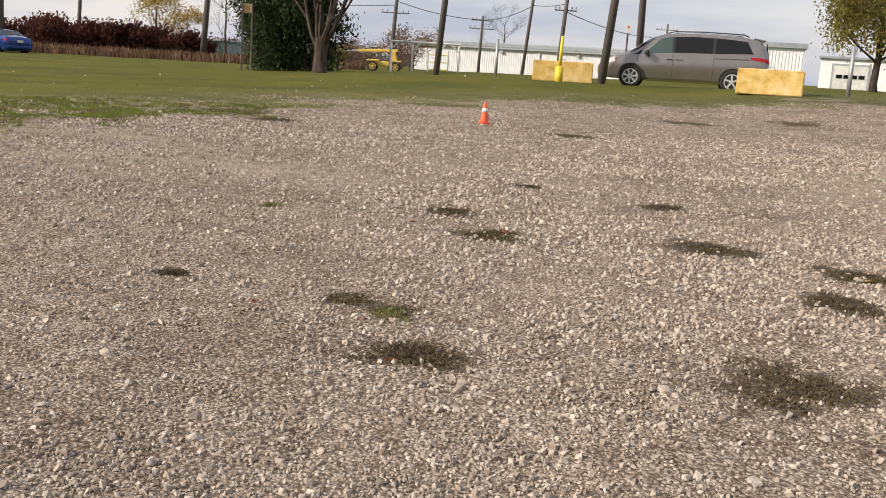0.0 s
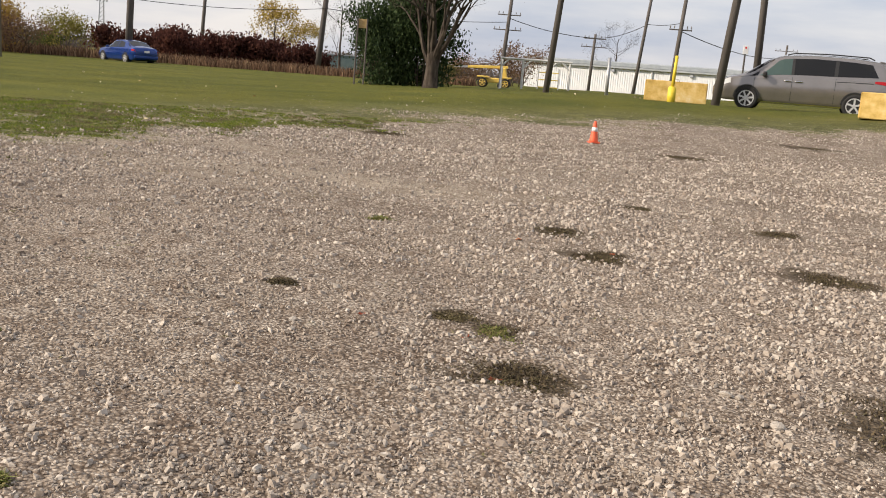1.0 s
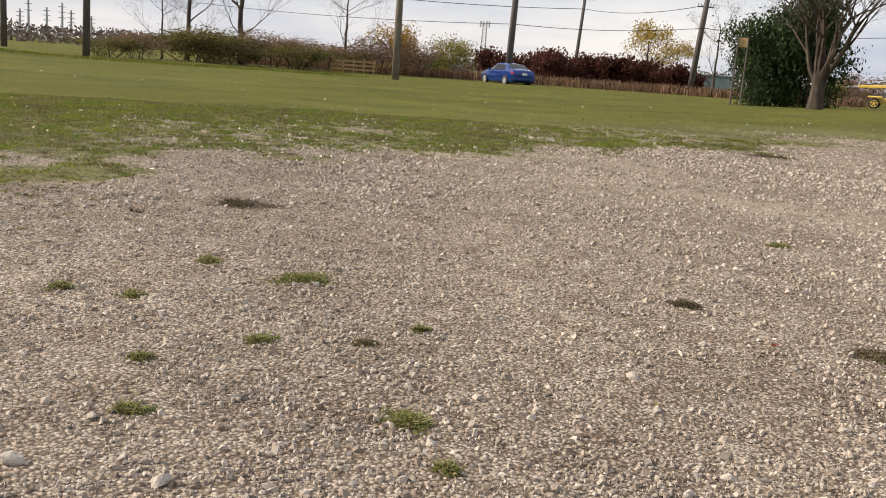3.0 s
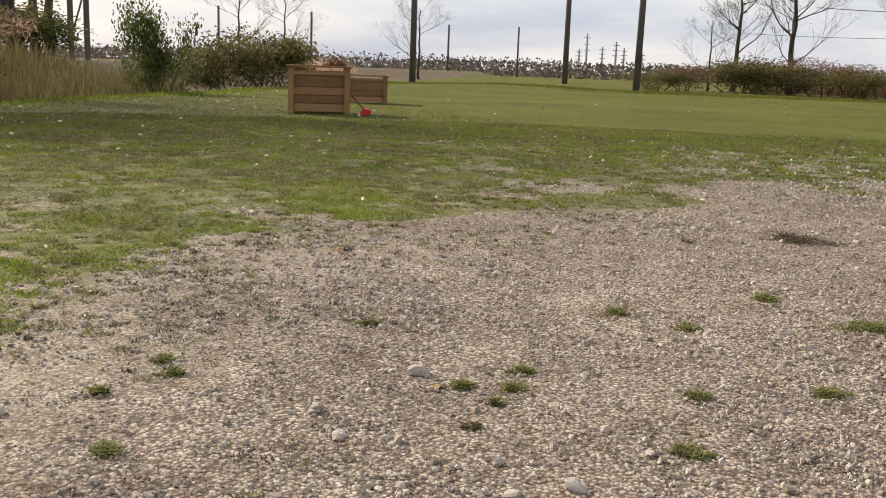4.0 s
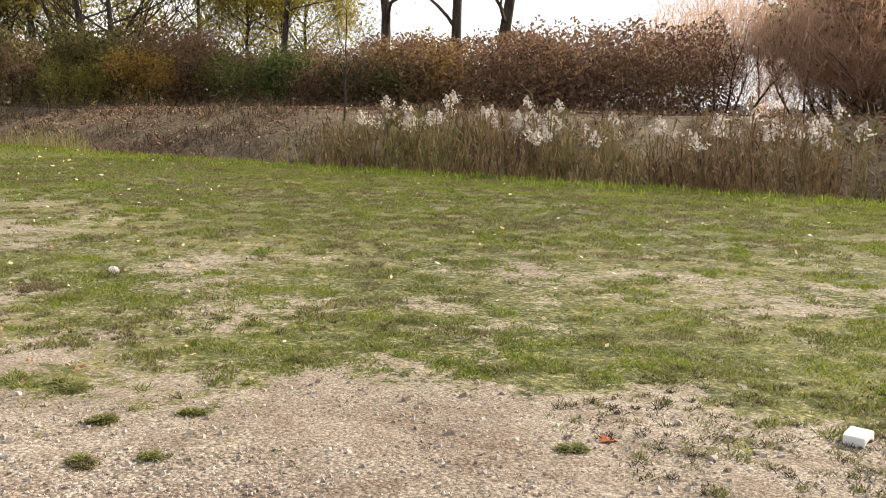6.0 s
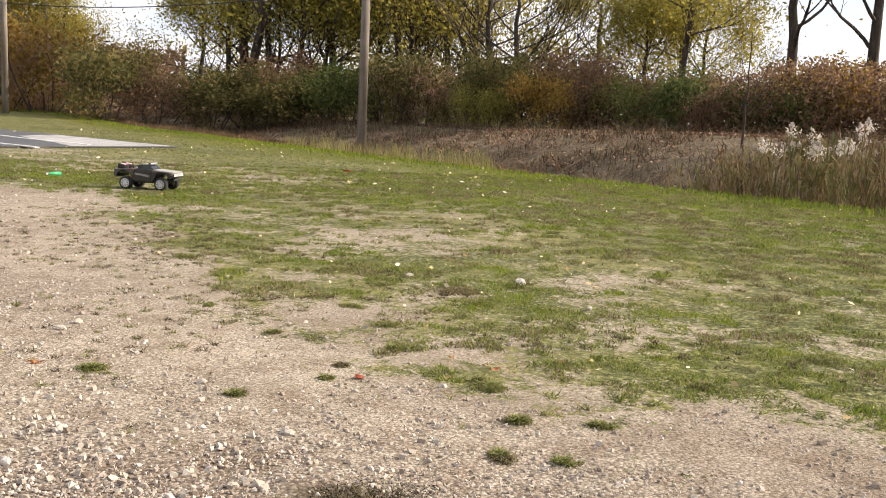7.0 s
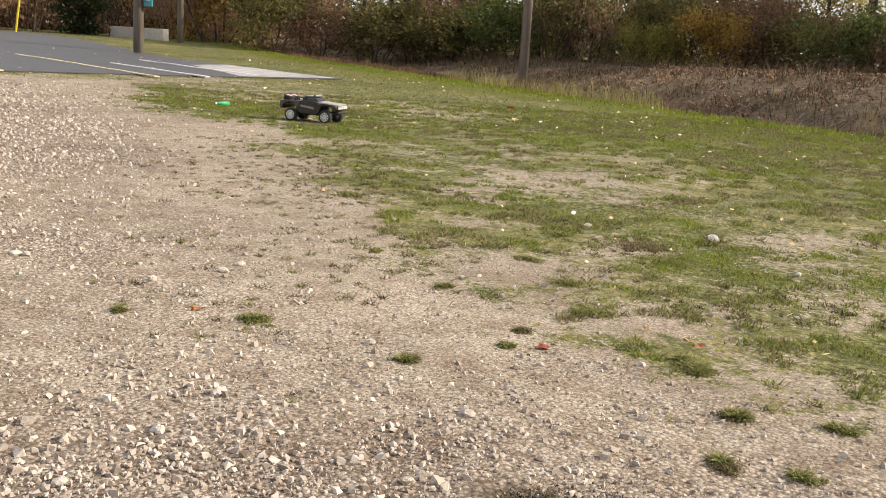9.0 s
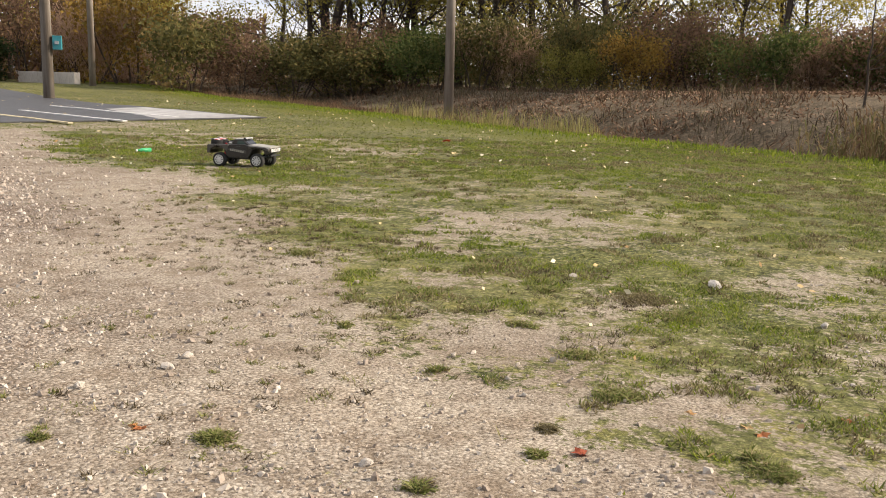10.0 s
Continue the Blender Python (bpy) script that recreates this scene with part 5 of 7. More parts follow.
# brush and trees behind the lot, far off to the south-east
for i in range(40):
    a, d = radians(rw.uniform(-60, -34)), rw.uniform(54, 82)
    z = rw.uniform(1.0, 1.9)
    put(T[rw.choice(("russet", "amber", "grey", "russet_b", "grey"))], d * math.cos(a), d * math.sin(a), z, rw.uniform(0, 6.28), -0.1)
for i in range(10):
    a, d = radians(rw.uniform(-84, -36)), rw.uniform(52, 80)
    put(T[rw.choice(("tall_c", "tall_c", "tall", "far_bare"))], d * math.cos(a), d * math.sin(a), rw.uniform(0.8, 1.2), rw.uniform(0, 6.28), -0.1)
put(T["pine"], 40.5, -44.0, 1.1, 1.0, -0.1, 0.8, "dark spreading evergreen behind a yellow guy guard")



def vase_tree(h_fork, rad, reach, stems, seed, label):
    """A short trunk that forks low into arching leafless stems."""
    rng, nr = random.Random(seed), np.random.default_rng(seed)
    root = thing("tree", Matrix(), label, "tree")
    part("trunk", tube([(0, 0, -0.2), (0.01, 0, 0.12), (0.03, 0.02, h_fork * 0.6), (0.05, 0.02, h_fork), (0.08, 0.0, h_fork * 1.5)], [rad * 1.35, rad, rad * 0.86, rad * 0.95, rad * 0.55], 12), M_BARK, root, smooth=True)
    chains, tips = [], []
    for i in range(stems):
        a = i * math.tau / stems + rng.uniform(-0.3, 0.3)
        out = rng.uniform(0.12, 0.75)
        d = Vector((math.cos(a) * out, math.sin(a) * out, 1.0)).normalized()
        grow(Vector((math.cos(a) * rad * 0.4, math.sin(a) * rad * 0.4, h_fork * rng.uniform(0.75, 1.2))), d, reach * rng.uniform(0.85, 1.15), rad * rng.uniform(0.30, 0.46), 3, chains, tips, 0.95, -0.02, rng, 3, 0.15)
    part("limb", tube_mesh(chains, 6, 3), M_BARK, root)["kind"] = "stuff"
    cen = np.repeat(np.array([t[:] for t in tips]), 5, axis=0) + nr.normal(0, 0.14, (5 * len(tips), 3))
    d = nr.normal(0, 1, cen.shape) + np.array([0, 0, 0.35])
    d = d / np.linalg.norm(d, axis=1)[:, None] * nr.uniform(0.2, 0.5, (len(cen), 1))
    side = np.cross(d, nr.normal(0, 1, cen.shape))
    side = side / np.linalg.norm(side, axis=1)[:, None] * 0.006
    v = np.stack([cen - side, cen + side, cen + d], 1).reshape(-1, 3)
    mesh_np("twig", v, np.arange(len(v)).reshape(-1, 3), M_TWIG, root)["kind"] = "stuff"
    return root


lone = vase_tree(1.25, 0.29, 2.3, 8, 43, "large leafless spreading tree on the lawn")
lone.matrix_world = pose(-5.84, 37.55, float(lie(-5.84, 37.55)))
street = tree("tree", 4.6, 0.16, 42, "small tree with yellow-green autumn leaves", 0, 0.12, LEAF["lime"], 0.7, 3, 0.28, (0, 0), 14, 0.42)
hub = RNG.normal(0, 1, (60, 3))
hub = hub / np.linalg.norm(hub, axis=1)[:, None] * RNG.uniform(0.4, 1.0, (60, 1)) * np.array([2.9, 2.9, 2.0]) + np.array([0, 0, 3.5])
lv, lf = leaf_cards(hub[RNG.integers(0, 60, 20000)] + RNG.normal(0, 0.36, (20000, 3)), np.full(20000, 0.062))
mesh_np("crown", lv, lf, LEAF["lime"], street)
street.matrix_world = pose(16.07, 38.8, float(lie(16.07, 38.8)))
for ob in T.values():
    for o in list(ob.children_recursive) + [ob]:
        bpy.data.objects.remove(o)


def far_woods():
    """Low woods on the skyline."""
    n = 60000
    a = np.radians(RNG.uniform(88, 300, n))
    band = RNG.integers(0, 3, n)
    d = np.array([150, 210, 280])[band] + RNG.uniform(-12, 12, n)
    x, y = d * np.cos(a), d * np.sin(a)
    top = (1.2 + 3.2 * vnoise(x, y, 14, 200, 4)) * np.array([0.7, 1.0, 1.5])[band]
    z = RNG.uniform(0, 1, n) * top
    v, f = leaf_cards(np.stack([x, y, z], -1), np.full(n, 0.38))
    tagged(mesh_np("far_woods", v, f, LEAF["haze"]), "low brown woods on the skyline", "woods", kind="stuff")


far_woods()


def thicket():
    """The unpickable depth of the wood behind the first shrubs."""
    for name, n, b0, b1, o0, o1, top, size, mat, label in (
            ("deep_wood", 46000, -169, -118, 21, 34, 5.2, 0.19, "grey", "dense brown depth of the wood across the ditch"),
            ("deep_wood", 60000, -118, -84, 14.5, 20, 2.9, 0.06, "russet", "dense russet depth of the hedge on the far bank"),
            ("deep_wood", 64000, -86, -62, 14, 21, 3.8, 0.075, "olive", "dense olive depth of the hedge on the far bank")):
        px, py = [], []
        while len(px) < n:
            p, g = along_brink(rw.uniform(30, 215))
            q = p + g * rw.uniform(o0, o1)
            b = math.degrees(math.atan2(q.y, q.x))
            b = b - 360 if b > 0 else b
            if b0 < b < b1:
                px.append(q.x)
                py.append(q.y)
        x, y = np.array(px), np.array(py)
        h = top * (0.25 + 1.1 * vnoise(x, y, 3.5, 210, 3)) * RNG.uniform(0.02, 1, n) ** 0.8
        c = np.stack([x, y, lie(x, y) + h], -1)
        v, f = twig_cards(c, 0.55, 0.014) if mat == "grey" else leaf_cards(c, np.full(n, size))
        tagged(mesh_np(name, v, f, LEAF[mat]), label, "woods", kind="stuff")


thicket()


def far_brush():
    n = 16000
    a, d = np.radians(RNG.uniform(-62, -30, n)), RNG.uniform(72, 95, n)
    x, y = d * np.cos(a), d * np.sin(a)
    z = lie(x, y) + 6.0 * (0.4 + 0.8 * vnoise(x, y, 6.0, 230, 3)) * RNG.uniform(0, 1, n)
    v, f = leaf_cards(np.stack([x, y, z], -1), np.full(n, 0.26))
    tagged(mesh_np("far_brush", v, f, LEAF["russet"]), "brown and russet brush far behind the lot", "woods", kind="stuff")


far_brush()

# ---- vehicles ----


def lerp_table(table, x):
    """Linear look-up in rows of (x, values...)."""
    for (xa, *a), (xb, *b) in zip(table, table[1:]):
        if xa <= x <= xb:
            k = (x - xa) / (xb - xa)
            k2 = k
            return [p * (1 - k2) + q * k2 for p, q in zip(a, b)]
    return list(table[0][1:]) if x < table[0][0] else list(table[-1][1:])


class Hull:
    """A car body from stations along its length: half width, floor, belt line, roof line, half width of the roof."""

    def __init__(self, table):
        self.table = table

    def point(self, x, u):
        """u: 0 floor's middle, 1 sill, 2 flank, 3 belt, 4 roof's edge, 5 roof's middle."""
        w, zf, zb, zr, wr = lerp_table(self.table, x)
        ring = [(0, zf), (w * 0.91, zf), (w, zf + (zb - zf) * 0.55), (w * 0.945, zb), (wr, zr - 0.05 * (zr > zb + 0.1)), (0, zr)]
        i = min(int(u), 4)
        k = u - i
        (ya, za), (yb, zc) = ring[i], ring[i + 1]
        return Vector((x, ya + (yb - ya) * k, za + (zc - za) * k))

    def body(self):
        bm = bmesh.new()
        us = [0, 1, 1.3, 1.6, 2, 2.4, 2.8, 3, 3.5, 4, 4.35, 4.7, 5]
        xs = []
        for (a, *_), (b, *_) in zip(self.table, self.table[1:]):
            n = max(1, int((b - a) / 0.15))
            xs += [a + (b - a) * i / n for i in range(n)]
        xs.append(self.table[-1][0])
        rows = []
        for x in xs:
            half = [self.point(x, u) for u in us]
            ring = half + [Vector((p.x, -p.y, p.z)) for p in half[-2:0:-1]]
            rows.append([bm.verts.new(p) for p in ring])
        n = len(rows[0])
        for r0, r1 in zip(rows, rows[1:]):
            for k in range(n):
                bm.faces.new((r0[k], r0[(k + 1) % n], r1[(k + 1) % n], r1[k]))
        bm.faces.new(rows[0])
        bm.faces.new(rows[-1][::-1])
        bmesh.ops.recalc_face_normals(bm, faces=bm.faces)
        return bm

    def patch(self, corners, side, proud=0.008, nx=6, nu=4):
        """A thin shell over the body between four corners (x, u)."""
        bm = bmesh.new()
        grid = []
        for i in range(nx + 1):
            row = []
            for j in range(nu + 1):
                a, b = i / nx, j / nu
                x = (corners[0][0] * (1 - a) + corners[1][0] * a) * (1 - b) + (corners[3][0] * (1 - a) + corners[2][0] * a) * b
                u = (corners[0][1] * (1 - a) + corners[1][1] * a) * (1 - b) + (corners[3][1] * (1 - a) + corners[2][1] * a) * b
                p = self.point(x, u)
                q = self.point(x, u + 0.02) - self.point(x, u - 0.02)
                r = self.point(x + 0.02, u) - self.point(x - 0.02, u)
                nrm = r.cross(q)
                nrm = nrm.normalized() if nrm.length > 1e-9 else Vector((0, 1, 0))
                if nrm.y < 0 or (abs(nrm.y) < 0.2 and nrm.z < 0):
                    nrm = -nrm
                p = p + nrm * proud
                row.append(bm.verts.new((p.x, p.y * side, p.z)))
            grid.append(row)
        for i in range(nx):
            for j in range(nu):
                bm.faces.new((grid[i][j], grid[i + 1][j], grid[i + 1][j + 1], grid[i][j + 1]))
        bmesh.ops.recalc_face_normals(bm, faces=bm.faces)
        return bm


def wheel(parent, x, y, r, w, side, spokes=6, rim_mat=None):
    """Tyre with a rounded shoulder, a dished rim and spokes."""
    def lathe(profile, seg=28):
        bm = bmesh.new()
        rows = []
        for i in range(seg):
            a = i * math.tau / seg
            rows.append([bm.verts.new((x + math.cos(a) * rr, y + yy * side, r + math.sin(a) * rr)) for rr, yy in profile])
        for i in range(seg):
            p, q = rows[i], rows[(i + 1) % seg]
            for j in range(len(profile) - 1):
                bm.faces.new((p[j], p[j + 1], q[j + 1], q[j]))
        bmesh.ops.recalc_face_normals(bm, faces=bm.faces)
        return bm
    ri = r * 0.66
    hub = part("wheel", lathe([(ri, -w / 2), (r * 0.9, -w / 2), (r, -w * 0.36), (r, w * 0.36), (r * 0.9, w / 2), (ri, w / 2), (ri, -w / 2)]), M_TYRE, parent, "black rubber tyre", True)
    part("rim", lathe([(ri * 1.02, w * 0.5), (ri * 0.92, w * 0.5), (ri * 0.88, w * 0.46), (0.0, w * 0.46)]), M_BLACK, hub)
    for i in range(spokes):
        a = i * math.tau / spokes + 0.3
        c = Vector((x + math.cos(a) * ri * 0.5, y + side * w * 0.49, r + math.sin(a) * ri * 0.5))
        part("spoke", box(c, (ri * 0.94, w * 0.08, ri * 0.24), Euler((0, -a, 0)).to_matrix(), ri * 0.03), rim_mat or M_RIM, hub)
    part("hub_cap", lathe([(ri * 0.26, w * 0.48), (ri * 0.24, w * 0.55), (0.0, w * 0.56)], 14), rim_mat or M_RIM, hub)
    ring = part("rim_lip", lathe([(ri * 1.03, w * 0.44), (ri * 1.03, w * 0.53), (ri * 0.90, w * 0.53), (ri * 0.90, w * 0.44)]), rim_mat or M_RIM, hub)
    return hub


def arch(parent, x, side, y, r, zc):
    n, pts = 18, []
    for i in range(n + 1):
        a = math.pi * i / n - 0.0
        pts.append((x + math.cos(a) * r, zc + math.sin(a) * r))
    pts = pts + [(x + math.cos(math.pi - a * math.pi / n) * r * 0.86, zc + math.sin(a * math.pi / n) * r * 0.86) for a in range(n + 1)]
    return part("wheel_arch", extruded(pts, side * (y - 0.28), side * (y + 0.006)), M_BLACK, parent)


def minivan(m):
    van = thing("minivan", m, "parked bronze-grey minivan behind a yellow concrete block", "car")
    h = Hull([(-2.56, 0.78, 0.42, 0.95, 0.98, 0.60), (-2.52, 0.90, 0.34, 1.06, 1.20, 0.66), (-2.40, 0.965, 0.27, 1.10, 1.50, 0.66), (-2.20, 0.985, 0.25, 1.12, 1.66, 0.66), (-1.9, 0.988, 0.25, 1.12, 1.71, 0.67), (-1.4, 0.99, 0.24, 1.11, 1.75, 0.69), (-0.3, 0.99, 0.24, 1.09, 1.77, 0.70), (0.6, 0.99, 0.24, 1.06, 1.71, 0.70), (1.0, 0.985, 0.24, 1.03, 1.56, 0.69), (1.45, 0.98, 0.24, 1.0, 1.26, 0.70), (1.72, 0.97, 0.25, 0.98, 1.06, 0.74), (2.1, 0.94, 0.26, 0.92, 0.96, 0.74), (2.38, 0.87, 0.28, 0.80, 0.84, 0.68), (2.52, 0.72, 0.34, 0.66, 0.68, 0.55), (2.56, 0.5, 0.42, 0.55, 0.57, 0.4)])
    body = part("body", h.body(), M_VAN, van, smooth=False)
    for p in body.data.polygons:
        p.use_smooth = True
    for sd in (1, -1):
        part("window", h.patch([(0.32, 3.08), (1.22, 3.06), (0.72, 3.80), (0.34, 3.86)], sd), M_GLASSC, van, "green-tinted front side window")
        part("quarter_window", h.patch([(1.27, 3.06), (1.50, 3.05), (1.24, 3.42), (1.22, 3.45)], sd), M_GLASS, van)
        part("window", h.patch([(-0.86, 3.08), (0.24, 3.08), (0.26, 3.86), (-0.86, 3.84)], sd), M_GLASS, van, "dark tinted sliding-door window")
        part("window", h.patch([(-2.06, 3.14), (-0.96, 3.08), (-0.96, 3.84), (-1.86, 3.80)], sd), M_GLASS, van, "dark tinted rear side window")
        for x0, x1 in ((-0.96, -0.86), (0.24, 0.33)):
            part("pillar", h.patch([(x0, 3.08), (x1, 3.08), (x1, 3.86), (x0, 3.86)], sd, 0.006, 2, 4), M_BLACK, van)
        for x0, x1 in ((0.29, 1.34), (-0.92, 0.27)):
            part("door_gap", h.patch([(x1, 1.25), (x1 + 0.014, 1.25), (x1 + 0.014, 3.0), (x1, 3.0)], sd, 0.002, 1, 6), M_BLACK, van)
        part("door_gap", h.patch([(-0.93, 1.25), (-0.916, 1.25), (-0.916, 3.0), (-0.93, 3.0)], sd, 0.002, 1, 6), M_BLACK, van)
        part("sliding_rail", h.patch([(-1.95, 2.72), (-0.95, 2.72), (-0.95, 2.78), (-1.95, 2.78)], sd, 0.003, 6, 1), M_BLACK, van)
        part("sill_trim", h.patch([(-1.15, 1.02), (1.1, 1.02), (1.1, 1.12), (-1.15, 1.12)], sd, 0.006, 8, 1), M_CHROME, van)
        part("fuel_flap", h.patch([(-1.46, 2.36), (-1.22, 2.36), (-1.22, 2.74), (-1.46, 2.74)], sd, 0.004, 2, 2), M_VAN, van)
        for x0 in (0.34, 0.04):
            part("door_handle", box((x0 + 0.05, sd * 0.985, 0.93), (0.22, 0.04, 0.035), None, 0.012), M_CHROME, van)
        part("tail_lamp", h.patch([(-2.52, 2.62), (-1.98, 2.78), (-1.98, 2.94), (-2.50, 2.96)], sd, 0.012), M_LENS, van, "red tail lamp")
        part("headlamp", h.patch([(2.02, 2.45), (2.42, 2.3), (2.40, 2.8), (2.02, 2.98)], sd, 0.008), M_CLEAR, van, "clear headlamp")
        part("mirror", box((1.06, sd * 1.08, 1.08), (0.13, 0.22, 0.16), None, 0.04), M_BLACK, van)
        part("roof_rail", tube([(-1.9, sd * 0.62, 1.70), (-1.75, sd * 0.62, 1.765), (-0.6, sd * 0.63, 1.79), (0.3, sd * 0.63, 1.76), (0.5, sd * 0.63, 1.70)], [0.02] * 5, 6), M_BLACK, van)
        for x in (1.52, -1.51):
            arch(van, x, sd, 0.985, 0.39, 0.36)
            wheel(van, x, sd * 0.895, 0.345, 0.225, sd, 5 if x < 0 else 7)
    part("windscreen", h.patch([(1.66, 3.5), (1.66, 5), (0.70, 5), (0.70, 4.05)], 1, 0.006, 6, 6), M_GLASS, van)
    part("windscreen", h.patch([(1.66, 3.5), (1.66, 5), (0.70, 5), (0.70, 4.05)], -1, 0.006, 6, 6), M_GLASS, van)
    part("rear_spoiler", box((-2.22, 0, 1.635), (0.36, 1.26, 0.05), Euler((0, -0.16, 0)).to_matrix(), 0.02), M_VAN, van)
    part("rear_window", box((-2.475, 0, 1.34), (0.02, 1.20, 0.40), Euler((0, 0.22, 0)).to_matrix(), 0.008), M_GLASS, van)
    part("bumper", box((-2.50, 0, 0.50), (0.16, 1.66, 0.22), None, 0.05), M_VAN, van)
    part("grille", box((2.50, 0, 0.56), (0.12, 1.0, 0.14), None, 0.02), M_BLACK, van)
    return van


def sedan(m):
    car = thing("sedan", m, "parked bright blue sedan seen from behind at the lawn's edge", "car")
    h = Hull([(-2.28, 0.62, 0.46, 0.78, 0.86, 0.5), (-2.22, 0.80, 0.34, 0.90, 1.00, 0.6), (-2.0, 0.87, 0.24, 0.93, 1.05, 0.66), (-1.65, 0.89, 0.22, 0.93, 1.12, 0.66), (-1.05, 0.895, 0.20, 0.92, 1.38, 0.58), (-0.35, 0.90, 0.20, 0.90, 1.45, 0.58), (0.3, 0.90, 0.20, 0.89, 1.41, 0.58), (0.85, 0.895, 0.20, 0.88, 1.12, 0.62), (1.2, 0.89, 0.20, 0.86, 0.93, 0.68), (1.8, 0.86, 0.22, 0.80, 0.84, 0.66), (2.18, 0.74, 0.26, 0.66, 0.69, 0.55), (2.28, 0.5, 0.36, 0.55, 0.57, 0.4)])
    part("body", h.body(), M_BLUE, car, smooth=True)
    for sd in (1, -1):
        part("window", h.patch([(-0.30, 3.1), (0.80, 3.1), (0.34, 3.86), (-0.28, 3.9)], sd), M_GLASS, car)
        part("window", h.patch([(-1.10, 3.15), (-0.38, 3.1), (-0.36, 3.9), (-0.92, 3.84)], sd), M_GLASS, car)
        part("tail_lamp", h.patch([(-2.25, 2.5), (-1.98, 2.6), (-1.98, 2.95), (-2.22, 2.95)], sd, 0.012), M_LENS, car, "red tail lamp")
        part("mirror", box((0.62, sd * 0.98, 0.96), (0.12, 0.18, 0.13), None, 0.03), M_BLUE, car)
        part("door_handle", box((-0.25, sd * 0.905, 0.80), (0.18, 0.03, 0.03), None, 0.01), M_BLUE, car)
        for x in (1.36, -1.34):
            arch(car, x, sd, 0.885, 0.36, 0.33)
            wheel(car, x, sd * 0.805, 0.318, 0.205, sd, 6)
    part("rear_window", h.patch([(-1.62, 3.6), (-1.62, 5), (-1.05, 5), (-1.05, 4.05)], 1, 0.006), M_GLASS, car)
    part("rear_window", h.patch([(-1.62, 3.6), (-1.62, 5), (-1.05, 5), (-1.05, 4.05)], -1, 0.006), M_GLASS, car)
    part("number_plate", box((-2.29, 0, 0.78), (0.015, 0.34, 0.12)), M_SIGN, car)
    part("bumper", box((-2.22, 0, 0.46), (0.14, 1.55, 0.2), None, 0.05), M_BLUE, car)
    return car


def rc_truck(m):
    """Radio-controlled desert truck, 0.68 m long; front towards +x."""
    t = thing("toy_truck", m, "black radio-controlled desert truck standing on patchy grass", "toy truck")
    # flanks and floor
    side = [(0.30, 0.125), (0.335, 0.15), (0.335, 0.185), (0.315, 0.20), (0.10, 0.215), (0.06, 0.225), (-0.30, 0.215), (-0.335, 0.205), (-0.34, 0.14), (-0.30, 0.125), (-0.295, 0.165), (-0.24, 0.20), (-0.165, 0.185), (-0.13, 0.11), (-0.10, 0.088), (0.10, 0.088), (0.125, 0.12), (0.155, 0.18), (0.21, 0.19), (0.265, 0.175), (0.285, 0.14)]
    part("body", extruded(side, -0.135, 0.135, 0.004), M_RCBODY, t)
    part("hood", extruded([(0.10, 0.205), (0.338, 0.192), (0.336, 0.204), (0.10, 0.222)], -0.118, 0.118, 0.003), M_RCHOOD, t, "pale hood panel")
    for sd in (1, -1):
        part("fender", extruded([(0.335, 0.165), (0.335, 0.190), (0.30, 0.205), (0.12, 0.212), (0.11, 0.18), (0.15, 0.195), (0.21, 0.203), (0.275, 0.188)], sd * 0.10, sd * 0.158, 0.004), M_RCGREY, t)
        part("bedside", extruded([(-0.335, 0.135), (-0.33, 0.215), (-0.10, 0.222), (-0.12, 0.15), (-0.16, 0.192), (-0.235, 0.208), (-0.295, 0.175), (-0.31, 0.13)], sd * 0.11, sd * 0.152, 0.004), M_RCGREY, t)
        part("door", extruded([(0.085, 0.10), (0.09, 0.20), (-0.09, 0.21), (-0.10, 0.10)], sd * 0.130, sd * 0.140, 0.002), M_RCBODY, t)
        part("livery_stripe", extruded([(0.08, 0.135), (0.088, 0.165), (-0.20, 0.195), (-0.12, 0.165)], sd * 0.1405, sd * 0.1435), M_RCGREY, t)
        for i in range(7):
            part("lettering", box((0.055 - i * 0.022, sd * 0.145, 0.152 + i * 0.003), (0.014, 0.002, 0.020)), M_RCHOOD, t)
        part("number_panel", extruded([(-0.075, 0.226), (-0.068, 0.252), (-0.118, 0.252), (-0.135, 0.226)], sd * 0.098, sd * 0.104), M_RCBODY, t)
        for i in range(3):
            part("lettering", box((-0.083 - i * 0.014, sd * 0.1055, 0.239), (0.009, 0.002, 0.016)), M_WHITE, t, "white numerals as plain bars")
        part("side_window", extruded([(0.075, 0.225), (0.035, 0.258), (-0.02, 0.262), (-0.025, 0.225)], sd * 0.103, sd * 0.1055), M_GLASSC, t)
        for x in (0.21, -0.194):
            wheel(t, x, sd * 0.142, 0.070, 0.060, sd, 10)
        part("roll_bar", tube([(-0.06, sd * 0.09, 0.262), (-0.14, sd * 0.085, 0.245), (-0.22, sd * 0.08, 0.20)], [0.005] * 3, 6), M_BLACK, t)
        part("shock_absorber", tube([(-0.17, sd * 0.09, 0.08), (-0.15, sd * 0.09, 0.23)], [0.010, 0.010], 8), M_RED, t, "red shock absorber")
        part("front_arm", tube([(0.18, 0, 0.075), (0.205, sd * 0.12, 0.07)], [0.010, 0.008], 6), M_BLACK, t)
        spare = part("spare_tyre", tube([(-0.275, sd * 0.060, 0.205), (-0.265, sd * 0.060, 0.262)], [0.058, 0.058], 20), M_TYRE, t)
        part("spare_rim", tube([(-0.2665, sd * 0.060, 0.255), (-0.264, sd * 0.060, 0.268)], [0.034, 0.030], 16), M_RIM, spare)
        part("headlight", box((0.337, sd * 0.088, 0.176), (0.008, 0.03, 0.02), None, 0.003), M_CLEAR, t)
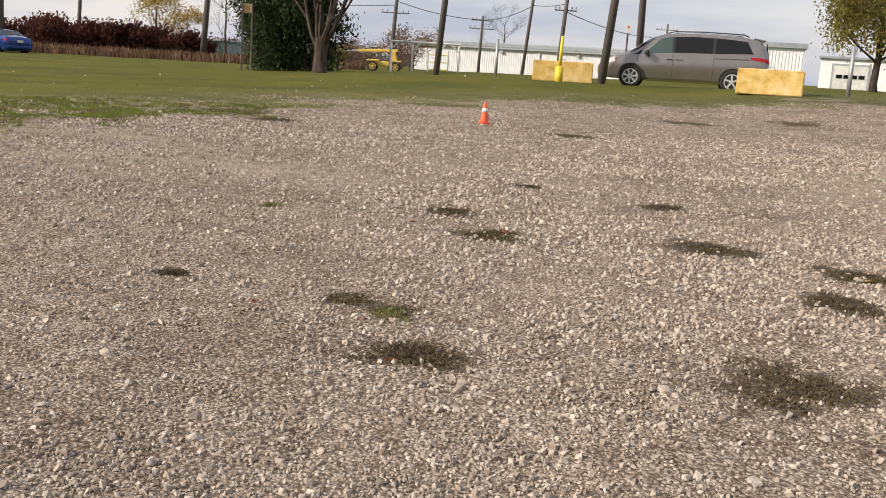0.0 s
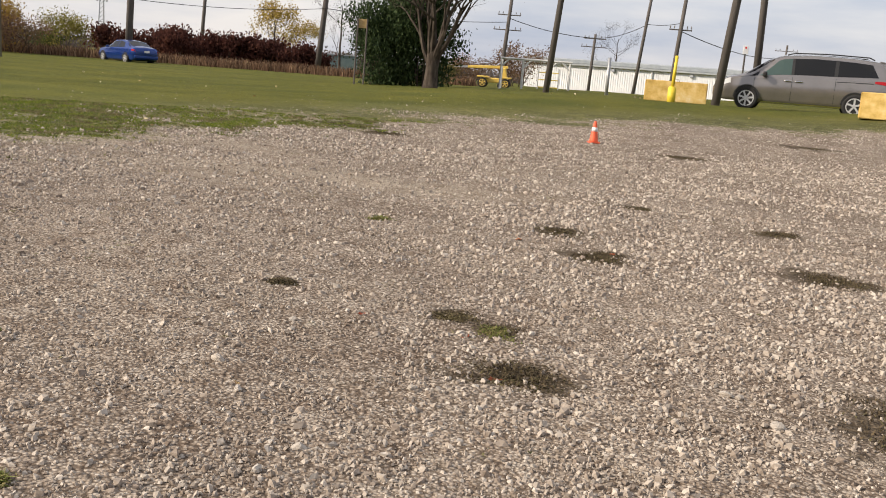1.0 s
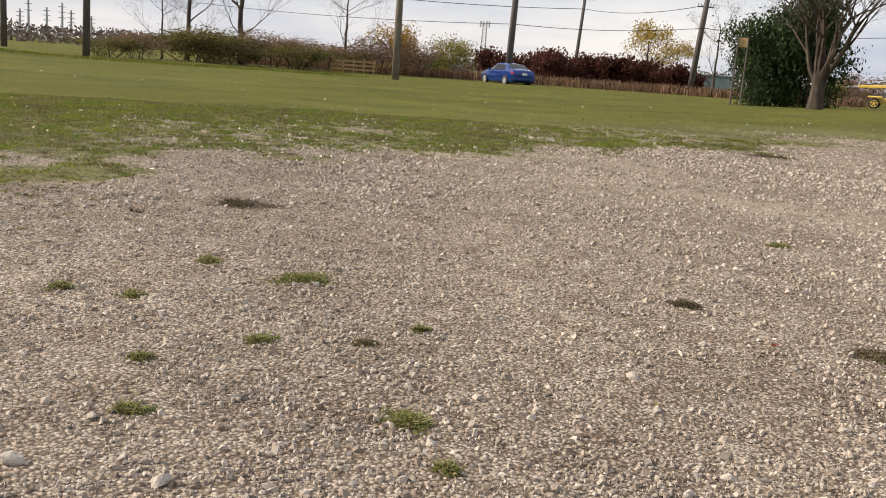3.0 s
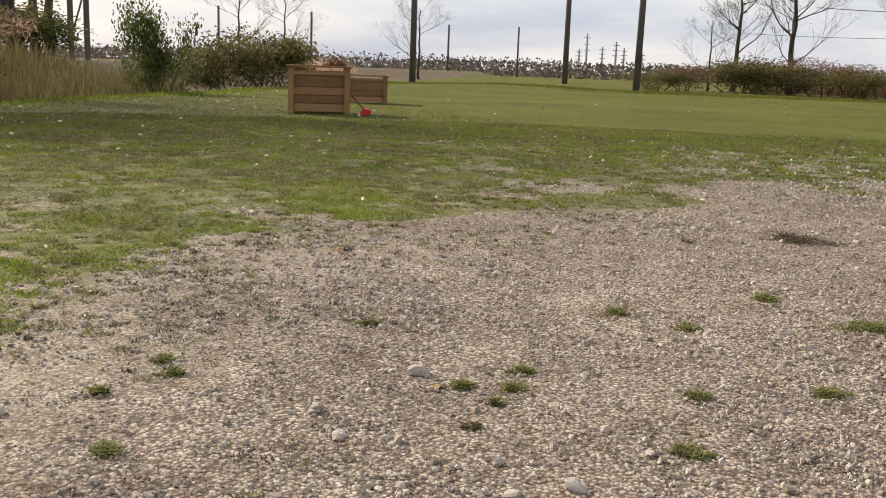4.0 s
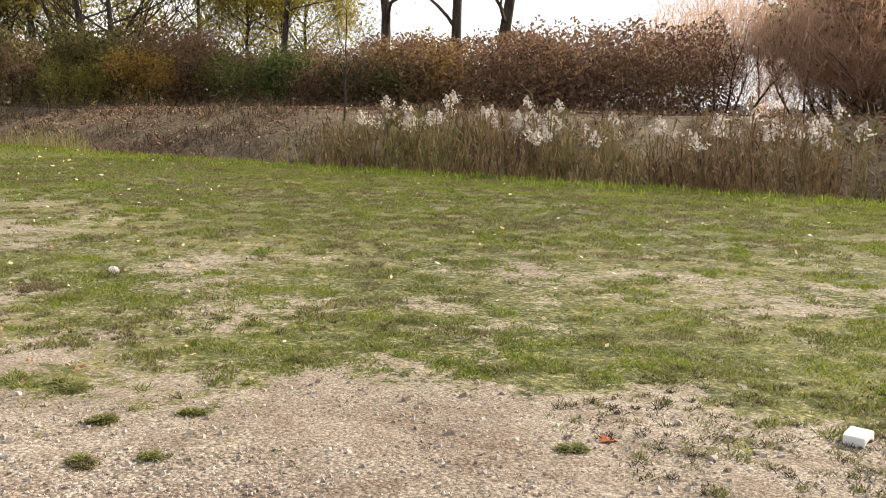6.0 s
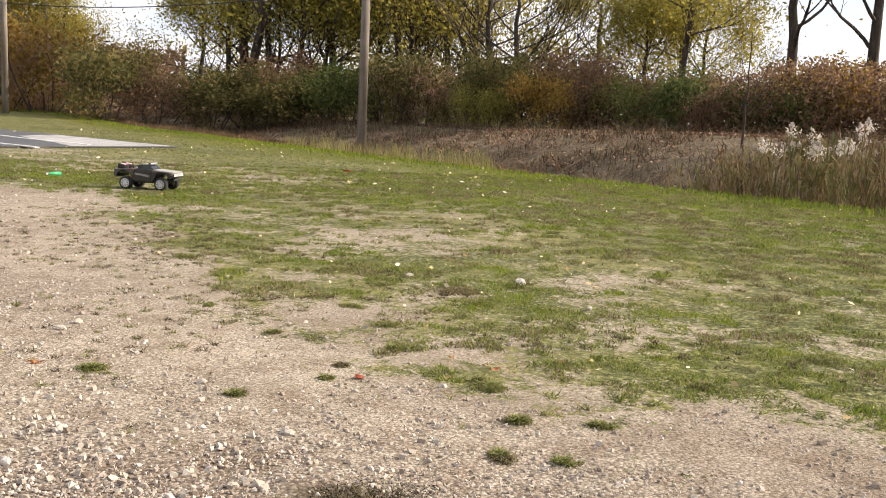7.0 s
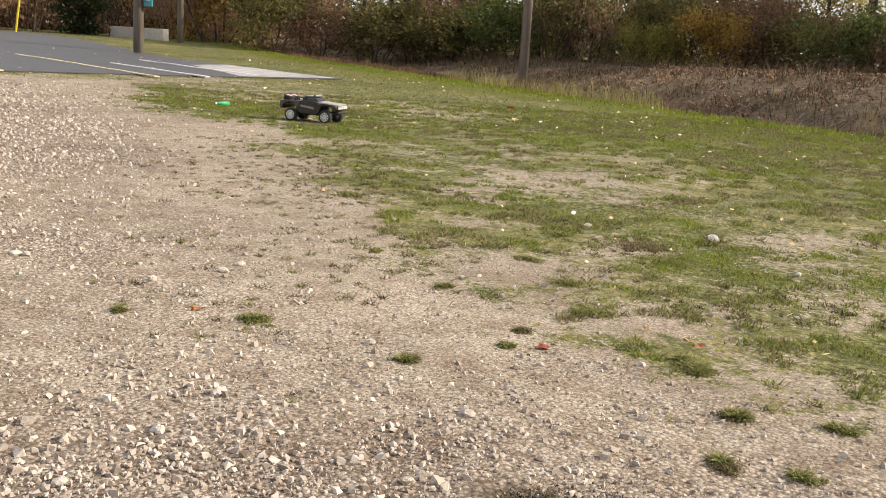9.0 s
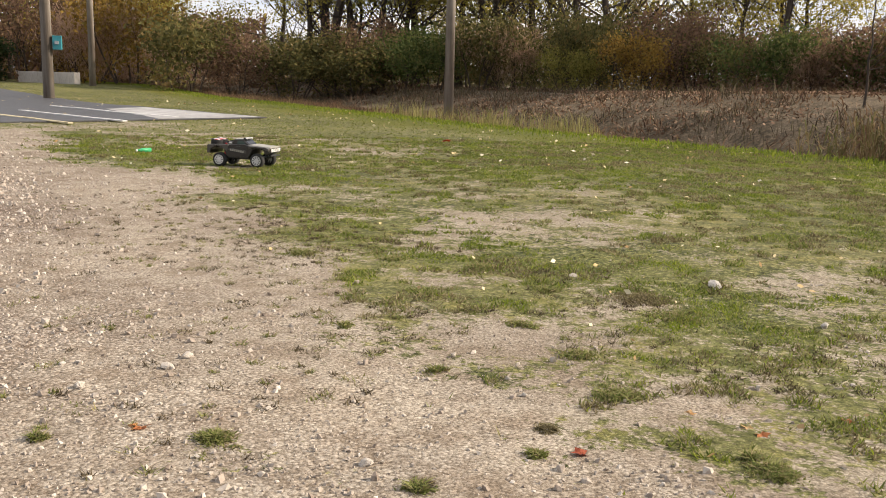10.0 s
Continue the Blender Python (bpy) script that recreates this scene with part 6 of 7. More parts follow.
    part("cab", extruded([(0.10, 0.215), (0.042, 0.268), (-0.055, 0.272), (-0.10, 0.215)], -0.102, 0.102, 0.006), M_RCBODY, t)
    part("windscreen", box((0.0735, 0, 0.243), (0.003, 0.17, 0.058), Euler((0, -0.86, 0)).to_matrix()), M_GLASS, t)
    part("roof_panel", box((-0.005, 0, 0.2745), (0.09, 0.18, 0.004), None, 0.001), M_RCHOOD, t, "pale roof panel")
    part("grille", box((0.338, 0, 0.172), (0.010, 0.235, 0.034), None, 0.003), M_RCGREY, t)
    for k in range(3):
        part("grille_bar", box((0.344, 0, 0.161 + 0.011 * k), (0.004, 0.225, 0.005)), M_WHITE, t, "bright grille bar")
    part("bumper", tube([(0.335, -0.11, 0.12), (0.352, -0.07, 0.118), (0.352, 0.07, 0.118), (0.335, 0.11, 0.12)], [0.008] * 4, 8), M_BLACK, t)
    part("skid_plate", box((0.29, 0, 0.105), (0.09, 0.12, 0.008), Euler((0, -0.5, 0)).to_matrix()), M_BLACK, t)
    part("chassis", box((0, 0, 0.085), (0.44, 0.14, 0.03), None, 0.006), M_BLACK, t)
    part("rear_axle", tube([(-0.194, -0.12, 0.07), (-0.194, 0.12, 0.07)], [0.016, 0.016], 8), M_BLACK, t)
    part("light_bar", box((0.046, 0, 0.282), (0.022, 0.17, 0.014), None, 0.003), M_BLACK, t)
    for i in range(6):
        y = -0.07 + i * 0.028
        part("roof_lamp", tube([(0.055, y, 0.283), (0.060, y, 0.283)], [0.009, 0.009], 10), M_CLEAR, t, "clear roof lamp")
    part("bed_floor", box((-0.20, 0, 0.19), (0.22, 0.22, 0.012)), M_BLACK, t)
    part("spare_strap", box((-0.262, 0, 0.262), (0.03, 0.20, 0.008), None, 0.002), M_RED, t, "red strap over the spare tyres")
    return t


def ground_pose(x, y, turn, dz=0.0):
    return pose(x, y, float(lie(x, y)) + dz, 0, 0, turn)


fw, rwheel = Vector((5.19, 30.97)), Vector((8.13, 30.32))
mid = (fw + rwheel) / 2
head = math.degrees(math.atan2(fw.y - rwheel.y, fw.x - rwheel.x))
minivan(ground_pose(mid.x, mid.y, head, -0.06))
sedan(ground_pose(-27.6, 56.2, 145, -0.12))
rc_truck(ground_pose(5.3, -9.75, 184, 0.004))

# ---- the north side: building, blocks, racks ----


def warehouse():
    b = thing("warehouse", pose(0, 0, 0), "long low white metal-sided warehouse with a grey roof", "building")
    a, c = Vector((-6.3, 110)), Vector((30, 96))
    d = (c - a).normalized()
    nrm = Vector((d.y, -d.x))
    L = (c - a).length
    rot = Euler((0, 0, math.atan2(d.y, d.x))).to_matrix()
    mid = (a + c) / 2 - nrm * 6
    part("wall", box((mid.x, mid.y, 0.95), (L, 12, 3.9), rot), M_SIDING, b)
    part("roof", box((mid.x, mid.y, 3.15), (L + 0.6, 12.8, 0.55), rot, 0.1), M_ROOF, b)
    rib0 = None
    n = 150
    for i in range(n):
        p = a + d * (L * (i + 0.5) / n) + nrm * 0.03
        if rib0 is None:
            rib0 = part("siding_rib", box((0, 0, 0), (0.10, 0.03, 3.6), rot), M_SIDING, b)
            rib0.location = (p.x, p.y, 1.0)
        else:
            o = new("siding_rib", rib0.data)
            o.parent, o.location = b, (p.x, p.y, 1.0)
    q = (a + c) / 2 + nrm * 0.25
    part("eaves_trim", box((q.x, q.y, 2.82), (L + 0.6, 0.3, 0.16), rot), M_TRIM, b)
    for k in (0.27, 0.49, 0.62, 0.75):
        p = a + d * L * k + nrm * 0.15
        part("wall_lamp", box((p.x, p.y, 2.45), (0.35, 0.3, 0.3), rot, 0.05), M_TRIM, b)
    for k in (0.38, 0.66):
        p = a + d * L * k + nrm * 0.12
        part("downpipe", tube([(p.x, p.y, -0.8), (p.x, p.y, 2.75)], [0.08, 0.08], 6), M_WHITESTEEL, b)
    return b


def garage():
    b = thing("garage_building", pose(27.9, 70.6, 0.5, 0, 0, -22), "small pale garage with a white overhead door", "building")
    part("wall", box((0, 1.5, 1.2), (4.9, 4, 2.4)), M_SIDING, b)
    part("roof", box((0, 1.5, 2.47), (5.2, 4.4, 0.16)), M_ROOF, b)
    door = part("overhead_door", box((-0.35, -0.54, 0.95), (2.3, 0.08, 1.9)), M_WHITESTEEL, b)
    for k in range(4):
        part("door_pane", box((-1.1 + k * 0.5, -0.60, 1.15), (0.40, 0.03, 0.26)), M_GLASS, door)
    part("door_frame", box((-0.35, -0.52, 1.0), (2.6, 0.05, 2.1)), M_TRIM, b)
    h = thing("metal_hall", pose(24.4, 92.6, 0.4, 0, 0, -16), "taller pale metal hall with a grey roof", "building")
    part("wall", box((0, 4, 1.9), (13.5, 8, 3.8)), M_SIDING, h)
    part("roof", box((0, 4, 4.0), (14.0, 8.6, 0.45)), M_ROOF, h)
    part("wall_panel", box((5.0, -0.04, 0.9), (1.6, 0.08, 0.9)), M_TRIM, h)
    for k in range(45):
        part("siding_rib", box((-6.6 + k * 0.3, -0.02, 1.9), (0.08, 0.04, 3.7)), M_SIDING, h)


def concrete_block(x, y, turn, length, label):
    b = thing("concrete_block", ground_pose(x, y, turn), label, "block", "yellow blocks")
    bm = bmesh.new()
    add_box(bm, (0, 0, 0.31), (length, 0.62, 0.64), None, 0.03)
    bmesh.ops.subdivide_edges(bm, edges=bm.edges, cuts=3, use_grid_fill=True)
    rng = random.Random(int(x * 10))
    for v in bm.verts:
        v.co += Vector((rng.uniform(-1, 1), rng.uniform(-1, 1), rng.uniform(-1, 1))) * 0.008
    part("block", bm, M_YBLOCK, b)
    part("lifting_loop", tube([(-0.1, 0, 0.62), (-0.06, 0, 0.70), (0.06, 0, 0.70), (0.1, 0, 0.62)], [0.012] * 4, 6), M_STEEL, b)
    part("chipped_end", box((length / 2 - 0.02, 0, 0.30), (0.05, 0.56, 0.56), None, 0.02), M_CONC, b, "grey end face")


def bollard():
    b = thing("bollard", ground_pose(2.76, 29.87, 0), "thin yellow pole in a thick yellow sleeve", "bollard")
    part("sleeve", tube([(0, 0, -0.1), (0, 0, 0.42)], [0.125, 0.125], 16), M_YELLOW, b, smooth=True)
    part("pole", tube([(0, 0, 0.4), (0.03, 0, 1.38)], [0.055, 0.05], 10), M_YELLOW, b, smooth=True)
    part("cap", tube([(0, 0, 0.40), (0, 0, 0.46)], [0.132, 0.09], 16), M_YELLOW, b)


def post(x, y, h, r, label, mat=None, dz=0.0):
    ob = part("post", tube([(0, 0, -0.2), (0, 0, h)], [r, r * 0.96], 10), mat or M_STEEL, smooth=True)
    ob.matrix_world = ground_pose(x, y, 0, dz)
    return tagged(ob, label, "post")


def pipe_rack():
    r = thing("pipe_rack", ground_pose(-2.15, 46.0, 2), "white welded pipe rack on the lawn", "rack")
    for x in (-1.65, -0.62, 0.62, 1.62):
        for y in (0, 1.4):
            part("leg", tube([(x, y, -0.1), (x, y, 1.36)], [0.042, 0.042], 8), M_WHITESTEEL, r)
    for y in (0, 1.4):
        part("top_rail", tube([(-1.7, y, 1.36), (1.7, y, 1.36)], [0.048, 0.048], 8), M_WHITESTEEL, r)
    for x in (-1.65, -0.62, 0.62, 1.62):
        part("cross_rail", tube([(x, 0, 1.36), (x, 1.4, 1.36)], [0.05, 0.05], 8), M_WHITESTEEL, r)
        part("brace", tube([(x, 0, 0.95), (x + (0.4 if x < 1 else -0.4), 0, 1.34)], [0.04, 0.04], 6), M_WHITESTEEL, r)
    cage = thing("wire_cage", ground_pose(-1.55, 47.2, 2), "white steel cage with yellow rails", "cage")
    for x in (-0.5, 0, 0.5):
        part("upright", box((x, 0, 0.5), (0.05, 0.05, 1.0)), M_WHITESTEEL, cage)
    for z in (0.1, 0.45, 0.8):
        part("rail", box((0, 0, z), (1.05, 0.045, 0.045)), M_YELLOW, cage)


def lift_machine():
    m = thing("boom_lift", ground_pose(-5.3, 60, 182), "small yellow boom machine parked by the trees", "machine")
    part("chassis", box((-0.1, 0, 0.47), (1.5, 0.9, 0.30), None, 0.06), M_MACHINE, m)
    for x in (-0.7, 0.7):
        for y in (-0.55, 0.55):
            wheel(m, x, y, 0.30, 0.22, 1 if y > 0 else -1, 5, M_MACHINE)
            part("mudguard", box((x, y, 0.66), (0.72, 0.26, 0.10), None, 0.04), M_MACHINE, m)
    part("tower", box((-0.55, 0, 0.9), (0.40, 0.55, 0.72), Euler((0, 0.2, 0)).to_matrix(), 0.05), M_MACHINE, m)
    part("boom", box((0.45, 0, 1.26), (2.5, 0.20, 0.17), Euler((0, 0.05, 0)).to_matrix(), 0.03), M_MACHINE, m)
    part("boom_tip", box((2.4, 0, 1.16), (1.6, 0.14, 0.12), Euler((0, 0.05, 0)).to_matrix()), M_STEEL, m)


warehouse()
garage()
concrete_block(7.72, 25.0, -17, 1.62, "yellow-painted concrete block with chipped edges behind which a minivan stands")
concrete_block(2.98, 31.1, -4, 1.9, "long yellow-painted concrete block beside a leaning pole")
bollard()
post(0.98, 35.99, 1.36, 0.065, "grey steel post on the lawn")
post(9.8, 25.15, 1.28, 0.055, "galvanised steel post on the lawn")
pipe_rack()
lift_machine()


def notice_frame():
    s = thing("sign_frame", ground_pose(-9.5, 40.93, 12), "two dark posts carrying a small weathered board", "sign")
    for x in (-0.2, 0.2):
        part("post", tube([(x, 0, -0.2), (x + 0.03, 0, 2.8)], [0.036, 0.036], 8), M_DARKPOLE, s)
    part("board", box((0.03, 0.03, 2.58), (0.36, 0.03, 0.38), None, 0.01), M_PLY, s, "weathered tan board")


notice_frame()
sg = thing("parking_sign", ground_pose(5.25, 33.0, 0), "small white sign with red mark on a dark post", "sign")
part("post", tube([(0, 0, -0.2), (0, 0, 1.95)], [0.03, 0.03], 6), M_DARKPOLE, sg)
part("plate", box((0, -0.04, 1.85), (0.17, 0.02, 0.28), None, 0.006), M_SIGN, sg)
part("mark", tube([(0, -0.052, 1.92), (0, -0.056, 1.92)], [0.032, 0.032], 14), M_RED, sg, "round red mark")

ct = thing("storage_container", ground_pose(-19.9, 78.5, 14), "faded grey-green storage container behind dry grass", "container")
part("shell", box((0, 0, 0.75), (2.9, 2.2, 1.7), None, 0.03), M_CONTAINER, ct)
part("end_fence", box((-1.75, -0.2, 0.8), (0.5, 1.0, 1.75)), M_WHITESTEEL, ct, "white panel at the container's end")
part("top_rail", box((0, -1.12, 1.58), (2.95, 0.06, 0.10)), M_TRIM, ct)

tw = thing("radio_mast", pose(-120, 230.5, 0), "distant steel lattice radio mast", "mast")
for x, y in ((-0.9, -0.5), (0.9, -0.5), (0, 1.0)):
    part("leg", tube([(x, y, 0), (x * 0.55, y * 0.55, 12.6)], [0.16, 0.12], 5), M_STEEL, tw)
for i in range(12):
    z = i * 1.05
    k = 1 - 0.45 * z / 12.6
    part("lattice", tube([(-0.9 * k, -0.5 * k, z), (0.9 * k, -0.5 * k, z + 1.05)], [0.09, 0.09], 4), M_STEEL, tw)
    part("lattice", tube([(0.9 * k, -0.5 * k, z), (0, 1.0 * k, z + 1.05)], [0.09, 0.09], 4), M_STEEL, tw)
for x in (-1.3, -0.5, 0.5, 1.3):
    part("antenna", box((x, -0.3, 12.2), (0.35, 0.3, 1.6)), M_TRIM, tw)

fe = thing("wooden_fence", ground_pose(-35.8, 50.7, 35), "brown wooden rail fence before the shrubs", "fence")
for i in range(5):
    part("fence_post", box((-1.3 + i * 0.65, 0, 0.4), (0.09, 0.09, 0.95)), M_PLY, fe)
for z in (0.2, 0.45, 0.7):
    part("fence_rail", box((0, -0.05, z), (2.8, 0.04, 0.12)), M_PLY, fe)

# ---- the asphalt lot ----
CORNER, ALONG, AWAY = Vector((10.4, -19.8)), Vector((0.40, 0.917)), Vector((0.86, -0.51))


def lot_xy(a, b):
    """a metres along the gravel side from the corner, b metres away from it."""
    p = CORNER + ALONG * a + AWAY * b
    return p.x, p.y


def lot_sheet(name, corners, mat, lift, label, category, kind="", parent=None, n=(24, 24)):
    bm = bmesh.new()
    grid = []
    for i in range(n[0] + 1):
        row = []
        for j in range(n[1] + 1):
            u, v = i / n[0], j / n[1]
            a = (corners[0][0] * (1 - u) + corners[1][0] * u) * (1 - v) + (corners[3][0] * (1 - u) + corners[2][0] * u) * v
            b = (corners[0][1] * (1 - u) + corners[1][1] * u) * (1 - v) + (corners[3][1] * (1 - u) + corners[2][1] * u) * v
            x, y = lot_xy(a, b)
            row.append(bm.verts.new((x, y, float(lie(x, y)) + lift)))
        grid.append(row)
    top = []
    for i in range(n[0]):
        for j in range(n[1]):
            top.append(bm.faces.new((grid[i][j], grid[i + 1][j], grid[i + 1][j + 1], grid[i][j + 1])))
    bmesh.ops.recalc_face_normals(bm, faces=bm.faces)
    if top[0].normal.z < 0:
        bmesh.ops.reverse_faces(bm, faces=bm.faces)
    bmesh.ops.extrude_face_region(bm, geom=list(bm.faces))
    for v in set(v for f in top for v in f.verts):
        v.co.z -= 0.02
    bmesh.ops.recalc_face_normals(bm, faces=bm.faces)
    ob = part(name, bm, mat, parent)
    return tagged(ob, label, category, kind=kind) if label else ob


road = lot_sheet("road", [(0, 0), (40, 0), (40, 60), (0, 60)], M_ASPHALT, 0.030, "dark asphalt parking lot with worn lines", "parking lot", "structure", n=(40, 60))
lot_patch = lot_sheet("pavement", [(0.15, 0.15), (2.6, 0.15), (1.7, 4.8), (0.3, 5.6)], M_LOTPATCH, 0.038, "pale patch at the corner of the lot", "pavement", "structure")


def lot_line(a0, b0, a1, b1, mat):
    d = Vector((a1 - a0, b1 - b0)).normalized()
    q = Vector((-d.y, d.x)) * 0.05
    lot_sheet("painted_line", [(a0 - q.x, b0 - q.y), (a1 - q.x, b1 - q.y), (a1 + q.x, b1 + q.y), (a0 + q.x, b0 + q.y)], mat, 0.046, "", "", parent=road, n=(10, 1))


def to_lot(x, y):
    d = Vector((x, y)) - CORNER
    k = ALONG.x * AWAY.y - ALONG.y * AWAY.x
    return (d.x * AWAY.y - d.y * AWAY.x) / k, (ALONG.x * d.y - ALONG.y * d.x) / k


for (xa, ya), (xb, yb), mt in (((19.26, -19.02), (11.6, -14.95), M_LINE), ((17.0, -14.9), (13.1, -12.8), M_LINE), ((17.2, -21.2), (11.6, -18.2), M_WLINE), ((15.6, -18.3), (11.4, -16.2), M_WLINE)):
    lot_line(*to_lot(xa, ya), *to_lot(xb, yb), mt)


# ---- wooden planters and small things west ----


def plank_crate(x, y, turn, w, d, h, rows, label):
    c = thing("wooden_crate", ground_pose(x, y, turn), label, "crate", "wooden crates")
    for sx in (-1, 1):
        for sy in (-1, 1):
            part("corner_post", box((sx * (w / 2 - 0.05), sy * (d / 2 - 0.05), h / 2), (0.10, 0.10, h), None, 0.006), M_WOOD, c)
    ph = (h - 0.08) / rows
    for k in range(rows):
        z = 0.03 + ph * (k + 0.5)
        for sy in (-1, 1):
            part("plank", box((0, sy * (d / 2 - 0.075), z), (w - 0.20, 0.04, ph - 0.012), None, 0.005), M_WOOD, c)
        for sx in (-1, 1):
            part("plank", box((sx * (w / 2 - 0.075), 0, z), (0.04, d - 0.20, ph - 0.012), None, 0.005), M_WOOD, c)
    for sy in (-1, 1):
        part("top_board", box((0, sy * (d / 2 - 0.03), h + 0.018), (w + 0.04, 0.14, 0.036), None, 0.006), M_WOOD, c)
    for sx in (-1, 1):
        part("top_board", box((sx * (w / 2 - 0.03), 0, h + 0.0165), (0.14, d - 0.10, 0.032), None, 0.006), M_WOOD, c)
    part("lower_rail", box((0, -d / 2 + 0.05, h - 0.10), (w - 0.2, 0.05, 0.06), None, 0.006), M_WOOD, c)
    return c


vec = Vector((-16.01 + 16.38, 6.70 - 5.77))
plank_crate(-16.6, 6.38, math.degrees(math.atan2(vec.y, vec.x)), 1.08, 0.8, 0.80, 5, "open wooden plank crate standing on the lawn")
plank_crate(-20.8, 9.2, math.degrees(math.atan2(0.65, 0.29)), 0.95, 0.7, 0.62, 4, "smaller wooden plank crate further off on the lawn")
mum = shrub("potted_flowers", 0.42, 0.22, 500, 0.03, LEAF["russet"], 77, "rust-red flowers growing out of a wooden crate", 5, category="flowers")
mum.matrix_world = pose(-16.7, 6.72, 0.78)
scoop = thing("shovel", ground_pose(-15.72, 6.78, 60), "small red plastic shovel leaning at a crate", "shovel")
part("blade", extruded([(0.0, 0.0), (0.20, 0.02), (0.22, 0.10), (0.06, 0.14)], -0.07, 0.07, 0.01), M_RED, scoop)
part("shaft", tube([(0.08, 0, 0.12), (-0.14, 0, 0.34)], [0.012, 0.012], 6), M_BLACK, scoop)

# tall steel frame of a power line, and thin masts on the skyline
hf = thing("pylon", pose(-74.65, 10.7, 0.4), "tall dark H-frame power line pylon", "pylon")
for y in (-0.55, 0.55):
    part("leg", tube([(0, y, -0.4), (0, y, 14)], [0.22, 0.18], 8), M_DARKPOLE, hf)
part("cross_beam", box((0, 0, 5.3), (0.2, 3.2, 0.22)), M_DARKPOLE, hf)
part("cross_beam", box((0, 0, 10.5), (0.2, 6.0, 0.25)), M_DARKPOLE, hf)
part("brace", tube([(0, -0.5, 1.8), (0, 0.5, 5.2)], [0.07, 0.07], 5), M_DARKPOLE, hf)
for x, y, h in ((-109.2, 71.0, 6.6), (-105.3, 58.2, 5.6), (-103.1, 39.4, 6.0), (-106.3, 29.8, 6.2)):
    p = post(x, y, h, 0.13, "thin distant pole on the skyline", M_DARKPOLE)
    p["category"] = "pole"
for x, y, h in ((-148.3, 119, 7.0), (-159.7, 120.6, 8.8), (-152, 124, 6.0), (-156, 116, 5.5), (-164, 128, 6.5), (-143, 121, 5.0)):
    py = thing("pylon", pose(x, y, 0), "distant steel transmission pole with short arms", "pylon", "distant pylons")
    part("mast", tube([(0, 0, -0.4), (0, 0, h)], [0.28, 0.16], 6), M_TRIM, py)
    for k in (0.62, 0.76, 0.9):
        part("arm", box((0, 0, h * k), (0.15, 1.6, 0.12)), M_TRIM, py)

utility_pole(0.8, 90, 5.3, 0.15, (0.03, 0), M_DARKPOLE, ((0.92, 2.0, 0.1), (0.78, 2.4, 0.1)), "distant dark utility pole with two crossarms")
utility_pole(3.75, 70, 8.5, 0.13, (0.085, 0), M_DARKPOLE, ((0.95, 2.2, 0.1),), "leaning dark utility pole behind the warehouse yard")
utility_pole(5.55, 61.7, 7.0, 0.15, (0.06, 0), M_DARKPOLE, ((0.92, 2.0, 0.1), (0.62, 1.4, 0.1)), "grey utility pole with crossarms")
utility_pole(-6.6, 79.8, 7.5, 0.18, (0.06, 0), M_DARKPOLE, ((0.78, 1.9, 0.1), (0.62, 2.3, 0.1)), "distant utility pole with rows of insulators")
utility_pole(23.3, 117.7, 7.0, 0.15, (0.02, 0), M_DARKPOLE, ((0.9, 2.6, -0.2), (0.75, 2.0, -0.2)), "distant utility pole above the warehouse roof")

for a, b, sg_, r in (((5.2, 33.5, 8.6), (16, 26.5, 2.2), 0.9, 0.02), ((4.9, 33.5, 9.6), (30, 24, 5.2), 1.0, 0.02),
                     ((-60, 62, 4.6), (-28.9, 59.3, 3.9), 0.3, 0.02), ((-28.9, 59.3, 3.9), (-19.6, 72.3, 4.9), 0.3, 0.02), ((-19.6, 72.3, 4.9), (-6.2, 79.8, 5.3), 0.3, 0.025),
                     ((-60, 70, 7.2), (-37.3, 92.6, 7.4), 0.5, 0.03), ((-37.3, 92.6, 7.4), (-19.5, 72.4, 6.6), 0.5, 0.025), ((-6.2, 79.8, 5.6), (0.95, 90, 5.0), 0.3, 0.03), ((0.95, 90, 5.0), (4.3, 70, 5.3), 0.3, 0.025), ((4.3, 70, 5.3), (5.85, 61.7, 5.0), 0.1, 0.02),
                     ((5.85, 61.7, 4.5), (23.4, 117.7, 5.6), 0.6, 0.03),
                     ((21, -25.7, 4.8), (28, -36.8, 5.0), 0.2, 0.02), ((28, -36.8, 5.0), (41, -58, 5.6), 0.3, 0.02), ((10, -31.7, 5.2), (28, -36.8, 5.0), 0.4, 0.02), ((21, -25.7, 4.6), (10, -31.7, 5.0), 0.3, 0.018)):
    cable(a, b, sg_, r)

# ---- by the lot ----
vf = thing("vinyl_fence", ground_pose(30.1, -27.5, -47), "white vinyl picket fence at the lot's edge", "fence")
for i in range(17):
    part("picket", box((-1.9 + i * 0.16, 0, 0.65), (0.135, 0.035, 1.05), None, 0.004), M_VINYL, vf)
for z in (0.15, 1.15):
    part("rail", box((-0.62, 0, z), (2.7, 0.06, 0.09), None, 0.006), M_VINYL, vf)
part("end_post", box((0.78, 0, 0.62), (0.13, 0.13, 1.3), None, 0.01), M_VINYL, vf)
guy = part("guy_guard", tube([(0, 0, -0.1), (-0.55, 0.1, 2.2)], [0.05, 0.05], 8), M_YELLOW)
guy.matrix_world = ground_pose(36.4, -35.4, 0)
tagged(guy, "leaning yellow guard on a pole's guy wire", "guy wire")
tb = thing("meter_box", pose(20.6, -25.6, 1.75, 0, 0, 30), "small teal metal box on a utility pole", "box")
part("case", box((0, -0.20, 0), (0.26, 0.16, 0.42), None, 0.01), M_TEAL, tb)
part("bracket", box((0, -0.1, 0), (0.1, 0.12, 0.1)), M_STEEL, tb)
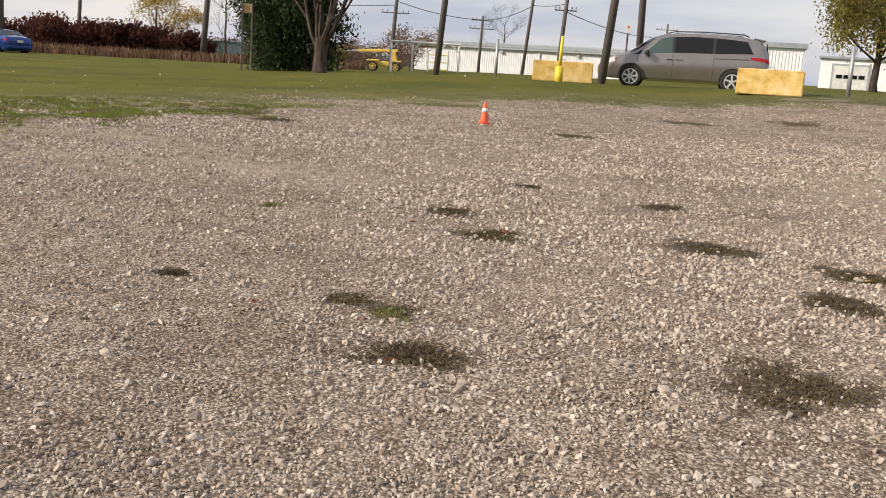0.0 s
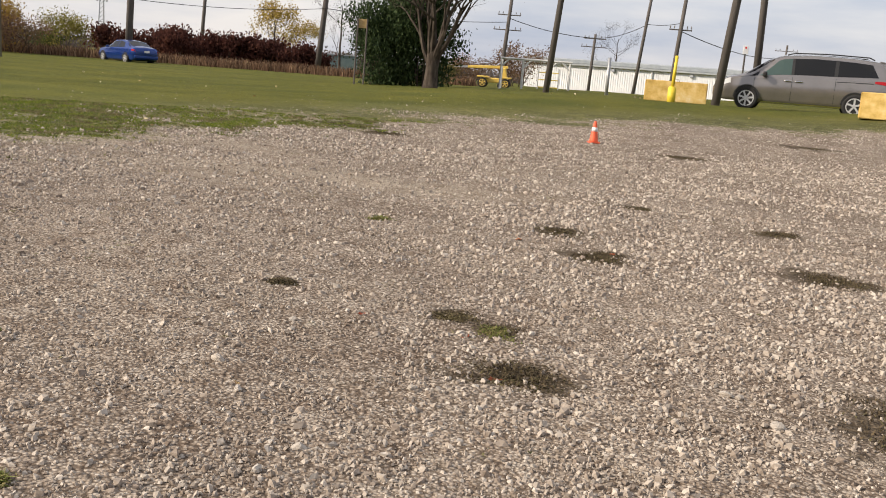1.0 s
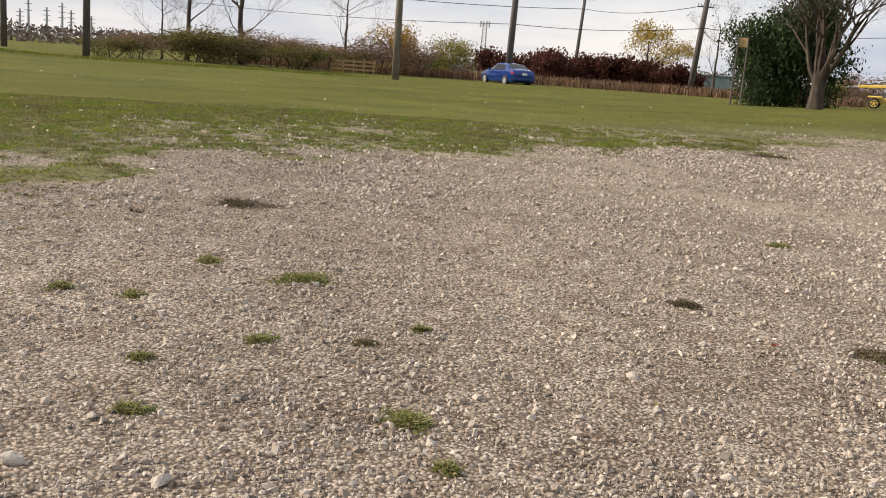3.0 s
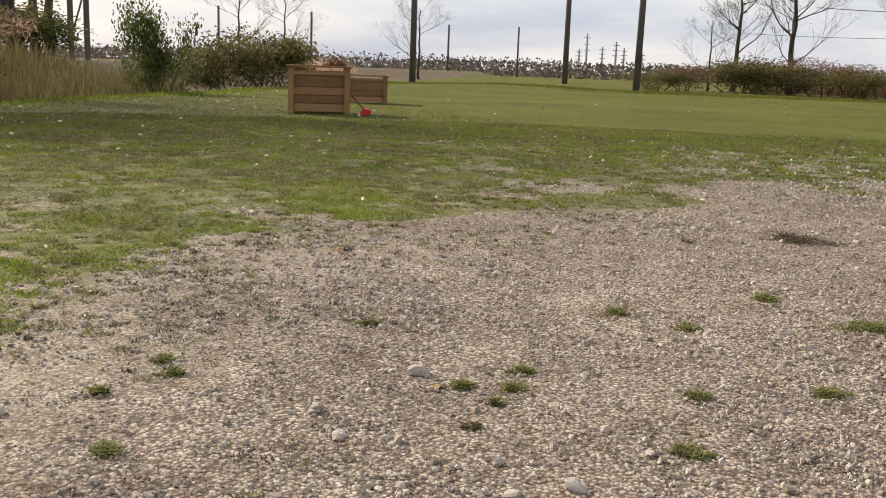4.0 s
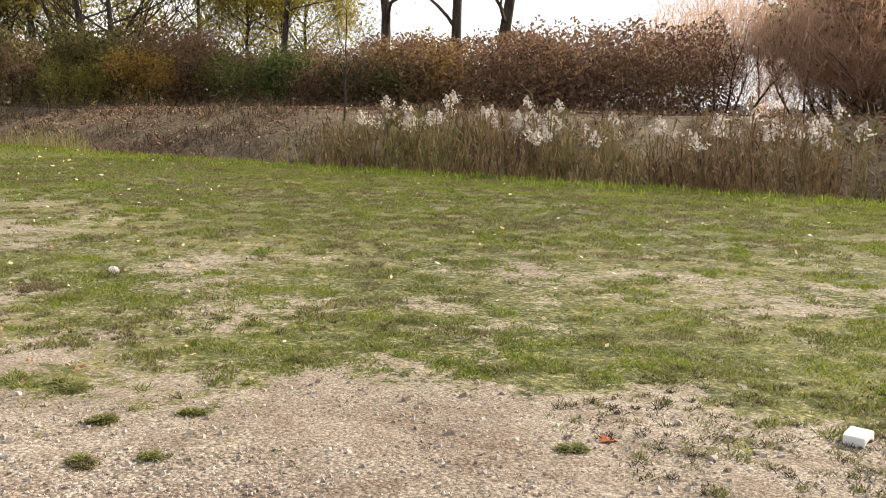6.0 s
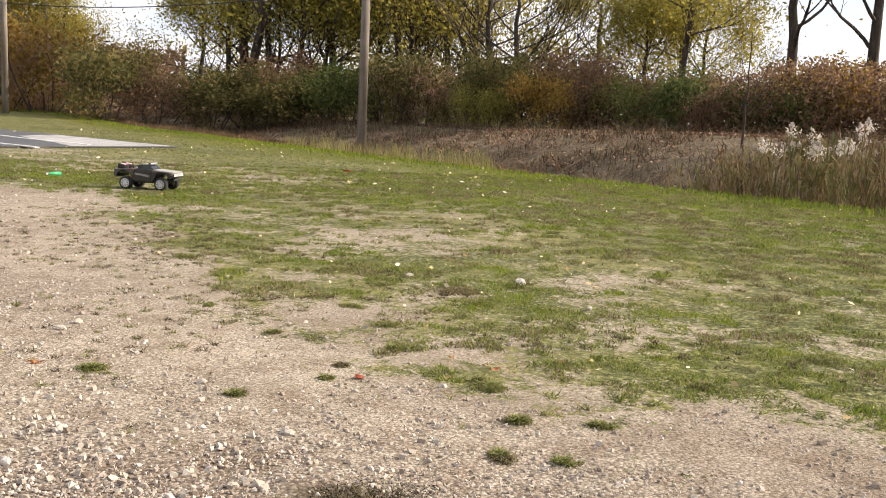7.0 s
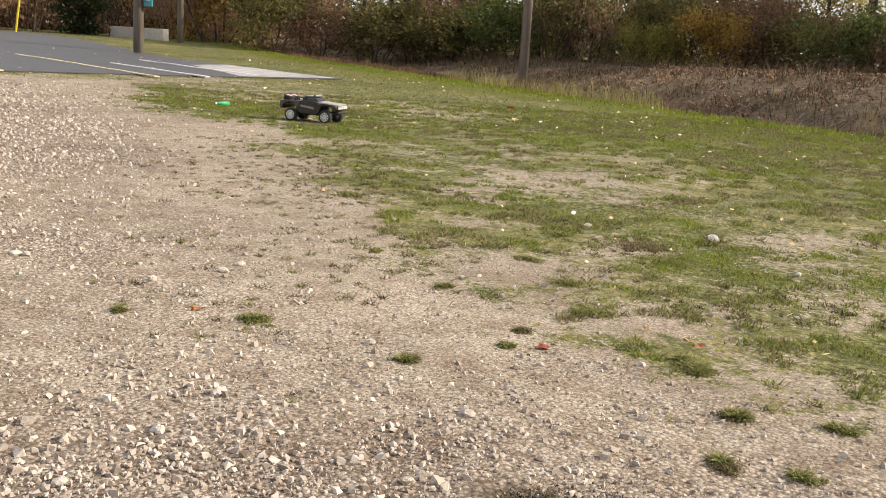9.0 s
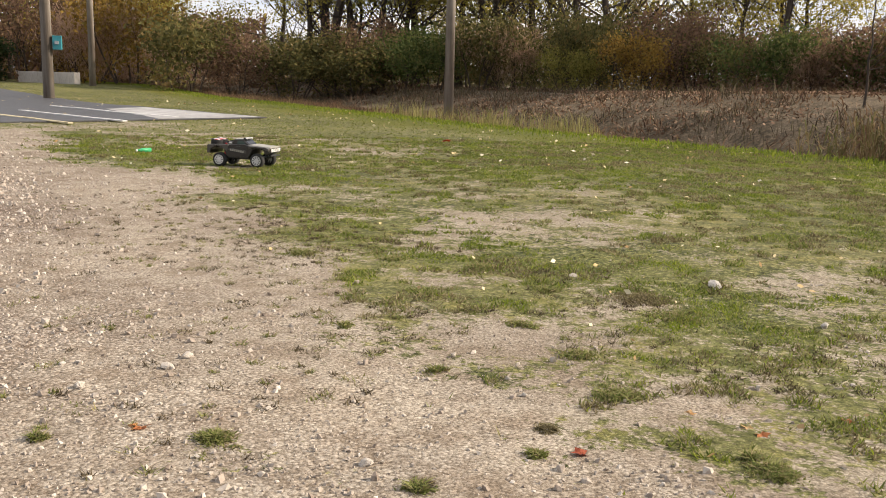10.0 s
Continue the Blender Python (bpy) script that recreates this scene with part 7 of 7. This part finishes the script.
kb = thing("culvert_wall", pose(33.5, -40.5, float(lie(33.5, -40.5)), 0, 0, -30), "low concrete culvert wall beyond the lot", "wall")
part("wall", box((0, 0, 0.1), (7.5, 0.3, 0.9), None, 0.03), M_CONC, kb)
stake = part("stake", tube([(0, 0, -0.6), (-0.10, 0.10, 1.15)], [0.028, 0.028], 8), M_PVC)
stake.matrix_world = pose(-9.75, -9.5, -0.05)
tagged(stake, "leaning white stake among the reeds", "stake")

# ---- cone, litter, stones and tufts on the yard ----
cone = thing("traffic_cone", ground_pose(0.27, 14.5, 20), "small orange traffic cone with a white reflective band", "traffic cone")
part("base", box((0, 0, 0.012), (0.155, 0.155, 0.024), None, 0.006), M_ORANGE, cone)
part("shell", tube([(0, 0, 0.02), (0, 0, 0.045), (0, 0, 0.30), (0, 0, 0.325)], [0.070, 0.064, 0.026, 0.018], 24), M_ORANGE, cone, smooth=True)
part("band", tube([(0, 0, 0.175), (0, 0, 0.235)], [0.0475, 0.0385], 24), M_REFLECT, cone, "white reflective band", True)

paper = part("plastic_scrap", extruded([(-0.045, 0.0), (-0.04, 0.03), (-0.02, 0.038), (0.03, 0.036), (0.05, 0.03), (0.045, 0.0), (0.02, 0.012), (-0.01, 0.014)], -0.03, 0.03, 0.003), M_WHITE)
paper.matrix_world = ground_pose(-1.93, -2.68, 40)
tagged(paper, "folded white plastic scrap on the gravel", "litter")
bt = thing("bottle", ground_pose(7.0, -10.5, 60), "crushed green plastic bottle on the gravel", "bottle")
part("bottle_body", tube([(-0.07, 0, 0.026), (0.04, 0, 0.026), (0.07, 0, 0.026), (0.09, 0, 0.026)], [0.026, 0.025, 0.012, 0.011], 12), M_BOTTLE, bt, smooth=True)
part("bottle_cap", tube([(0.088, 0, 0.026), (0.103, 0, 0.026)], [0.013, 0.013], 10), M_WHITE, bt)


def litter():
    """Small pale leaves strewn over the grass."""
    x, y = scatter_polar(60000, 2.5, 34, 1.0)
    keep = in_view(x, y) & (RNG.uniform(0, 1, len(x)) < 0.12 * (1 - 0.94 * sstep(5, 11, y)) * sstep(0.1, 0.5, turf_cover(x, y)) * (0.4 + 1.6 * vnoise(x, y, 4.0, 260) ** 2)) & (past_brink(x, y) < 1.0)
    x, y = x[keep], y[keep]
    v, f = leaf_cards(np.stack([x, y, lie(x, y) + 0.022], -1), 0.010 + 0.0011 * np.hypot(x, y), flat=0.8)
    tagged(mesh_np("leaf_litter", v, f, M_LITTER), "pale and yellow fallen leaves strewn on the grass", "leaves", kind="stuff")


litter()


def rock_mesh(seed):
    rng = np.random.default_rng(seed)
    bm = bmesh.new()
    bmesh.ops.create_icosphere(bm, subdivisions=2, radius=1.0)
    ax = rng.normal(0, 1, (7, 3))
    ax /= np.linalg.norm(ax, axis=1)[:, None]
    for v in bm.verts:
        k = 1.0
        for a in ax:
            d = float(np.dot(a, v.co))
            if d > 0.5:
                k = min(k, 0.56 / d + 0.03)
        v.co *= k
        v.co.z *= 0.62
        v.co.y *= 0.8
    me = bpy.data.meshes.new("rock")
    bm.to_mesh(me)
    bm.free()
    me.materials.append(M_ROCK)
    return me


ROCKS = [rock_mesh(300 + i) for i in range(7)]


def rock(x, y, r, i):
    ob = new("rock", ROCKS[i % 7])
    ob.matrix_world = Matrix.LocRotScale((x, y, float(lie(x, y)) + 0.22 * r), Euler((0.2 * math.sin(i), 0.2 * math.cos(i * 2), i * 1.3)), (r, r, r))
    return tagged(ob, "loose pale limestone rock lying on gravel", "rock", "loose rocks")


def tuft(x, y, r, seed, dry=False, dead=None):
    rng = np.random.default_rng(seed)
    n = int(min(2600, 300 + r * 9000)) if dry else int(min(900, 150 + r * 3600))
    q = 26 if dry else 9
    sub = rng.normal(0, 0.42, (q, 2)) * r
    pick = rng.integers(0, q, n)
    px, py = (sub[pick] + rng.normal(0, 0.17, (n, 2)) * r * rng.uniform(0.4, 2.1, (n, 1))).T
    d = np.hypot(px, py)
    h = (0.006 + 0.024 * rng.uniform(0.2, 1, n)) * np.clip(1.3 - d / r, 0.4, 1) * (0.5 if dry else 0.8)
    z0 = lie(x, y)
    ob = blades("grass_tuft", px, py, h, rng.uniform(0.003, 0.007, n), (dead or M_WEED) if dry else M_CLOVER, "", "", kind="", lean=2.6, z=np.zeros(n))
    ob.location = (x, y, float(z0) + 0.004)
    return tagged(ob, "low clump of dead brown weeds in gravel" if dry else "low green clump of grass in gravel", "grass tuft", kind="stuff")


def leaf(x, y, r, i):
    bm = bmesh.new()
    outline = []
    for k in range(10):
        a = k * math.tau / 10
        q = (1.0 if k % 2 == 0 else 0.55) * (1.2 if k == 0 else 1.0)
        outline.append(bm.verts.new((math.cos(a) * q, math.sin(a) * q, 0.22 * math.cos(2 * a + i))))
    c = bm.verts.new((0, 0, -0.05))
    for k in range(10):
        bm.faces.new((outline[k], outline[(k + 1) % 10], c))
    top = list(bm.faces)
    bmesh.ops.solidify(bm, geom=top, thickness=0.03)
    ob = part("fallen_leaf", bm, M_LEAFLIT)
    ob.matrix_world = Matrix.LocRotScale((x, y, float(lie(x, y)) + 0.3 * r), Euler((0.15, 0.1, i * 2.1)), (r * 1.45, r * 1.45, r * 1.2))
    return tagged(ob, "curled red-brown fallen leaf on the ground", "leaf", "fallen leaves")


def stalk(x, y, h, i):
    rng = random.Random(i)
    bm = bmesh.new()
    lean = Vector((rng.uniform(-0.12, 0.12), rng.uniform(-0.12, 0.12), 1)) * h
    add_tube(bm, [(0, 0, -0.02), (lean * 0.5)[:], lean[:]], [0.0022, 0.0017, 0.001], 5)
    for k in range(4):
        p = lean * (0.3 + 0.17 * k)
        q = p + Vector((rng.uniform(-0.4, 0.4), rng.uniform(-0.4, 0.4), 0.25)) * h * 0.4
        add_tube(bm, [p[:], q[:]], [0.0013, 0.0008], 4)
    ob = part("dry_stalk", bm, M_STRAW)
    ob.matrix_world = ground_pose(x, y, 0)
    return tagged(ob, "thin dry weed stalk standing in gravel", "weed", "dry stalks")


ROCKS_A = [
    (-1.010, 2.650, 0.027), (-0.870, 2.430, 0.021), (0.510, 2.890, 0.026), (0.550, 2.880, 0.019), (0.700, 2.040, 0.026), (-1.020, 2.240, 0.019),
    (-0.410, 2.600, 0.020), (-0.600, 2.100, 0.021), (-0.650, 1.950, 0.020), (0.620, 2.640, 0.026), (0.280, 2.380, 0.014), (0.640, 2.830, 0.017),
    (-0.240, 2.710, 0.015), (-0.940, 3.180, 0.020), (1.910, 4.480, 0.026), (0.010, 3.190, 0.017), (0.110, 2.460, 0.013), (-0.230, 2.260, 0.012),
    (-0.670, 2.110, 0.012), (0.970, 2.330, 0.020), (1.280, 5.500, 0.024), (-1.110, 3.310, 0.017), (-1.180, 1.610, 0.017), (-1.240, 1.770, 0.013),
    (-1.020, 2.240, 0.018), (-0.650, 1.950, 0.017), (-0.590, 2.100, 0.018), (-0.410, 2.610, 0.019), (-0.310, 2.270, 0.014),
]
ROCKS_B = [
    (-1.880, 1.170, 0.032), (-1.910, 1.040, 0.023), (-1.960, 1.450, 0.019), (-1.670, 1.340, 0.017), (-1.570, 1.290, 0.031), (-1.490, 1.540, 0.015),
    (-2.700, 1.230, 0.039), (-2.830, 0.120, 0.030), (-2.530, 0.840, 0.019), (-3.590, 0.030, 0.036), (-4.240, 0.080, 0.030), (-2.340, 0.830, 0.019),
    (-2.540, 0.850, 0.029), (-2.360, 0.840, 0.021), (-2.830, 0.140, 0.027), (-2.710, -0.630, 0.025), (-2.260, -2.240, 0.013),
    (-1.460, -2.610, 0.021), (-5.190, -3.940, 0.054), (-2.590, -1.220, 0.014),
]
ROCKS_C = [
    (1.180, -5.520, 0.024), (0.540, -5.540, 0.042), (2.100, -3.590, 0.023), (2.100, -3.710, 0.022), (2.220, -3.330, 0.023), (1.250, -3.130, 0.022),
    (1.320, -4.060, 0.013), (1.090, -3.890, 0.013), (1.010, -3.760, 0.013), (2.380, -3.530, 0.016), (2.420, -3.500, 0.015), (1.640, -3.020, 0.011),
    (0.080, -4.210, 0.015), (0.110, -4.970, 0.023), (1.360, -2.290, 0.021), (1.490, -2.150, 0.023), (1.350, -1.990, 0.020), (0.760, -2.330, 0.017),
    (1.630, -2.180, 0.029), (0.780, -2.750, 0.018), (2.100, -3.700, 0.020), (2.090, -3.590, 0.017), (2.220, -3.330, 0.023), (1.340, -2.390, 0.012),
    (2.910, -3.370, 0.028), (2.860, -3.380, 0.023), (1.380, -2.570, 0.019), (0.760, -2.330, 0.020), (1.350, -2.290, 0.021), (1.380, -2.550, 0.023),
    (0.780, -2.740, 0.020),
]
TUFTS_A = [
    (-1.35, 1.92, 0.08), (-1.13, 1.72, 0.04), (-2.50, 2.95, 0.14), (-2.07, 2.19, 0.05), (-3.00, 2.94, 0.06), (-0.25, 3.35, 0.09),
    (-1.15, 5.63, 0.10), (-1.76, 2.64, 0.03), (-0.42, 3.47, 0.07), (-2.47, 2.92, 0.13), (-2.07, 2.18, 0.05), (-1.93, 1.54, 0.05),
    (-2.47, 1.41, 0.04), (-2.21, 1.83, 0.04), (-3.05, 2.24, 0.06), (-2.78, 2.34, 0.05), (-2.98, 2.91, 0.06), (-1.81, 2.39, 0.04),
    (-1.35, 1.93, 0.08), (-2.47, 0.34, 0.05), (-3.10, 0.60, 0.04), (-2.96, 0.59, 0.04), (-2.88, 0.38, 0.02), (-2.59, 1.51, 0.04),
    (-2.56, 1.29, 0.04), (-2.40, 1.30, 0.02), (-2.27, 1.15, 0.03),
]
TUFTS_B = [
    (-3.06, -0.42, 0.03), (-3.24, 1.32, 0.04), (-2.79, -0.98, 0.07), (-2.74, -0.75, 0.04), (-3.16, -0.64, 0.06), (-3.04, -0.42, 0.03),
    (-2.88, 0.39, 0.02), (-2.39, -1.60, 0.06), (-2.21, -1.75, 0.04), (-2.79, -0.98, 0.06), (-2.76, -0.75, 0.04), (-1.94, -1.48, 0.02),
    (-2.19, -2.15, 0.07), (-2.89, -1.85, 0.03), (0.33, -3.41, 0.06), (0.17, -3.08, 0.04), (-0.08, -3.12, 0.03), (0.17, -2.76, 0.04),
    (0.01, -2.79, 0.03), (-1.11, -2.73, 0.06), (1.66, -3.14, 0.05), (1.31, -3.88, 0.04), (1.80, -4.27, 0.04), (0.33, -3.39, 0.05),
    (0.38, -3.48, 0.02), (0.88, -3.32, 0.03), (0.89, -3.51, 0.03),
]
TUFTS_C = [
    (0.75, -3.83, 0.10), (0.91, -4.19, 0.11), (1.20, -4.52, 0.08), (1.25, -5.16, 0.09), (1.64, -5.54, 0.12), (2.10, -5.56, 0.07),
    (2.57, -5.52, 0.12), (0.65, -4.87, 0.13), (0.84, -5.16, 0.17), (2.07, -2.98, 0.03), (0.74, -3.86, 0.10), (1.66, -3.14, 0.06),
    (1.08, -3.03, 0.03), (0.34, -3.43, 0.05), (0.18, -3.09, 0.04), (1.67, -3.13, 0.04), (1.09, -3.04, 0.03), (0.18, -3.09, 0.04),
    (-0.06, -3.13, 0.03), (0.18, -2.78, 0.04), (-1.65, -3.38, 0.12), (-1.60, -3.96, 0.14), (-1.10, -3.51, 0.12), (-0.38, -3.71, 0.12),
    (-0.87, -4.33, 0.12), (-3.17, -2.79, 0.14), (-3.59, -2.41, 0.12),
]
LEAVES = [
    (-0.190, 2.800, 0.015), (1.960, 4.460, 0.023), (-0.330, 3.240, 0.015), (0.250, 5.170, 0.018), (-0.890, 2.490, 0.011), (-0.280, 5.390, 0.019),
    (-0.730, 3.360, 0.014), (-6.700, -0.380, 0.034), (-2.580, 1.230, 0.015), (-4.480, 1.710, 0.018), (-3.990, 0.170, 0.015), (0.780, -3.370, 0.017),
    (1.870, -3.130, 0.019), (0.540, -3.770, 0.013), (0.390, -3.710, 0.014), (4.680, -14.610, 0.067), (0.350, -3.660, 0.016), (-1.230, -2.790, 0.021),
    (-4.930, -3.020, 0.029), (1.890, -3.120, 0.015), (0.130, -3.850, 0.015),
]
STALKS = [
    (-4.26, 1.91, 0.07), (-4.24, 2.13, 0.06), (-4.25, 2.33, 0.11), (-4.22, 2.54, 0.06), (-4.60, 2.88, 0.06), (-3.65, 2.40, 0.06),
    (-3.66, 1.03, 0.06), (-2.64, -1.21, 0.09), (-2.52, -0.75, 0.06), (-2.55, -0.75, 0.08), (-2.10, -2.53, 0.07),
]

for i, (x, y, r) in enumerate(ROCKS_A + ROCKS_B + ROCKS_C):
    rock(x, y, r, i)
for i, (x, y, r) in enumerate(TUFTS_A + TUFTS_B + TUFTS_C):
    tuft(x, y, r, 500 + i, i % 9 == 8, M_DRYTURF)
for i, (x, y, r) in enumerate(LEAVES):
    leaf(x, y, r, i)
for i, (x, y, h) in enumerate(STALKS):
    stalk(x, y, h, i)
for i, (x, y, a, b) in enumerate(MATS):
    tuft(x, y, a * 1.1, 700 + i, True)
